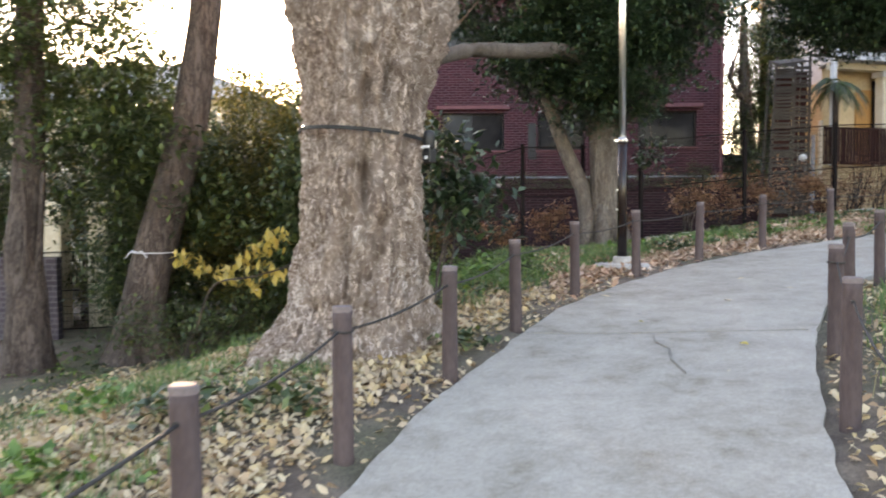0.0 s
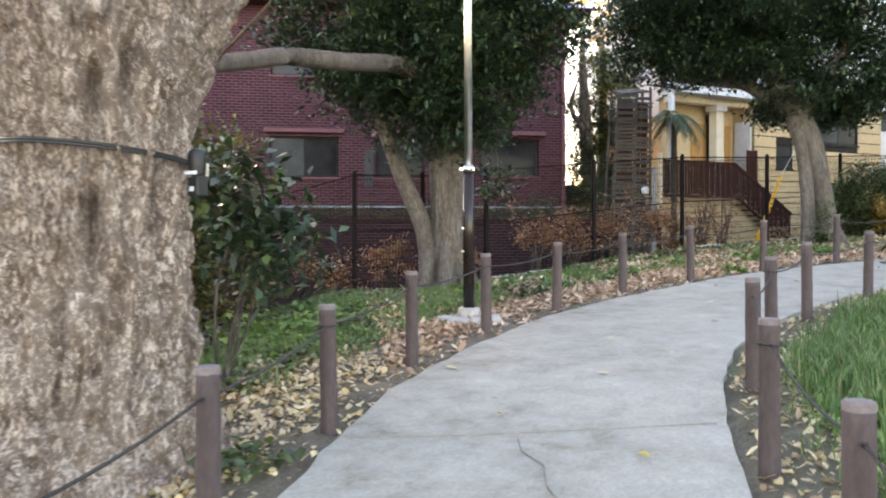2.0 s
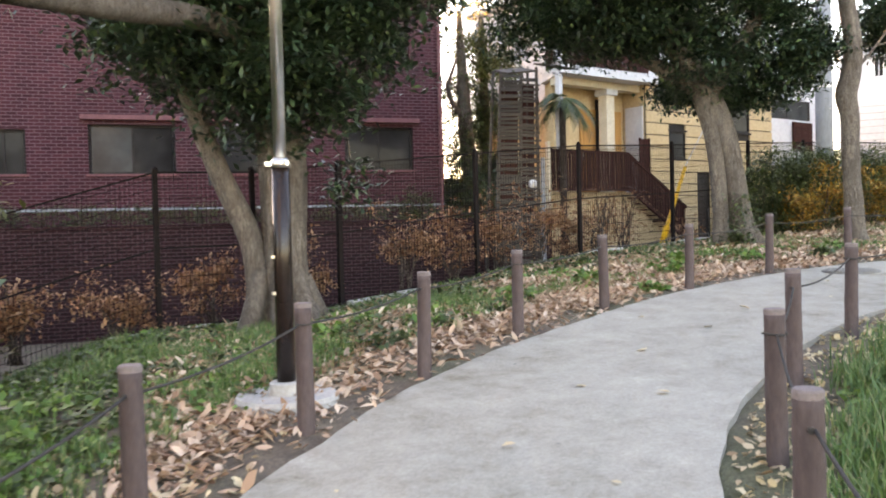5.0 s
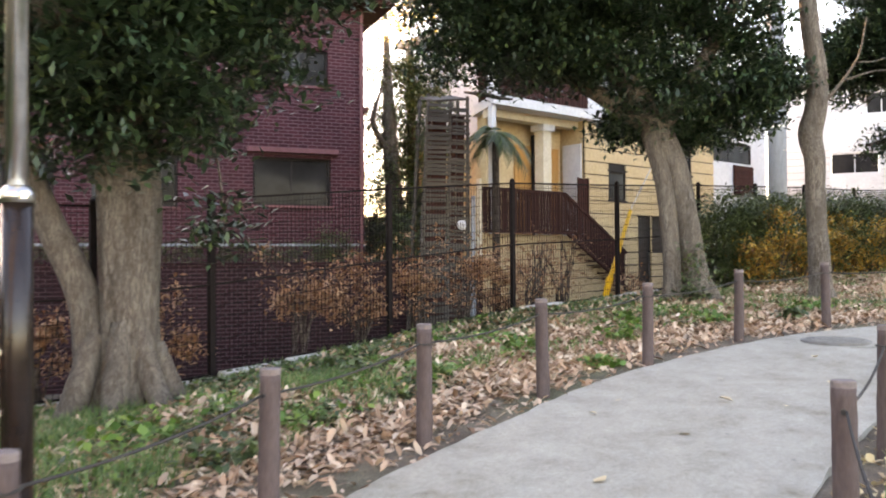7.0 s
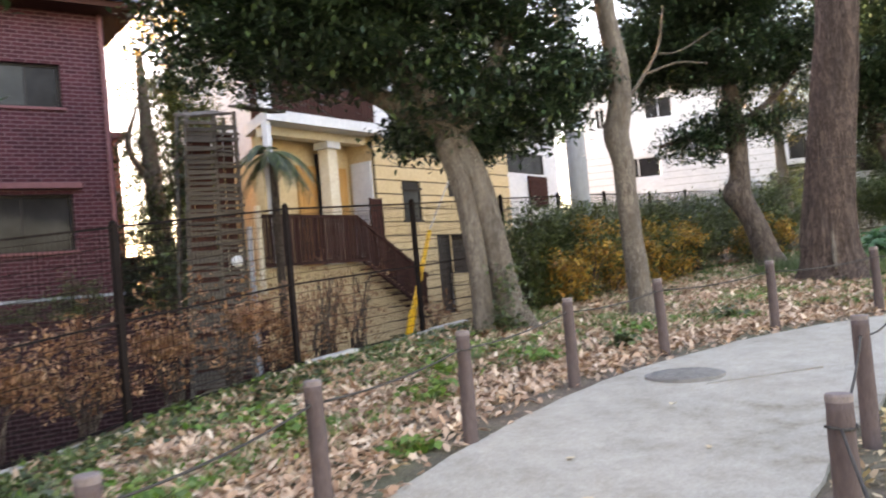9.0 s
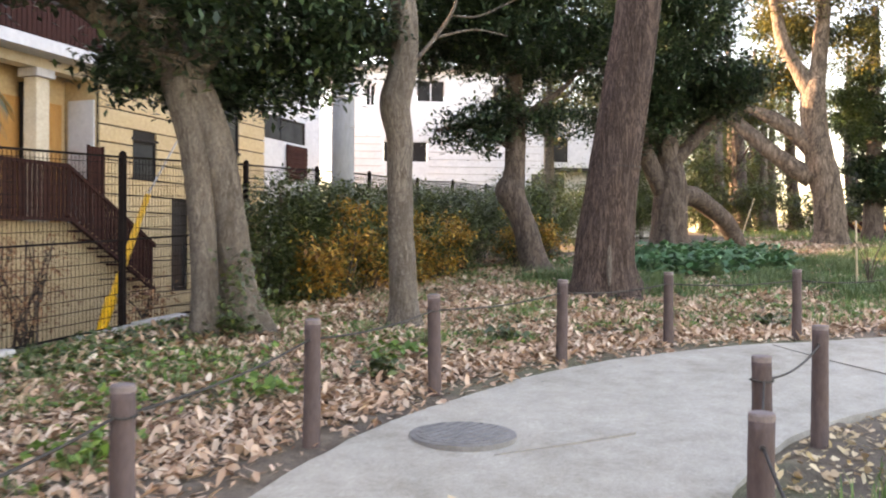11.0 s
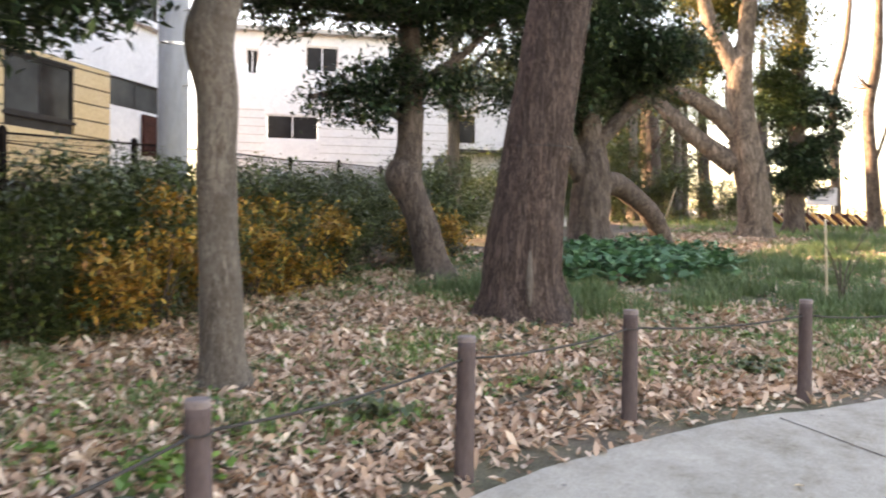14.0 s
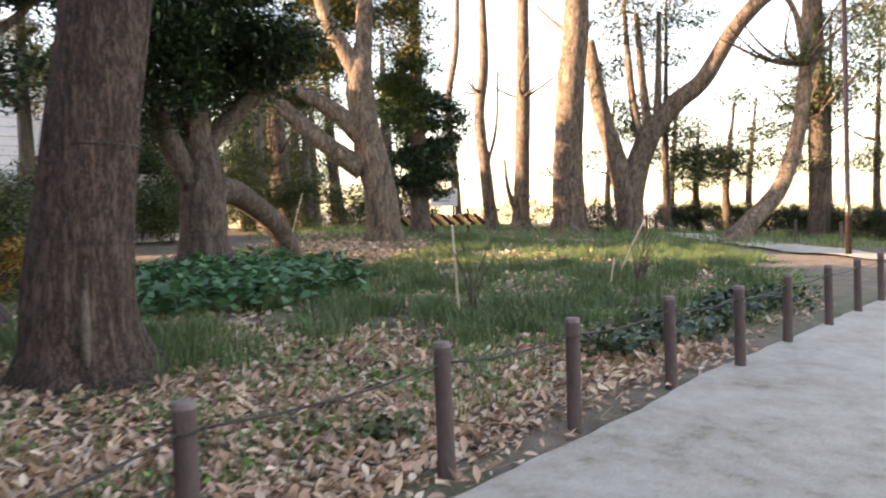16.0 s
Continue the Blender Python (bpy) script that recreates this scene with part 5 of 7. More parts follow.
window(oh, 5.2, 7.0, 6.6, 7.8, 0.1, FRAME_DARK)
z = -0.88
while z < 5.7:
    z1 = min(z + 0.35, 5.715)
    segs = [(4.2, 10.62)]
    for h in Y_HOLES:
        if h[2] < z1 - 0.01 and h[3] > z + 0.01:
            nxt = []
            for a, b in segs:
                if h[0] > a and h[1] < b:
                    nxt += [(a, h[0]), (h[1], b)]
                else:
                    nxt.append((a, b))
            segs = nxt
    for a, b in segs:
        box("siding_board", (a + 0.002, 0.0, z + 0.012), (b - 0.002, 0.048, z1 - 0.008), YELLOW, oh, "", 0.004)
    z = z + 0.36
for h, gl in zip(Y_HOLES[:2], (GLASS_PALE, [GLASS_PALE, GLASS_DARK])):
    window(oh, *h, 0.02, FRAME_DARK, 2 if h[1] - h[0] > 1 else 1, gl)
    box("window_trim", (h[0] - 0.05, -0.02, h[2] - 0.07), (h[1] + 0.05, 0.0, h[2] - 0.004), FRAME_DARK, oh)
    box("window_trim", (h[0] - 0.05, -0.02, h[3] + 0.004), (h[1] + 0.05, 0.0, h[3] + 0.06), FRAME_DARK, oh)
# black sheets behind two openings, painting the darkness inside them
box("car_port", (7.2, 0.3, 2.0), (9.4, 0.34, 3.05), BLACK, oh, "black sheet for the dark inside the opening under the window")
box("side_door", (6.56, 0.1, 1.0), (7.19, 0.14, 3.0), BLACK, oh, "black sheet for the dark inside the doorway")
# porch: recess with doors, pillar, slab
# unseen panel added behind the porch wall to keep the sun out
box("rear_block", (1.5, 1.12, -0.9), (4.19, 1.45, 5.62), YELLOW, oh)
box("porch_floor", (0.05, 0.252, 2.3), (4.198, 1.1, 2.44), CONCRETE, oh)
box("porch_back", (1.3, 0.9, 2.442), (4.198, 1.1, 5.62), YELLOW, oh)
box("porch_side", (0.05, 0.3, 2.442), (0.25, 0.898, 2.9), CREAM, oh)
box("porch_pier", (0.5, -0.16, 2.442), (0.64, 0.0, 5.62), WHITE, oh, "white corner pier", 0.01)
box("upper_pier", (0.5, -0.16, 5.864), (0.70, 0.06, 8.0), WHITE, oh, "white corner pier", 0.01)
for a, b in ((2.3, 2.95), (3.45, 4.05)):
    d = box("door", (a, 0.84, 2.45), (b, 0.895, 4.9), WOOD_DOOR, oh, "warm orange wooden door", 0.01)
    box("door_panel", (a + 0.12, 0.825, 2.7), (b - 0.12, 0.838, 3.5), WOOD_DOOR, d)
    box("door_panel", (a + 0.12, 0.825, 3.65), (b - 0.12, 0.838, 4.75), WOOD_DOOR, d)
    box("handle", (a + 0.05, 0.80, 3.4), (a + 0.08, 0.838, 3.6), STEEL, d)
box("door_edge", (2.97, 0.78, 2.45), (3.06, 0.89, 5.2), FRAME_DARK, oh)
box("white_panel", (4.15, 0.12, 2.45), (4.192, 0.78, 5.0), WHITE, oh, "white panel beside the door")
box("pillar", (2.83, 0.3, 2.442), (3.16, 0.62, 5.25), CREAM, oh, "cream porch pillar", 0.01)
box("pillar_cap", (2.76, 0.22, 5.252), (3.23, 0.7, 5.42), WHITE, oh, "", 0.01)
box("porch_beam", (0.9, 0.25, 5.42), (4.198, 0.6, 5.62), CREAM, oh)
sp = [(0.45, -0.25), (4.6, -0.25), (4.6, 1.5), (1.35, 1.5)]
from_lists("porch_slab", [(x, y, z) for z in (5.622, 5.86) for x, y in sp], [(3, 2, 1, 0), (4, 5, 6, 7), (0, 1, 5, 4), (1, 2, 6, 5), (2, 3, 7, 6), (3, 0, 4, 7)], WHITE, oh, "white porch roof slab")
box("upper_store", (1.5, 0.9, 5.862), (4.198, 1.4, 8.0), WOOD_DARK, oh, "dark upper wall set back")
for k in range(29):
    box("balcony_slat", (0.78 + k * 0.118, -0.12, 5.92), (0.88 + k * 0.118, -0.095, 6.6), WOOD_DARK, oh)
window(oh, 1.6, 3.4, 5.95, 7.6, 0.84, FRAME_DARK, 2, GLASS_DARK, name="balcony_window")
box("balcony_rail", (0.75, -0.13, 6.602), (4.2, -0.08, 6.65), FRAME_DARK, oh)
# house body
box("end_wall", (10.40, 0.26, -0.9), (10.62, 8.0, 9.2), WHITE, oh)
box("back_wall", (4.2, 7.8, -0.9), (10.39, 8.0, 9.2), WHITE, oh)
box("inner_wall", (4.202, 0.085, -0.9), (4.4, 7.79, 5.715), YELLOW, oh)
box("inner_wall", (4.202, 2.56, 5.717), (4.4, 7.79, 9.2), WHITE, oh)
box("roof", (4.0, -0.2, 9.202), (10.9, 8.3, 9.4), CONCRETE, oh, "flat roof edge", 0.02)
# deck fence with slats and stair
dk = empty("deck", (10.05, 26.74, 0), OH_A)
tagged(dk, "dark stained slatted deck railing with descending stair", "deck railing")
box("rail", (0.0, -0.30, 3.50), (3.05, -0.20, 3.57), WOOD_DARK, dk)
box("rail", (0.0, -0.29, 2.46), (3.3, -0.21, 2.53), WOOD_DARK, dk)
k = 0
while k * 0.115 < 3.0:
    a = 0.02 + k * 0.115
    box("slat", (a, -0.27, 2.53), (a + 0.082, -0.245, 3.50), WOOD_DARK, dk)
    k += 1
box("corner_post", (-0.08, -0.31, 1.9), (0.0, -0.2, 3.75), CREAM, dk, "pale corner post")
for k in range(22):
    a = 3.06 + k * 0.115
    drop = (a - 3.05) * 0.60
    hi = 3.55 - drop
    box("slat", (a, -0.27, hi - 0.95), (a + 0.082, -0.245, hi), WOOD_DARK, dk)
for off in (0.0, -0.98):
    v = [(3.05, -0.30, 3.57 + off), (3.05, -0.2, 3.57 + off), (5.62, -0.2, 2.03 + off), (5.62, -0.3, 2.03 + off), (3.05, -0.30, 3.49 + off), (3.05, -0.2, 3.49 + off), (5.62, -0.2, 1.95 + off), (5.62, -0.3, 1.95 + off)]
    from_lists("stair_rail", v, [(0, 1, 2, 3), (7, 6, 5, 4), (0, 3, 7, 4), (1, 5, 6, 2), (0, 4, 5, 1), (3, 2, 6, 7)], WOOD_DARK, dk)
for k in range(9):
    box("tread", (3.3 + k * 0.27, -0.19, 2.25 - k * 0.17), (3.58 + k * 0.27, -0.01, 2.29 - k * 0.17), WOOD_DARK, dk)
for a in (3.72, 4.12):
    box("gate_post", (a, -0.15, 2.45), (a + 0.05, -0.1, 4.02), WOOD_DARK, dk)
for k in range(4):
    box("slat", (3.78 + k * 0.085, -0.13, 3.1), (3.78 + k * 0.085 + 0.07, -0.11, 4.0), WOOD_DARK, dk)

# white annex with its window and screens
ax = empty("house", (10.05, 26.74, 0), OH_A)
tagged(ax, "white annex with a strip window and dark screens", "house")
wall_with_holes("front_wall", 10.7, 14.7, -0.9, 9.0, 0.25, [(10.8, 13.7, 5.08, 5.78), (11.8, 13.2, 7.4, 8.3)], WHITE, ax, 0.4)
box("end_wall", (14.45, 0.652, -0.9), (14.7, 7.9, 9.0), WHITE, ax)
box("roof", (10.65, 0.3, 9.002), (14.9, 8.0, 9.15), CONCRETE, ax)
window(ax, 10.8, 13.7, 5.08, 5.78, 0.42, FRAME_DARK, 2, [GLASS_PALE, GLASS_PALE])
window(ax, 11.8, 13.2, 7.4, 8.3, 0.42, FRAME_DARK, 2, GLASS_PALE)
box("balcony_sill", (11.6, 0.2, 7.2), (13.4, 0.398, 7.36), WHITE, ax)
for a, b, c, d in ((12.45, 13.65, 3.97, 5.0), (12.07, 13.65, 2.4, 3.5)):
    sc = box("screen", (a, 0.3, c), (b, 0.36, d), WOOD_DARK, ax, "dark slatted screen")
    for k in range(7):
        box("slat", (a, 0.28, c + 0.05 + k * (d - c) / 7.2), (b, 0.298, c + 0.13 + k * (d - c) / 7.2), WOOD_DARK, sc)

# far white house
fh_a = math.degrees(math.atan2(-7, 7))
fh = empty("house", (29.0, 34.0, 0), fh_a)
tagged(fh, "white two-storey clapboard house with sash windows", "house")
def along(x):
    return (x - 29.0) * math.sqrt(2)
F_HOLES = [(along(29.5), along(30.32), 7.5, 8.38), (along(28.1), along(28.42), 7.32, 8.17), (along(28.58), along(29.86), 5.15, 6.0), (along(31.6), along(32.3), 7.4, 8.3)]
wall_with_holes("front_wall", along(27.2), along(33.0), 0.5, 8.75, 0.2, F_HOLES, WHITE, fh)
for h in F_HOLES:
    window(fh, *h, 0.05, WHITE, 2, GLASS_DARK, w=0.05)
box("eave", (along(27.0), -0.3, 8.752), (along(33.2), 6, 8.9), CONCRETE, fh)
box("side_wall", (along(27.2), 0.202, 0.5), (along(27.2) + 0.2, 6, 8.75), WHITE, fh)
box("side_wall", (along(33.0) - 0.2, 0.202, 0.5), (along(33.0), 6, 8.75), WHITE, fh)
zz = 3.6
while zz < 6.3:
    box("clapboard", (along(27.2), -0.02, zz), (along(28.57), -0.001, zz + 0.02), CONCRETE, fh)
    box("clapboard", (along(29.88), -0.02, zz), (along(33.0), -0.001, zz + 0.02), CONCRETE, fh)
    zz += 0.28
fh2 = empty("house", (29.0, 34.0, 0), fh_a)
tagged(fh2, "lower white house with a flat canopy", "house")
wall_with_holes("front_wall", along(32.2), along(36.6), 0.5, 7.4, 0.2, [(along(33.5), along(34.0), 5.4, 6.4), (along(35.2), along(36.0), 4.6, 5.6)], WHITE, fh2, 1.5)
window(fh2, along(33.5), along(34.0), 5.4, 6.4, 1.55, FRAME_DARK, 1)
window(fh2, along(35.2), along(36.0), 4.6, 5.6, 1.55, FRAME_DARK, 2)
box("canopy", (along(33.2), 0.6, 5.0), (along(35.0), 1.498, 5.1), FRAME_DARK, fh2)
box("roof", (along(32.1), 1.2, 7.402), (along(36.8), 5, 7.55), CONCRETE, fh2)
box("pale_panel", (along(32.6), -1.0, 3.6), (along(33.5), -0.94, 4.7), GLASS_PALE, fh2, "pale translucent screen")

# houses beyond, on the sunny side and down the lane
def plain_house(x, y, w, d, h, turn, wall_mat, label, rows, cols):
    top = empty("house", (x, y, -1.0), turn)
    holes = [(a * w / cols + w / cols * 0.25, a * w / cols + w / cols * 0.7, 1.6 + r * 2.9, 2.8 + r * 2.9) for a in range(cols) for r in range(rows)]
    wall_with_holes("front_wall", 0, w, 0, h, 0.2, holes, wall_mat, top)
    for hh in holes:
        window(top, *hh, 0.08, FRAME_DARK, 2, GLASS_DARK)
    box("side_wall", (0, 0.202, 0), (0.2, d, h), wall_mat, top)
    box("side_wall", (w - 0.2, 0.202, 0), (w, d, h), wall_mat, top)
    box("back_wall", (0.202, d - 0.2, 0), (w - 0.202, d, h), wall_mat, top)
    bm = bmesh.new()
    vs = [bm.verts.new(p) for p in ((-0.4, -0.4, h), (w + 0.4, -0.4, h), (w + 0.4, d + 0.4, h), (-0.4, d + 0.4, h), (w * 0.3, d / 2, h + 1.5), (w * 0.7, d / 2, h + 1.5))]
    for q in ((0, 1, 5, 4), (1, 2, 5), (2, 3, 4, 5), (3, 0, 4), (3, 2, 1, 0)):
        bm.faces.new([vs[i] for i in q])
    from_bm("roof", bm, CONCRETE, top)
    return tagged(top, label, "house")


plain_house(-15.2, 22.0, 9.4, 7, 5.1, 3, CREAM, "low cream house beyond the bushes", 1, 3)


# ---- boundary fence ----
def fence_run(a, b, base_a, base_b, height=1.95, double=False):
    a, b = Vector((*a, base_a)), Vector((*b, base_b))
    length = (b - a).length
    d = (b - a).normalized()
    top = empty("fence_panel", a)
    flat = Vector((d.x, d.y, 0)).normalized()
    n = Vector((-flat.y, flat.x, 0))

    def bar(p, q, w, name=None, store=None):
        ax = (q - p).normalized()
        s = ax.cross(n).normalized() * w
        t = n * w
        vs = [p + s + t, p - s + t, p - s - t, p + s - t, q + s + t, q - s + t, q - s - t, q + s - t]
        fs = [(0, 1, 2, 3), (7, 6, 5, 4), (0, 4, 5, 1), (1, 5, 6, 2), (2, 6, 7, 3), (3, 7, 4, 0)]
        if store is None:
            return from_lists(name, vs, fs, FENCE_METAL, top)
        k = len(store[0])
        store[0].extend(vs)
        store[1].extend([tuple(i + k for i in q) for q in fs])

    zero = Vector((0, 0, 0))
    up = Vector((0, 0, 1))
    bar(zero - up * 0.3, zero + up * (height + 0.03), 0.03, "post")
    v, f = tube_data([(0, 0, height + 0.03, 0.036), (0, 0, height + 0.05, 0.036), (0, 0, height + 0.07, 0.015)], 10)
    from_lists("post_cap", v, f, FENCE_METAL, top)
    rel = b - a
    for h in (0.08, height * 0.53, height):
        bar(up * h, rel + up * h, 0.011, "rail")
    store = ([], [])
    k = 1
    while k * 0.055 < length:
        p = rel * (k * 0.055 / length)
        bar(p + up * 0.06, p + up * height, 0.0027, store=store)
        k += 1
    for h in np.arange(0.2, height - 0.05, 0.12):
        bar(up * float(h), rel + up * float(h), 0.0036, store=store)
    from_lists("wire_mesh", store[0], store[1], FENCE_METAL, top, "fine dark wire mesh")
    return tagged(top, "dark brown metal mesh fence panel on a kerb", "fence", "boundary fence panels")


fpts = [(-16, 12.76), (-13.4, 12.97), (-10.8, 13.18), (-8.2, 13.4), (-5.6, 13.6), (-4.1, 14.5), (-2.6, 15.4), (-0.9, 15.95), (0.9, 16.5), (2.05, 16.82), (3.2, 17.15), (5.5, 18.3), (7.7, 19.3), (10.1, 20.3), (12.42, 21.2), (14.5, 22.1), (16.6, 23.0), (19.3, 24.2), (22.0, 25.4), (25, 26.6), (28, 27.8), (31, 28.9)]
for p, q in zip(fpts, fpts[1:]):
    fence_run(p, q, ground_z(*p) - 0.03, ground_z(*q) - 0.03, 1.95 if p[0] > -4.2 else 1.3)

# kerb stones along the fence
krng = random.Random(3)
for p, q in zip(fpts[4:17], fpts[5:18]):
    L = math.hypot(q[0] - p[0], q[1] - p[1])
    n = max(1, round(L / 0.75))
    for k in range(n):
        t0, t1 = (k + 0.01) / n, (k + 0.99) / n
        a = math.degrees(math.atan2(q[1] - p[1], q[0] - p[0]))
        x, y = p[0] + (q[0] - p[0]) * t0, p[1] + (q[1] - p[1]) * t0
        if krng.random() < 0.12:
            continue
        ln = L * (t1 - t0)
        ks = box("kerb_stone", (0, -0.09, -0.3), (ln, 0.07, 0.0), CONCRETE, None, "", 0.015)
        dz = (plane_z(*q) - plane_z(*p)) / L * math.degrees(1)
        nx, ny = -math.sin(radians(a)), math.cos(radians(a))
        ks.matrix_basis = pose(x - nx * 0.16, y - ny * 0.16, ground_z(x - nx * 0.3, y - ny * 0.3) + 0.06 + krng.uniform(-0.025, 0.025), krng.uniform(-1.5, 1.5), -dz, a + krng.uniform(-0.6, 0.6))
        tagged(ks, "weathered pale concrete kerb stone at the fence foot", "kerb stone", "kerb stones")

# stays and poles
gy = empty("guy_wire", (9.73, 20.25, 0.9))
v, f = tube_data([(0, 0, -0.2, 0.012), (1.17, 0.88, 1.81, 0.012), (4.6, 1.6, 7.0, 0.008)], 8)
from_lists("cable", v, f, STEEL, gy)
v, f = tube_data([(0.02, 0.015, 0.0, 0.045), (0.35, 0.26, 0.56, 0.065), (0.38, 0.28, 0.6, 0.042), (1.15, 0.865, 1.78, 0.036)], 14)
from_lists("guard", v, f, SAFETY, gy, "bright yellow plastic guard", True)
tagged(gy, "stay cable of the utility pole in a yellow plastic guard", "stay cable")
up_ = empty("utility_pole", (14.9, 21.9, ground_z(14.9, 21.5)))
v, f = tube_data([(0, 0, -0.5, 0.19), (0, 0, 3, 0.182), (0, 0, 12, 0.14)], 24)
from_lists("shaft", v, f, POLE_CONC, up_, smooth=True)
for zz in (3.1, 4.4, 4.5, 5.6):
    v, f = tube_data([(0, 0, zz, 0.188), (0, 0, zz + 0.03, 0.188)], 24)
    from_lists("band", v, f, STEEL, up_)
for k in range(7):
    a = 90 * (k % 2)
    box("step_bolt", (-0.008, -0.3, 2.6 + k * 0.45), (0.008, -0.17, 2.616 + k * 0.45), STEEL, up_).rotation_euler = (0, 0, radians(a))
tagged(up_, "grey concrete utility pole behind the hedge", "utility pole")
for i, (h, sp) in enumerate(((7.6, 0.2), (7.2, 0.3), (6.6, 0.25), (6.2, 0.2))):
    cb = empty("cable", (0, 0, 0))
    pts = [(14.9 + (k / 10) * 24, 21.9 + (k / 10) * 9 + 0.1 * i, h + 1.2 - sp * 4 * (k / 10) * (1 - k / 10), 0.012) for k in range(11)]
    v, f = tube_data(pts, 5)
    from_lists("span", v, f, BLACK, cb)
    tagged(cb, "black overhead cable from the utility pole", "cable")

# covered post of woven slats by the brick building
tw = empty("trellis", (8.55, 25.35, -0.7))
tagged(tw, "tall weathered trellis tower wrapped in thin slats", "trellis")
for sx, sy in ((-1, -0.3), (1, -0.3), (-1, 0.3), (1, 0.3), (0.1, -0.32)):
    v, f = tube_data([(0.06 + sx * 0.6, sy * 1.2, 0, 0.05), (0.25 + sx * 0.45, sy, 6.1, 0.04)], 8)
    from_lists("pole", v, f, WOOD_OLD, tw)
trng = random.Random(6)
for k in range(9):
    bx = box("board", (-0.40 + k * 0.1, -0.345, 0.2), (-0.312 + k * 0.1, -0.325, 5.7), WOOD_DARK, tw)
    bx.matrix_basis = pose(0, 0, 0, 0, 1.4 + trng.uniform(-0.3, 0.3), 0)
for k in range(66):
    zz = 0.4 + k * 0.083
    c, w = 0.06 + 0.19 * zz / 6.0, 0.62 - 0.15 * zz / 6.0
    for lo, hi in (((-w - trng.uniform(0.0, 0.06), -0.40, 0), (0.03 + trng.uniform(-0.03, 0.05), -0.375, trng.uniform(0.058, 0.08))), ((0.08, -0.39, 0), (w + trng.uniform(-0.1, 0.05), -0.365, trng.uniform(0.035, 0.07)))):
        sl = box("slat", lo, hi, WOOD_OLD, tw)
        sl.matrix_basis = pose(c, trng.uniform(-0.015, 0.015), zz, trng.uniform(-8, 8), trng.uniform(-1.6, 1.6), trng.uniform(-1.5, 1.5))
box("board", (-0.35, -0.5, 6.1), (0.45, 0.3, 6.14), WOOD_OLD, tw, "grey board roof").rotation_euler = (0.2, 0.12, 0)
box("board", (-0.1, -0.55, 5.95), (0.6, 0.3, 5.99), WOOD_OLD, tw).rotation_euler = (0.25, -0.1, 0)
v, f = tube_data([(0.75, -0.4, 0, 0.06), (0.78, -0.4, 3.9, 0.055)], 10)
from_lists("post", v, f, POLE_CONC, tw, "grey post")
v, f = tube_data(spline([(0.45, -0.55, 3.15, 0.02), (0.45, -0.55, 3.2, 0.09), (0.45, -0.55, 3.3, 0.1), (0.45, -0.55, 3.36, 0.04)], 4), 14)
from_lists("lamp_shade", v, f, WHITE, tw, "small white lamp shade", True)

crown("creeper", tw, LEAF_DARK, [(0.1, 0.0, 2.2, 0.5, 0.28, 2.2), (0.1, 0.0, 5.2, 0.5, 0.3, 0.8)], 150, 16, (0.1, 0.08, 0.12), 0.09, 97, "dark creeper inside the trellis")
# palm at the porch
pl = empty("palm", (10.5, 26.3, 1.0))
v, f = tube_data([(0, 0.15, -1.6, 0.1), (0, 0.1, 3.5, 0.085), (0, 0.1, 3.85, 0.06)], 12, 0.15, 3, 6)
from_lists("trunk", v, f, BARK_DARK, pl, smooth=True)
prng = np.random.default_rng(3)
for k in range(20):
    a = k * 2.4
    rise = prng.uniform(-0.1, 0.9)
    quads = []
    L = prng.uniform(0.6, 0.95)
    spine = [Vector((math.cos(a) * L * t, 0.1 + math.sin(a) * L * t, 3.85 + rise * L * t - 0.95 * L * t * t)) for t in np.linspace(0, 1, 22)]
    s = Vector((-math.sin(a), math.cos(a), 0))
    for i in range(3, 22):
        p = spine[i]
        d = (spine[i] - spine[i - 1]).normalized()
        for sgn in (1, -1):
            tip = p + d * 0.16 + s * sgn * 0.16 - Vector((0, 0, 0.1))
            quads.append([p - d * 0.022, p + d * 0.022, tip + d * 0.008, tip - d * 0.008])
    from_quads("frond", [[tuple(c) for c in q] for q in quads], LEAF_SHRUB, pl)
tagged(pl, "small palm with feathery green fronds by the porch", "palm")

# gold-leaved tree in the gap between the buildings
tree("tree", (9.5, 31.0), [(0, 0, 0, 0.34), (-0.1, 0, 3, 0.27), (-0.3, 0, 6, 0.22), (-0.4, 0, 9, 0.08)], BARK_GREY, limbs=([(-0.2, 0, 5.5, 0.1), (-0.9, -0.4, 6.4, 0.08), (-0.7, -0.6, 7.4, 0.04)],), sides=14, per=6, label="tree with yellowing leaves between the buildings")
gt = [o for o in scene.objects if o.name.startswith("tree")][-1]
crown("crown", gt, LEAF_GOLD, [(-0.6, -0.4, 9.2, 1.0, 1.0, 0.7), (0.2, 0, 10.2, 1.6, 1.4, 0.9), (-0.9, 0, 8.3, 0.5, 0.5, 0.35)], 170, 18, (0.16, 0.16, 0.12), 0.12, 90, "golden leaves lit from behind")
crown("crown", gt, LEAF_SHRUB, [(0.2, 0, 6.6, 0.9, 0.9, 0.9), (-0.4, 0.2, 5.2, 0.8, 0.8, 0.8), (0.6, 0.2, 4.6, 0.8, 0.8, 0.9), (-0.2, 0.4, 7.9, 0.9, 0.9, 0.6), (0.9, 0, 8.2, 0.9, 0.9, 0.7), (0, 0, 3.4, 1.3, 1.0, 0.8), (-0.9, 0, 6.2, 0.6, 0.6, 0.5), (0.8, -0.3, 6.0, 0.7, 0.7, 0.6), (-0.9, -0.2, 4.4, 0.6, 0.6, 0.6)], 640, 18, (0.16, 0.16, 0.12), 0.11, 91, "green leaves")
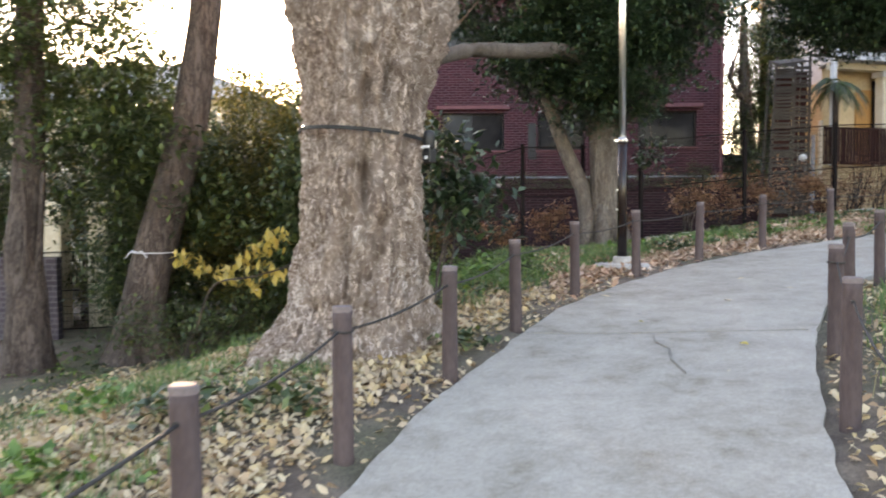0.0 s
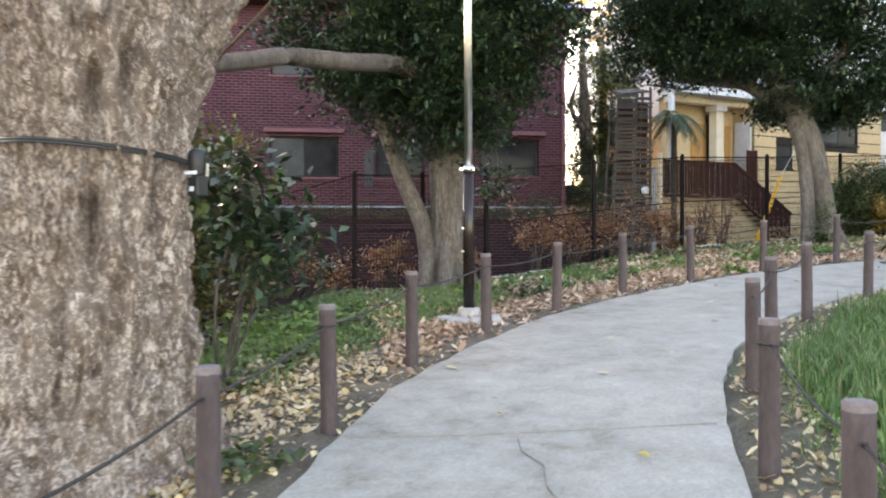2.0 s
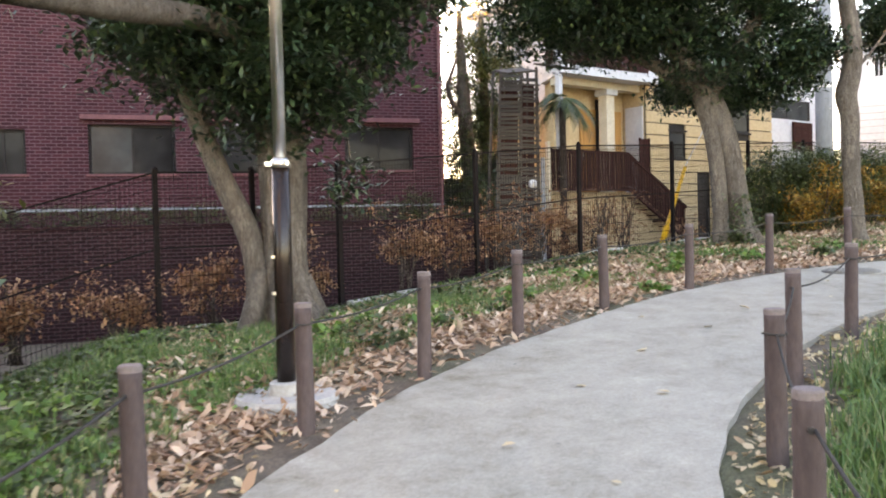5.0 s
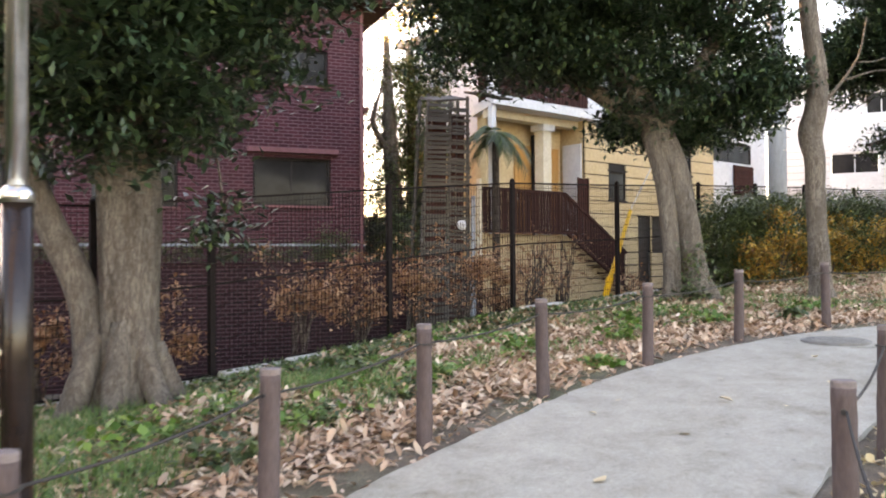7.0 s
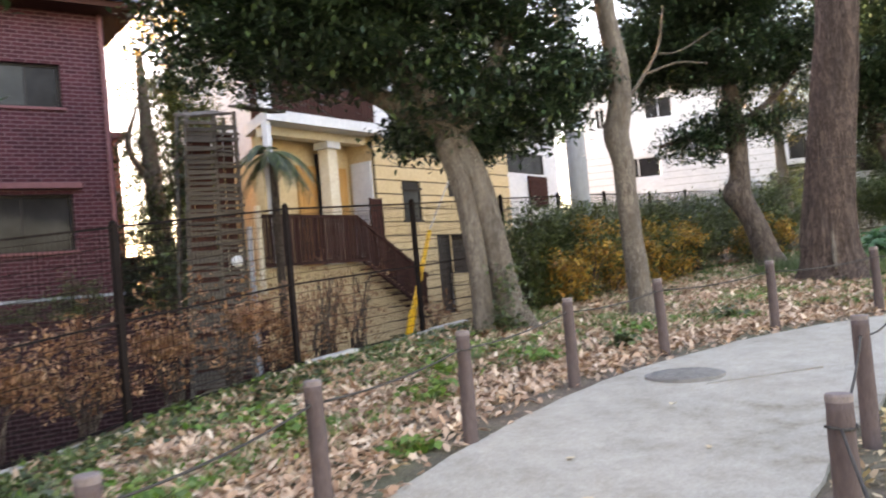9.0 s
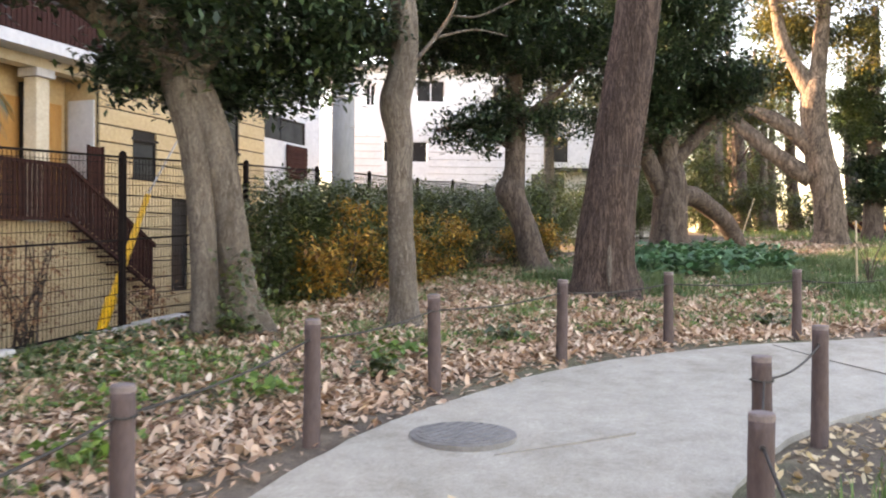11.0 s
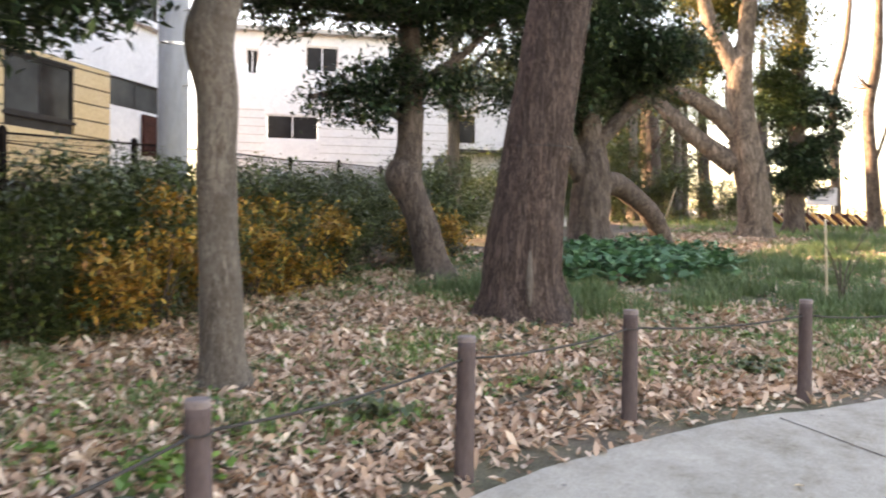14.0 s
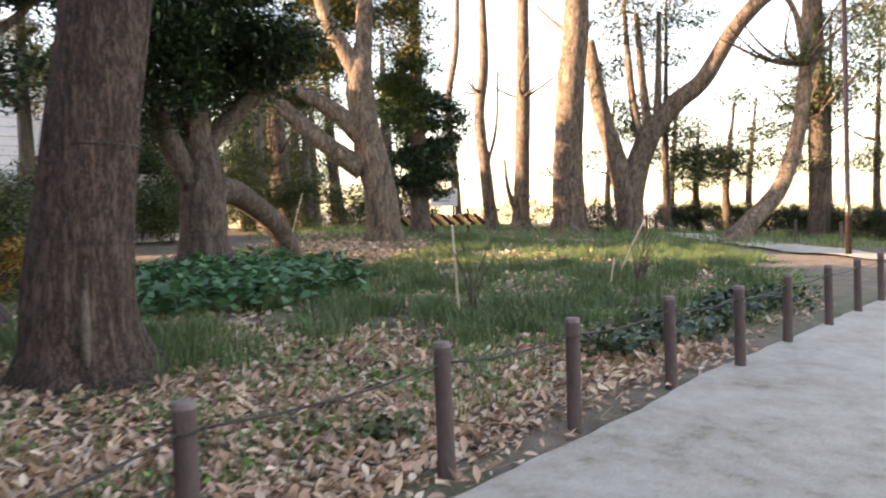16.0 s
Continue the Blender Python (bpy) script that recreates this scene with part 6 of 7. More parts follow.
shrub("shrub", (8.6, 27.6), [(0, 0, 0.9, 0.6, 0.9, 0.9), (0.3, 1.2, 1.5, 0.7, 0.8, 1.0), (0.6, 2.6, 2.2, 0.9, 0.9, 1.4), (0.2, 3.8, 3.0, 0.9, 0.9, 1.5)], LEAF_SHRUB, 420, 20, 0.1, 95, "dark bush in the passage", 5, 0.11, 1.0)

# dark boards added across the passage end, standing in for a netted hedge
bf = empty("gap_boards", (5.0, 31.0, -0.7))
for k in range(38):
    box("board", (k * 0.16, 0, 0), (k * 0.16 + 0.152, 0.02, 3.75 + 0.03 * (k % 3)), WOOD_DARK, bf)
tagged(bf, "dark boards in place of the netted hedge across the passage", "fence")
# dark planting and a brick wing that close the passage
for i, (x, y, s, h) in enumerate([(7.4, 29.2, 0.8, 3.4), (8.4, 29.6, 0.8, 3.5), (9.3, 29.8, 0.8, 3.7), (10.2, 30.4, 0.8, 4.2)]):
    shrub("shrub", (x, y), loose_blobs(800 + i, (0, 0, h * 0.48), (s * 0.8, 0.6, h * 0.46), 10, 0.55), LEAF_DARK, 330, 22, 0.1, 810 + i, "dark evergreen bush closing the passage", 5, 0.13, 0.0)
pt = tree("tree", (10.1, 31.6), [(0, 0, 0, 0.26), (0, 0, 4, 0.2), (-0.1, 0, 9, 0.08)], BARK_DARK, sides=12, per=5, label="dark evergreen tree behind the trellis tower")
crown("crown", pt, LEAF_SHRUB, loose_blobs(820, (0.05, 0, 5.6), (0.95, 0.9, 3.6), 26, 0.5), 900, 22, (0.15, 0.15, 0.12), 0.11, 821)
bw = empty("brick_house", (7.2, 35.0, -0.7))
# sunlight on this wall is put into its lighter brick colour
box("wall", (-3.0, 0, 0), (2.15, 3.0, 7.4), BRICK_FAR, bw, "red brick coloured lighter for sunlight")
box("roof", (-3.2, -0.25, 7.405), (2.35, 3.2, 7.6), WINE_TRIM, bw, "thin wine-coloured roof edge", 0.02)
box("window", (1.3, -0.03, 4.6), (1.9, -0.004, 5.7), FRAME_DARK, bw)
tagged(bw, "pinkish red brick house behind the passage", "house")

# rust-coloured shrubs along the fence
for i, (x, y, s, h) in enumerate([(-1.6, 15.95, 0.6, 0.55), (-0.6, 16.2, 0.55, 0.6), (0.5, 16.6, 0.6, 0.6), (1.6, 16.95, 0.6, 0.7), (2.6, 17.3, 0.4, 0.9), (4.3, 18.15, 0.62, 0.85), (5.2, 18.6, 0.6, 0.85), (6.1, 19.0, 0.45, 0.9), (6.9, 19.35, 0.6, 0.95), (7.7, 19.75, 0.55, 0.85)]):
    shrub("shrub", (x, y), loose_blobs(900 + i, (0, 0, h * 0.62), (s * 0.9, s * 0.4, h * 0.5), 7, 0.17) + [((k - 1.5) * s * 0.42, 0, h * (0.9 + 0.16 * ((i + k) % 3)), 0.07, 0.07, 0.22) for k in range(4)], LEAF_RUST, 70, 17, 0.085, 140 + i, "low shrub with rust-brown autumn leaves by the fence", 10, 0.085, plane_z(x, y) - (0.3 if x < 3 else 0.12))
for i, (x, y, s, h) in enumerate([(8.4, 20.2, 0.55, 1.2), (9.1, 20.45, 0.55, 1.2), (8.8, 20.8, 0.6, 1.1)]):
    shrub("shrub", (x, y), [(0, 0, h * 0.5, s, s * 0.6, h * 0.45), (s * 0.3, 0, h * 0.85, s * 0.5, s * 0.4, h * 0.3)], LEAF_RUST, 60, 14, 0.065, 155 + i, "thin dry shrub with pale russet leaves", 14, 0.1, plane_z(x, y) - 0.15)
shrub("shrub", (10.9, 21.3), [(0, 0, 0.4, 0.5, 0.4, 0.35)], LEAF_RUST, 30, 12, 0.08, 158, "dark red shrub at the stair foot", 6, 0.1, 0.9)

# amber and green hedge
for i, (x, y, s, h, m) in enumerate([(12.35, 20.75, 0.55, 1.35, LEAF_SHRUB), (13.0, 20.45, 0.55, 1.3, LEAF_AMBER), (13.7, 20.55, 0.6, 1.4, LEAF_AMBER), (14.5, 20.85, 0.65, 1.35, LEAF_AMBER), (15.4, 21.2, 0.65, 1.3, LEAF_AMBER), (16.3, 21.5, 0.65, 1.3, LEAF_AMBER), (17.3, 21.85, 0.7, 1.35, LEAF_AMBER), (18.3, 22.15, 0.7, 1.35, LEAF_SHRUB), (20.3, 22.2, 0.75, 1.35, LEAF_AMBER), (21.5, 22.6, 0.8, 1.3, LEAF_AMBER), (23.0, 23.2, 0.9, 1.3, LEAF_SHRUB)]):
    hs = shrub("hedge_shrub", (x, y), loose_blobs(i, (0, -0.1, h * 0.5), (s * 0.85, s * 0.55, h * 0.5), 12, 0.2), m, 105, 15, 0.09, 160 + i, "loose hedge shrub with small amber leaves" if m is LEAF_AMBER else "dark green hedge shrub", 9, 0.09)
    crown("inner_foliage", hs, LEAF_SHRUB, loose_blobs(i + 40, (0, 0.15, h * 0.42), (s * 0.8, s * 0.4, h * 0.45), 9, 0.32), 210, 18, (0.09, 0.09, 0.07), 0.065, 700 + i, "dark green inner leaves")
for i, (x, y, h) in enumerate([(22.6, 23.9, 2.0), (24.0, 24.4, 2.3), (25.4, 24.9, 2.6), (26.9, 25.5, 2.6), (28.4, 26.1, 2.8), (30.0, 26.8, 3.0), (31.6, 27.2, 3.2), (33.4, 27.6, 3.4)]):
    shrub("shrub", (x, y), loose_blobs(600 + i, (0, 0, h * 0.5), (0.9, 0.8, h * 0.48), 9, 0.6), LEAF_SHRUB, 170, 18, 0.1, 610 + i, "tall dark bush along the boundary", 5, 0.14)
for i, (x, y) in enumerate([(12.7, 21.0), (13.6, 21.25), (14.3, 21.5), (15.6, 22.0), (16.6, 22.4), (17.6, 22.8), (18.8, 23.2), (20.0, 23.5), (21.4, 24.1), (23, 24.7), (25, 25.2), (27, 26)]):
    shrub("hedge_shrub", (x, y), [(0, 0, 0.75, 0.75, 0.5, 0.72), (0.2, -0.1, 1.42, 0.65, 0.5, 0.36)], LEAF_SHRUB, 330, 20, 0.075, 180 + i, "dark green hedge shrub along the fence", 8, 0.09)

for i, (x, y, h) in enumerate([(34.6, 27.5, 3.3), (35.6, 27.0, 3.0), (36.4, 27.9, 3.6), (37.9, 28.0, 3.4), (39.5, 28.2, 3.2)]):
    shrub("shrub", (x, y), loose_blobs(640 + i, (0, 0, h * 0.45), (0.8, 0.7, h * 0.45), 12, 0.7), LEAF_SHRUB, 330, 20, 0.11, 650 + i, "tall dark bush along the boundary", 5, 0.16)
# tall evergreens beyond the boundary, added to block low sun and screen the houses
for i, (x, y, h) in enumerate([(36.4, 32.2, 7.0), (38.8, 32.8, 7.8), (41.2, 33.0, 7.2), (43.6, 33.4, 8.0)]):
    sv = tree("tree", (x, y), [(0, 0, 0, 0.3), (0.1, 0.1, 2, 0.24), (0, 0, h * 0.8, 0.08)], BARK_DARK, sides=12, per=4, label="tall dark evergreen blocking low sun and screening the houses")
    crown("crown", sv, LEAF_SHRUB, loose_blobs(850 + i, (0, 0, h * 0.56), (1.3, 1.1, h * 0.42), 22, 0.7), 420, 22, (0.2, 0.2, 0.15), 0.16, 860 + i)

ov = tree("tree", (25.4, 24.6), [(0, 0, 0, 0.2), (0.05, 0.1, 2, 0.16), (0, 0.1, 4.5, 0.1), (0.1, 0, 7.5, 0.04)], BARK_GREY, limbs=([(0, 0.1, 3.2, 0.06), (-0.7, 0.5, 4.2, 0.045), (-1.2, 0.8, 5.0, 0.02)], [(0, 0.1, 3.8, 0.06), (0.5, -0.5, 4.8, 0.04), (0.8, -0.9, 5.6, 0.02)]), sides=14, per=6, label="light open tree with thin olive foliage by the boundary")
crown("crown", ov, LEAF_OLIVE, loose_blobs(333, (0, 0.1, 4.9), (1.3, 1.2, 1.7), 22, 0.36), 330, 20, (0.13, 0.13, 0.1), 0.09, 334, "small olive leaves")

for i, (x, y, h) in enumerate([(43.2, 27.2, 3.4), (44.6, 26.2, 2.6), (46, 25.5, 3.0), (47.2, 24.9, 2.4), (48.5, 24.2, 2.8), (50, 23.5, 2.2), (51.6, 22.8, 2.6)]):
    shrub("shrub", (x, y), loose_blobs(960 + i, (0, 0, h * 0.45), (0.9, 0.8, h * 0.45), 10, 0.6), LEAF_SHRUB, 170, 18, 0.14, 970 + i, "shaded bush under the far wood", 6, 0.18)

# ---- things on the far side of the clearing ----
bar_ = empty("barrier", (41.5, 19.9, ground_z(41.5, 19.9) + 0.1), -48)
for k in range(15):
    b = box("log", (0, -0.05, 0), (0.62, 0.05, 0.10), WOOD_DOOR if k % 2 else WOOD_DARK, bar_)
    b.matrix_basis = pose(k * 0.25 - 1.2, 0, 0.55, 0, 38, 0)
for k in range(3):
    box("post", (k * 1.6 - 1.2, -0.03, -0.25), (k * 1.6 - 1.14, 0.03, 0.85), WOOD_DARK, bar_)
tagged(bar_, "low orange and dark striped barrier", "barrier")
sg = empty("sign", (46.9, 20.0, ground_z(46.9, 20.0)), -75)
box("panel", (-0.6, -0.02, 1.0), (0.6, 0.02, 1.75), WHITE, sg, "white panel")
for k, w in enumerate((0.8, 0.5, 0.7)):
    box("line", (-0.45, -0.03, 1.55 - k * 0.18), (-0.45 + w, -0.022, 1.61 - k * 0.18), POLE_CONC, sg)
for a in (-0.5, 0.45):
    box("leg", (a, -0.02, -0.1), (a + 0.05, 0.02, 1.0), STEEL, sg)
tagged(sg, "white notice board with unreadable lines", "sign")
for i, (x, y, ex, ey, h) in enumerate([(20.9, 15.45, 0.25, 0.1, 1.25), (34.0, 22.5, 0.6, -0.3, 1.6), (24.5, 13.5, -0.05, -0.1, 0.6), (27.0, 13.3, 0.5, -0.6, 1.1)]):
    sk = tube("stake", [(0, 0, -0.1, 0.017), (ex * 0.5, ey * 0.5, h * 0.5, 0.016), (ex, ey, h, 0.014)], BAMBOO, None, 8, 3)
    sk.matrix_basis = pose(x, y, ground_z(x, y))
    tagged(sk, "leaning bamboo stake for a sapling", "stake", "stakes")
for i, (x, y) in enumerate([(21.05, 15.3), (26.6, 12.8), (25.2, 13.0)]):
    sp = empty("sapling", (x, y, ground_z(x, y)))
    r = random.Random(i)
    for k in range(7):
        a = r.uniform(0, 6.28)
        h = r.uniform(0.7, 1.5)
        v, f = tube_data(spline([(0, 0, -0.05, 0.012), (math.cos(a) * 0.1, math.sin(a) * 0.1, h * 0.5, 0.008), (math.cos(a) * h * 0.4, math.sin(a) * h * 0.4, h, 0.003)], 4), 5)
        from_lists("twig", v, f, BARK_DARK, sp)
    tagged(sp, "bare twiggy sapling in the grass", "sapling")
# far side path and clipped hedge
def strip(pts, width, mat, lift):
    v, f = [], []
    d = dense(pts, 8)
    for i, (x, y) in enumerate(d):
        x1, y1 = d[max(i - 1, 0)]
        x2, y2 = d[min(i + 1, len(d) - 1)]
        t = Vector((x2 - x1, y2 - y1)).normalized()
        for s in (-1, 1):
            px, py = x - t.y * s * width / 2, y + t.x * s * width / 2
            v.append((px, py, ground_z(px, py) + lift))
        if i:
            a = 2 * i
            f.append((a - 2, a - 1, a + 1, a))
    return v, f


v, f = strip([(33.5, 4.6), (37, 7.0), (41, 8.6), (46, 9.8), (54, 11), (62, 11.5)], 2.4, PATH_MAT, 0.06)
p2 = from_lists("pavement", v, f, PATH_MAT)
tagged(p2, "pale branch path curving away to the far side", "footpath", kind="structure")
for i in range(9):
    x, y = 52.7 - 0.86 * i, 9.7 - i * 0.95
    shrub("hedge_shrub", (x, y), [(0, 0, 0.75, 0.85, 0.85, 0.7), (0.3, 0.3, 0.95, 0.6, 0.6, 0.5)], LEAF_DARK, 320, 18, 0.11, 210 + i, "clipped dark hedge at the far side of the clearing", 4, 0.13)
shrub("shrub", (44.5, 13.4), [(0, 0, 0.75, 0.6, 0.75, 0.75)], LEAF_DARK, 170, 16, 0.1, 208, "rounded dark bush at the foot of the far trunks", 5, 0.12)
for i, (x, y) in enumerate([(47.5, 10.9), (49, 11.2), (44.8, 7.3), (46.6, 7.9), (48.5, 8.3), (42.5, 6.4), (40.5, 5.4), (38.6, 4.4)]):
    make_bollard((x, y, ground_z(x, y)))
for i in range(16):
    x, y = 58 + (i % 4) * 2.5, -8 + i * 2.6
    h = 1.0 + (i * 37 % 7) / 7
    shrub("bush", (x, y), [(0, 0, h * 0.6, 1.4, 1.6, h * 0.6)], LEAF_SHRUB, 90, 12, 0.2, 230 + i, "distant bush at the edge of the park", 3, 0.2)
# bush row and wood placed to keep low sun off the clearing's trunks
fwr = random.Random(17)
for i in range(15):
    x, y = 37.5 + i * 1.9, 28.5 + 0.25 * i + fwr.uniform(-0.8, 0.8)
    h = fwr.uniform(4.6, 6.0)
    shrub("bush", (x, y), loose_blobs(900 + i, (0, 0, h * 0.5), (1.1, 1.0, h * 0.48), 12, 0.85), LEAF_SHRUB, 260, 16, 0.17, 910 + i, "tall shaded bush of the evergreen screen", 4, 0.2)
for i in range(16):
    x, y = 44 + fwr.uniform(0, 18), 27 + fwr.uniform(0, 9)
    h = fwr.uniform(6, 10)
    far_tree(x, y, [(0, 0, 0, 0.3), (0.1, 0.1, 2, 0.24), (0.2, 0.2, h, 0.1)], BARK_GREY, twigs(fwr, (0.1, 0.1, 2.6), 2, 1.8, 0.06), [(LEAF_SHRUB, [(0.2, 0.2, h * 0.7, 2.0, 2.0, 1.6), (0.4, -0.2, h * 0.4, 1.2, 1.2, 0.7)], 110)], "shaded tree of the far wood", 400 + 3 * i)
for i, (x, y, h) in enumerate([(56, 12.5, 7), (58, 9, 8), (55, 5.5, 7), (57, 2, 8.5), (60, 15, 6), (53, -1.5, 8), (50, 7.4, 6)]):
    far_tree(x, y, [(0, 0, 0, 0.22), (0.1, 0.2, 2, 0.17), (0.3, -0.3, h, 0.06)], BARK_DARK, twigs(fwr, (0.1, 0.1, 3), 5, 2.4, 0.06), [(LEAF_SHRUB, [(0.3, 0.4, h * 0.55, 1.0, 1.5, 0.5), (0.2, -0.8, h * 0.75, 1.0, 1.4, 0.5), (0.2, 0, h, 1.0, 1.3, 0.5)], 80)], "far tree with tufted foliage", 470 + 3 * i)
for i, (x, y, h, blobs) in enumerate([(48.2, 3.6, 9, [(-0.2, -0.4, 6.2, 1.0, 1.3, 0.6), (0, 0.9, 4.4, 0.9, 1.1, 0.5), (0.2, -1.2, 3.2, 0.9, 1.1, 0.5), (0, 0.4, 7.6, 1.0, 1.4, 0.6)]), (51.6, 8.6, 5, [(0, 0.4, 2.6, 0.9, 1.2, 0.7), (0.2, -0.7, 3.6, 0.8, 1.1, 0.5), (0.2, 0.2, 4.8, 0.8, 1.0, 0.5)]), (46.9, 10.4, 10, [(0, 0, 7.4, 0.9, 1.3, 0.5), (0.2, 0.9, 8.4, 0.9, 1.2, 0.5), (0, -1.0, 9.0, 1.0, 1.3, 0.5)]), (46.0, 2.4, 8, [(0, 0.2, 3.4, 0.9, 1.1, 0.6), (0.1, -0.6, 5.2, 0.9, 1.2, 0.6), (0, 0.6, 6.6, 0.9, 1.1, 0.5)])]):
    far_tree(x, y, [(0, 0, 0, 0.2), (0.1, 0.1, 2, 0.16), (0.05, -0.1, h, 0.05)], BARK_DARK, twigs(fwr, (0.1, 0.1, h * 0.5), 5, 2.0, 0.05), [(LEAF_SHRUB, blobs, 130)], "far pine with layered tufts of foliage", 540 + 3 * i)
plain_house(84, 40, 14, 8, 4.2, -82, WHITE, "distant pale house beyond the park", 1, 5)
plain_house(92, 18, 16, 8, 3.6, -90, WHITE, "distant pale house beyond the park", 1, 5)

# small yard things behind the side fence
bn = empty("marker_stake", (-6.49, 12.8, -0.62))
v, f = tube_data([(0.06, 0, -0.3, 0.025), (0.0, 0, 0.72, 0.025)], 8)
from_lists("stake", v, f, WHITE, bn)
tag = [(-0.13, 0.86), (-0.04, 1.02), (0.06, 1.0), (0.1, 0.86), (0.05, 0.72), (-0.08, 0.7)]
from_lists("tag", [(x, y, z) for y in (-0.035, -0.026) for x, z in tag], [(0, 1, 2, 3, 4, 5), (11, 10, 9, 8, 7, 6)] + [(k, k + 6, (k + 1) % 6 + 6, (k + 1) % 6) for k in range(6)], ORANGE, bn, "orange tag")
tagged(bn, "white stake with an orange tag", "marker")
for i, x in enumerate((-6.9, -6.2)):
    pz = box("gate_pillar", (-0.18, -0.18, 0), (0.18, 0.18, 2.1), CREAM, None, "", 0.02)
    pz.matrix_basis = pose(x, 14.2 + i * 0.2, -0.75)
    tagged(pz, "cream rendered gate pillar", "pillar")
yw = box("wall_yard", (-8, 0, 0), (1.0, 0.15, 1.25), GREY_BRICK, None)
yw.matrix_basis = pose(-7.2, 12.9, -0.75)
tagged(yw, "grey brick yard wall", "wall", kind="structure")

# manhole
mh = empty("manhole", (9.55, 15.0, plane_z(9.55, 15.0) + 0.03))
v, f = tube_data([(0, 0, -0.05, 0.35), (0, 0, 0.0, 0.35), (0, 0, 0.004, 0.34)], 36)
from_lists("rim", v, f, IRON, mh)
v, f = tube_data([(0, 0, -0.05, 0.315), (0, 0, 0.009, 0.315), (0, 0, 0.012, 0.305)], 36)
from_lists("cover", v, f, IRON, mh)
for k in range(-4, 5):
    w = math.sqrt(max(0, 0.285**2 - (k * 0.065) ** 2))
    box("rib", (-w, k * 0.065 - 0.015, 0.012), (w, k * 0.065 + 0.015, 0.018), IRON, mh)
tagged(mh, "round dark cast-iron manhole cover in the path", "manhole cover")
JOINT = plain("joint_dirt", (0.20, 0.185, 0.16), (0.28, 0.26, 0.23), 20.0, 0.95, 0.2)
path_line("joint", [(9.35, 14.6), (9.9, 14.38), (10.4, 14.2)], 0.0025, JOINT, "dark patch seam beside the manhole")
path_line("joint", [(0.62, 7.75 + 0.0), (1.3, 7.62), (2.1, 7.55), (2.85, 7.5)], 0.002, JOINT, "dark joint across the path")
path_line("crack", [(1.62, 6.3), (1.6, 6.7), (1.66, 7.0), (1.6, 7.25), (1.63, 7.5)], 0.0009, JOINT, "thin crack in the path")
path_line("joint", [(14.5, 14.7), (14.05, 14.0), (13.7, 13.2), (13.3, 12.8)], 0.002, JOINT, "dark joint across the path")

# ---- litter, grass and herbs ----
def scatter(rng, n, x0, x1, y0, y1, keep):
    out = []
    while len(out) < n:
        x, y = rng.uniform(x0, x1), rng.uniform(y0, y1)
        if rng.random() < keep(x, y):
            out.append((x, y))
    return out


def off_path(x, y):
    return not (side_of(LEFT, x, y) < 0.03 and side_of(RIGHT, x, y) > -0.03)


def curled(name, rng, pts, size, mat, lift=0.006, wild=0.4, aspect=0.6):
    """Fallen leaves, curled and tilted, lying on the ground or the path."""
    base, tip, left, right, fold = [], [], [], [], []
    for x, y in pts:
        s = size * rng.uniform(0.45, 1.35)
        a = rng.uniform(0, 6.28)
        d = Vector((math.cos(a), math.sin(a), rng.gauss(0, wild))) * s * 0.5
        w = Vector((-math.sin(a), math.cos(a), rng.gauss(0, wild))) * s * aspect * 0.5
        up = s * rng.uniform(-0.06, 0.26)
        c = Vector((x, y, (ground_z(x, y) if off_path(x, y) else plane_z(x, y) + 0.02) + lift + abs(d.z) * 0.8 + abs(w.z) * 0.4))
        base.append(c - d + Vector((0, 0, up * rng.uniform(0, 0.8))))
        tip.append(c + d + Vector((0, 0, up * rng.uniform(0, 1.2))))
        left.append(w * rng.uniform(0.7, 1.2))
        right.append(w * -rng.uniform(0.7, 1.2))
        fold.append((0, 0, up * 0.8))
    return folded_leaves(name, *[np.array(q, float) for q in (base, tip, left, right, fold)], mat)


def patchy(x, y, s, o, cut):
    return step(cut - 0.12, cut + 0.12, noise.noise(Vector((x * s + o, y * s, o))))


lrng = random.Random(21)


def litter_keep(x, y):
    dl = side_of(LEFT, x, y)
    if dl < 0.0 or side_of(FENCE, x, y) > -0.25:
        return 0
    base = 0.5 + 0.5 * patchy(x, y, 0.55, 2, -0.1)
    near = 0.12 + 0.88 * step(0.15, 0.55, dl)
    return base * near * (1 - 0.55 * step(5, 9, dl)) * step(0.6, 2.6, y + 0.8 * noise.noise(Vector((x, y, 0)))) * step(-5.6, -4.0, x + 0.7 * noise.noise(Vector((x, y, 3))))


yellow_keep = lambda x, y: litter_keep(x, y) * (1 - step(8.0, 11.5, y))
brown_keep = lambda x, y: litter_keep(x, y) * step(8.5, 11.5, y)
ly = curled("leaf_litter", lrng, scatter(lrng, 44000, -5.5, 2.2, 1.0, 11.0, yellow_keep), 0.054, LITTER_YELLOW, aspect=0.66)
tagged(ly, "pale yellow fallen leaves strewn over the bank", "fallen leaves", kind="stuff")
lb = curled("leaf_litter", lrng, scatter(lrng, 90000, 1.0, 20.0, 9.0, 22.5, brown_keep), 0.088, LITTER_BROWN, aspect=0.42)
tagged(lb, "dry brown fallen leaves strewn under the trees", "fallen leaves", kind="stuff")
lf = curled("leaf_litter", lrng, scatter(lrng, 17000, 18.0, 40.0, 10, 24, lambda x, y: (0.35 + 0.65 * (1 if (27 < x < 37 and 18 < y < 22.5) else 0)) * (1 if side_of(LEFT, x, y) > 0.2 else 0)), 0.11, LITTER_BROWN, aspect=0.5)
tagged(lf, "brown leaves scattered over the far clearing", "fallen leaves", kind="stuff")
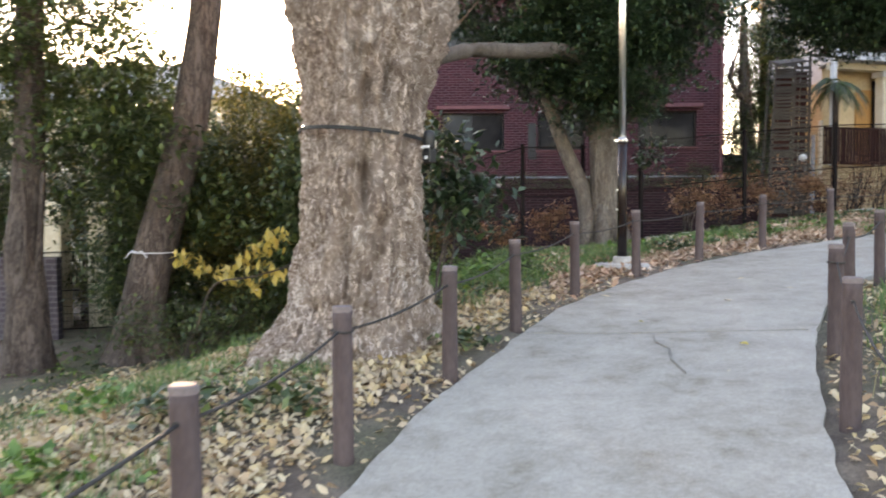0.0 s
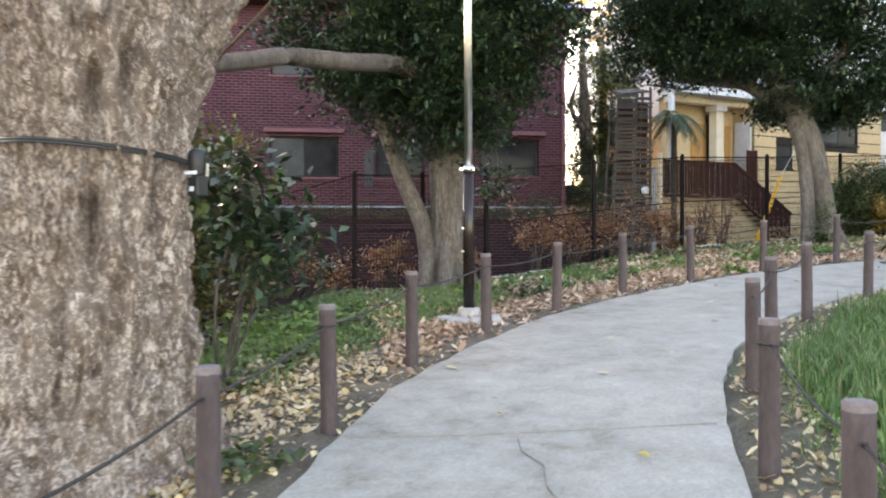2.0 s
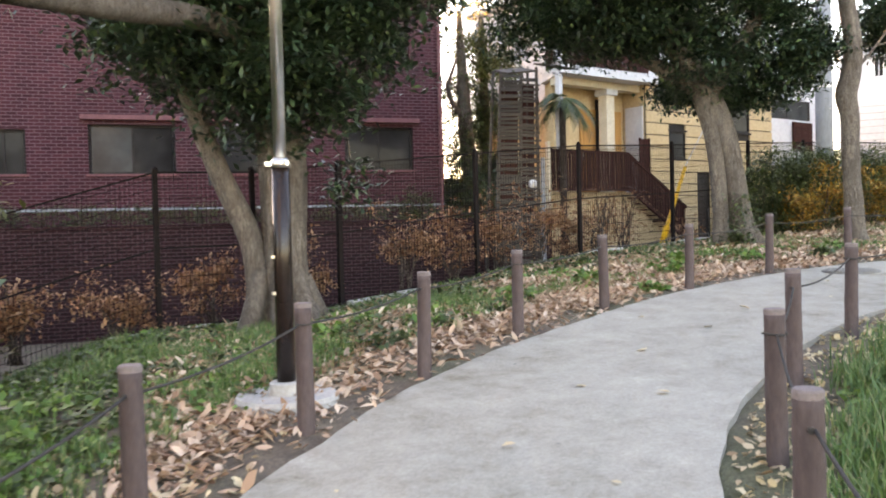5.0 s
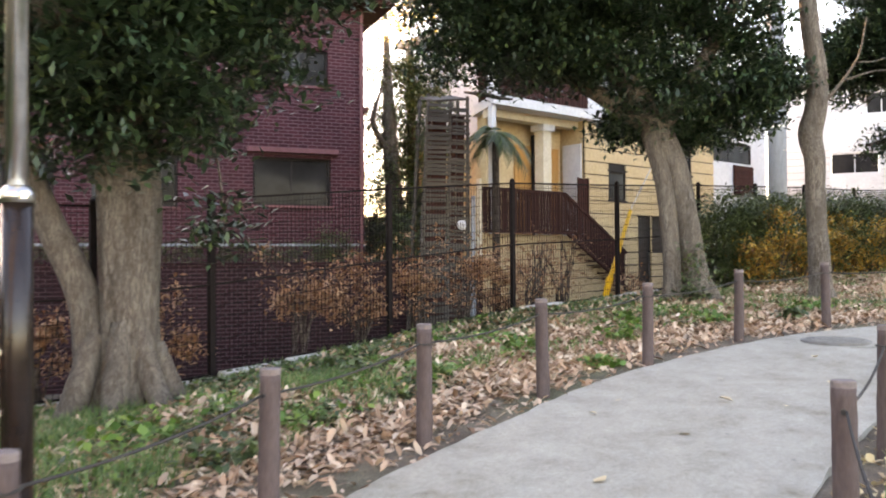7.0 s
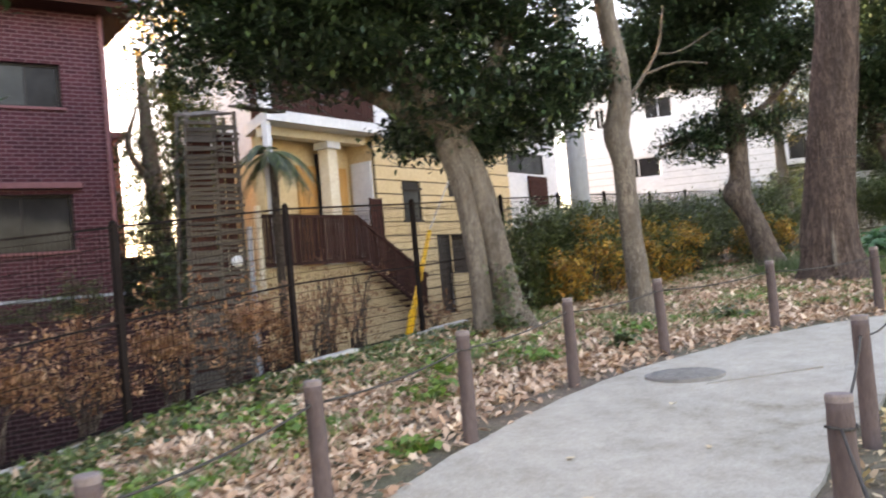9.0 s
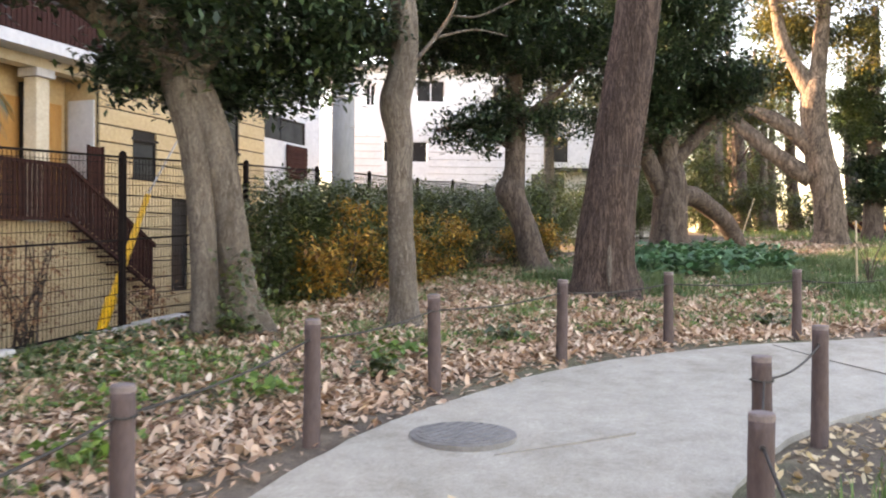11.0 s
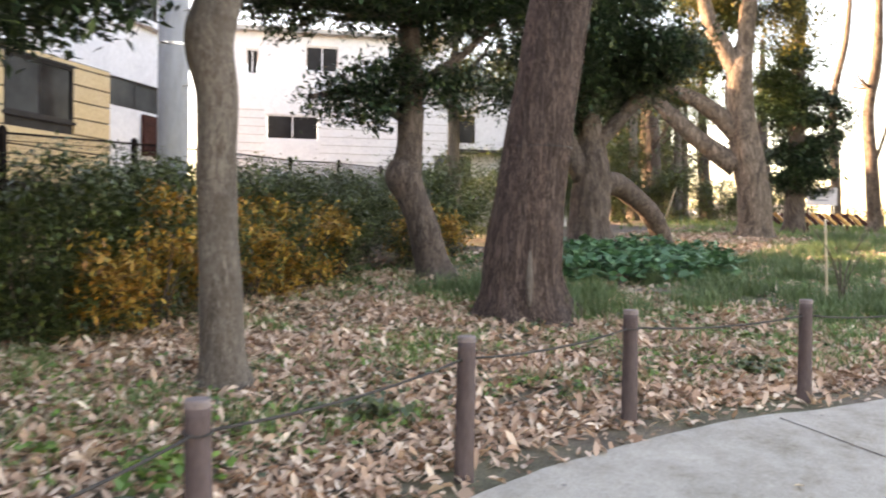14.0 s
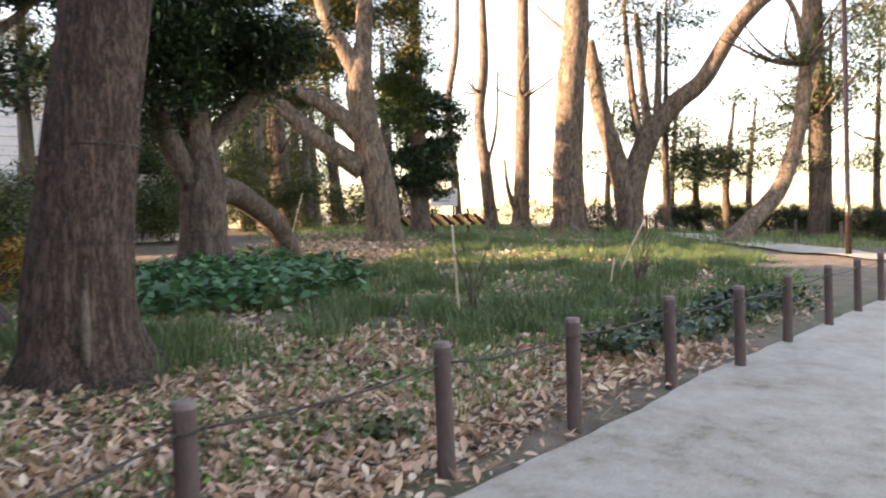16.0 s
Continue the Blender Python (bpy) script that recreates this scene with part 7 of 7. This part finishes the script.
lr = curled("leaf_litter", lrng, scatter(lrng, 3600, 1.0, 14.0, 0.5, 13.4, lambda x, y: 1 - step(0.3, 1.2, -side_of(RIGHT, x, y)) if side_of(RIGHT, x, y) < -0.05 else 0), 0.06, LITTER_YELLOW)
tagged(lr, "fallen leaves along the foot of the bollards", "fallen leaves", kind="stuff")
for i, (x, y, s) in enumerate([(1.62, 8.0, 0.10), (2.2, 7.0, 0.11), (1.5, 9.4, 0.08), (2.1, 9.9, 0.07), (3.1, 10.2, 0.08), (4.0, 11.2, 0.09), (4.4, 10.8, 0.08), (5.9, 12.6, 0.09), (6.7, 13.2, 0.10), (7.2, 13.9, 0.08), (5.6, 13.3, 0.09), (7.9, 13.4, 0.10), (8.6, 14.3, 0.08), (7.0, 12.9, 0.07), (2.6, 8.9, 0.08), (1.9, 6.3, 0.06), (3.4, 9.5, 0.06), (4.9, 12.0, 0.12), (6.0, 13.6, 0.13), (13.1, 14.3, 0.05)]):
    fl_ = curled("fallen_leaf", lrng, [(x, y)], s, LEAF_GOLD if i in (0, 1) else LITTER_YELLOW, 0.004, 0.08, 0.75)
    tagged(fl_, "single fallen leaf lying on the concrete path", "leaf", "leaves on the path")


def blades(rng, tufts, per, height, width, spread):
    quads = []
    for x, y, s in tufts:
        z = ground_z(x, y)
        for _ in range(per):
            a = rng.uniform(0, 6.28)
            bx, by = x + rng.gauss(0, spread), y + rng.gauss(0, spread)
            h = height * s * rng.uniform(0.5, 1.2)
            out = h * rng.uniform(0.15, 0.75)
            w = width * rng.uniform(0.6, 1.3)
            sx, sy = -math.sin(a) * w, math.cos(a) * w
            mx, my = bx + math.cos(a) * out * 0.35, by + math.sin(a) * out * 0.35
            tx, ty = bx + math.cos(a) * out, by + math.sin(a) * out
            quads.append([(bx - sx, by - sy, z - 0.01), (bx + sx, by + sy, z - 0.01), (mx + sx * 0.9, my + sy * 0.9, z + h * 0.65), (mx - sx * 0.9, my - sy * 0.9, z + h * 0.65)])
            quads.append([(mx - sx * 0.9, my - sy * 0.9, z + h * 0.65), (mx + sx * 0.9, my + sy * 0.9, z + h * 0.65), (tx, ty, z + h), (tx - sx * 0.2, ty - sy * 0.2, z + h)])
    return quads


def tufts(rng, n, x0, x1, y0, y1, keep, lo=0.6, hi=1.2):
    return [(x, y, rng.uniform(lo, hi)) for x, y in scatter(rng, n, x0, x1, y0, y1, keep)]


def grass_near(x, y):
    dl = side_of(LEFT, x, y)
    if dl < 0.75 or side_of(FENCE, x, y) > -0.15:
        return 0
    band = step(0.75, 1.3, dl) * (1 - 0.6 * step(4, 6, dl))
    return band * (0.10 + 0.9 * patchy(x, y, 0.8, 9, 0.12))


grng2 = random.Random(31)
def add_grass(name, t, per, h, w, sp, label, mat=GRASS):
    return tagged(from_quads(name, blades(grng2, t, per, h, w, sp), mat), label, "grass", kind="stuff")


add_grass("grass", tufts(grng2, 560, -0.6, 4.5, 9.2, 16.0, lambda x, y: grass_near(x, y) * (1 if y > 8 else 0)), 26, 0.14, 0.004, 0.08, "green grass on the bank below the tree")
add_grass("grass", tufts(grng2, 520, 3.0, 18.0, 12.5, 21.0, lambda x, y: grass_near(x, y) * 0.8), 18, 0.12, 0.004, 0.07, "thin grass among the fallen leaves")
add_grass("grass", tufts(grng2, 350, -6.0, 0.0, 3.0, 10.0, lambda x, y: grass_near(x, y)), 18, 0.12, 0.004, 0.07, "grass among yellow leaves")
add_grass("grass", tufts(grng2, 950, 16.5, 40.0, 9.5, 23.0, lambda x, y: (0.12 + 0.88 * patchy(x, y, 0.7, 5, 0.05)) * (1 if side_of(LEFT, x, y) > 0.7 else 0) * (0.15 if (27 < x < 37 and 18.5 < y < 22.5) else 1)), 24, 0.15, 0.006, 0.15, "rough grass of the clearing")
add_grass("grass", tufts(grng2, 1500, 2.8, 15.0, 3.0, 12.6, lambda x, y: (step(-4.6, -2.4, side_of(RIGHT, x, y)) if side_of(RIGHT, x, y) < -0.55 else 0) * step(2.8, 4.2, y) * (1 - step(13.0, 15.0, x)) * (0.4 + 0.6 * patchy(x, y, 0.7, 4, -0.2))), 46, 0.2, 0.0055, 0.12, "long green grass beside the bollards")
mounds = []
for mx, my in scatter(grng2, 140, 17.0, 38.0, 10.0, 20.5, lambda x, y: 1 if side_of(LEFT, x, y) > 1.3 and not (27 < x < 37 and 18 < y < 22.5) else 0):
    mounds += [(mx + grng2.gauss(0, 0.2), my + grng2.gauss(0, 0.2), grng2.uniform(0.7, 1.2)) for _ in range(grng2.randint(4, 12))]
add_grass("grass", mounds, 40, 0.27, 0.005, 0.12, "dark tussocks of long grass in the clearing", GRASS_DARK)
add_grass("grass", tufts(grng2, 1100, 38.0, 60.0, -4, 26, lambda x, y: 0.6), 14, 0.3, 0.012, 0.3, "far grass")


def weeds(rng_seed, pts, size, mat, label):
    """Low leafy weeds hugging the ground."""
    rng = np.random.default_rng(rng_seed)
    c = [(x, y, ground_z(x, y) + rng.uniform(0.015, 0.07)) for x, y in pts]
    return tagged(from_quads("ground_weed", leaf_quads(rng, c, 5, (0.05, 0.05, 0.012), size, 0.0, 0.7), mat), label, "weeds", kind="stuff")


wrng = random.Random(51)
weeds(4, scatter(wrng, 1500, -0.5, 11, 14.5, 20.5, lambda x, y: 1 if -1.2 < side_of(FENCE, x, y) < -0.15 else 0), 0.075, LEAF_SHRUB, "dark green ground cover at the fence foot")
weeds(5, scatter(wrng, 360, -0.5, 11, 14.0, 20.5, lambda x, y: patchy(x, y, 0.9, 4, 0.0) if -2.6 < side_of(FENCE, x, y) < -0.15 else 0), 0.09, LEAF_FRESH, "bright green weeds near the fence")
weeds(6, scatter(wrng, 1500, -1.5, 5.0, 9.0, 16.8, lambda x, y: (0.25 + 0.75 * patchy(x, y, 1.1, 8, 0.0)) if side_of(LEFT, x, y) > 1.0 and side_of(FENCE, x, y) < -0.1 else 0), 0.075, LEAF_SHRUB, "leafy dark weeds on the bank below the tree")
weeds(8, scatter(wrng, 1700, 2.6, 12.0, 3.5, 12.4, lambda x, y: step(-4.0, -2.0, side_of(RIGHT, x, y)) * (0.3 + 0.7 * patchy(x, y, 0.9, 12, 0.0)) if side_of(RIGHT, x, y) < -0.55 else 0), 0.075, LEAF_FRESH, "leafy green weeds in the grass beside the bollards")
weeds(7, scatter(wrng, 430, -1.5, 5.0, 9.0, 16.8, lambda x, y: patchy(x, y, 0.9, 17, 0.05) if side_of(LEFT, x, y) > 1.0 and side_of(FENCE, x, y) < -0.1 else 0), 0.08, LEAF_FRESH, "bright leafy weeds on the bank below the tree")
weeds(1, scatter(wrng, 2300, -6, 18, 3.5, 21, lambda x, y: grass_near(x, y) * (0.25 if y < 9 else 0.9)), 0.055, LEAF_FRESH, "low green weeds among the fallen leaves")
weeds(2, scatter(wrng, 1700, -6, 18, 5, 22, lambda x, y: (0.8 * patchy(x, y, 0.6, 14, 0.05) if side_of(LEFT, x, y) > 1.0 and side_of(FENCE, x, y) < -0.1 else 0)), 0.06, LEAF_SHRUB, "dark low weeds on the bank")
weeds(3, scatter(wrng, 4000, 17, 40, 9, 23, lambda x, y: (0.2 + 0.8 * patchy(x, y, 0.4, 3, -0.1)) * (1 if side_of(LEFT, x, y) > 0.7 else 0) * (0.1 if (27 < x < 37 and 18.5 < y < 22.5) else 1)), 0.09, GRASS, "low green growth over the clearing")


def herb(place, size, n, mat, seed, label, leaf=0.1):
    x, y = place
    top = empty("herb", (x, y, ground_z(x, y)))
    rng = np.random.default_rng(seed)
    c = np.stack([rng.normal(0, size * 0.45, n), rng.normal(0, size * 0.45, n), rng.uniform(0.04, size * 0.6, n)], 1)
    from_quads("leaves", leaf_quads(rng, c, 3, (0.03, 0.03, 0.02), leaf, 0.1, 0.7), mat, top)
    v, f = tube_data([(0, 0, -0.03, 0.006), (0, 0, size * 0.5, 0.004)], 5)
    from_lists("stem", v, f, mat, top)
    return tagged(top, label, "herb")


for i, (x, y, s, m) in enumerate([(-0.42, 11.3, 0.5, LEAF_FRESH), (-0.1, 12.0, 0.45, LEAF_FRESH), (0.2, 11.0, 0.4, LEAF_FRESH), (0.5, 11.9, 0.45, LEAF_FRESH), (-0.2, 11.6, 0.4, LEAF_FRESH), (4.9, 14.9, 0.25, LEAF_FRESH), (6.3, 16.0, 0.25, LEAF_FRESH), (7.6, 16.2, 0.28, LEAF_FRESH), (8.3, 17.1, 0.25, LEAF_FRESH), (9.2, 16.7, 0.3, LEAF_FRESH), (11.0, 17.0, 0.3, LEAF_FRESH), (10.4, 16.6, 0.22, LEAF_SHRUB), (3.6, 13.9, 0.3, LEAF_FRESH), (3.0, 13.1, 0.28, LEAF_SHRUB), (4.4, 15.6, 0.3, LEAF_SHRUB), (2.5, 13.9, 0.3, LEAF_FRESH), (12.6, 16.9, 0.25, LEAF_SHRUB), (-1.6, 5.6, 0.3, LEAF_SHRUB), (-0.9, 5.7, 0.3, LEAF_SHRUB), (0.1, 7.3, 0.25, LEAF_SHRUB), (-2.4, 6.2, 0.35, LEAF_FRESH), (-1.9, 4.6, 0.3, LEAF_FRESH), (15.8, 15.2, 0.3, LEAF_SHRUB), (10.5, 19.0, 0.35, LEAF_SHRUB), (6.6, 14.9, 0.16, LEAF_FRESH)]):
    herb((x, y), s, 34, m, 300 + i, "small patch of green ground herbs", 0.09)
for i in range(9, 26):
    t = i / 25
    x, y = 15.9 + 8.6 * t, 15.15 - 4.6 * t + random.Random(i).uniform(-0.3, 0.6)
    herb((x, y), 0.42, 24, LEAF_DARK, 340 + i, "dark broad-leaved ground cover behind the bollards", 0.13)
prng2 = np.random.default_rng(77)
pc = []
while len(pc) < 620:
    x, y = prng2.uniform(19.8, 27.5), prng2.uniform(16.6, 21.8)
    if ((x - 23.4) / 3.6) ** 2 + ((y - 19.4 - 0.1 * (x - 23)) / 2.2) ** 2 < prng2.uniform(0.6, 1.0):
        pc.append((x, y, ground_z(x, y) + prng2.uniform(0.12, 0.42)))
bb = from_quads("butterbur_patch", leaf_quads(prng2, pc, 5, (0.11, 0.11, 0.04), 0.17, 0.05, 0.95), LEAF_BUTTERBUR)
tagged(bb, "patch of broad round green leaves under the trees", "ground cover", kind="stuff")
# ivy at the foot of the fluted tree
iv = empty("ivy", (10.6, 19.0, ground_z(10.6, 19.0)))
irng = np.random.default_rng(9)
from_quads("leaves", leaf_quads(irng, [(irng.normal(0, 0.16), -0.2 + irng.normal(0, 0.08), irng.uniform(0, 0.9)) for _ in range(60)], 5, (0.04, 0.04, 0.05), 0.07, 0.6, 0.7), LEAF_SHRUB, iv)
tagged(iv, "ivy climbing the foot of the fluted tree", "ivy")
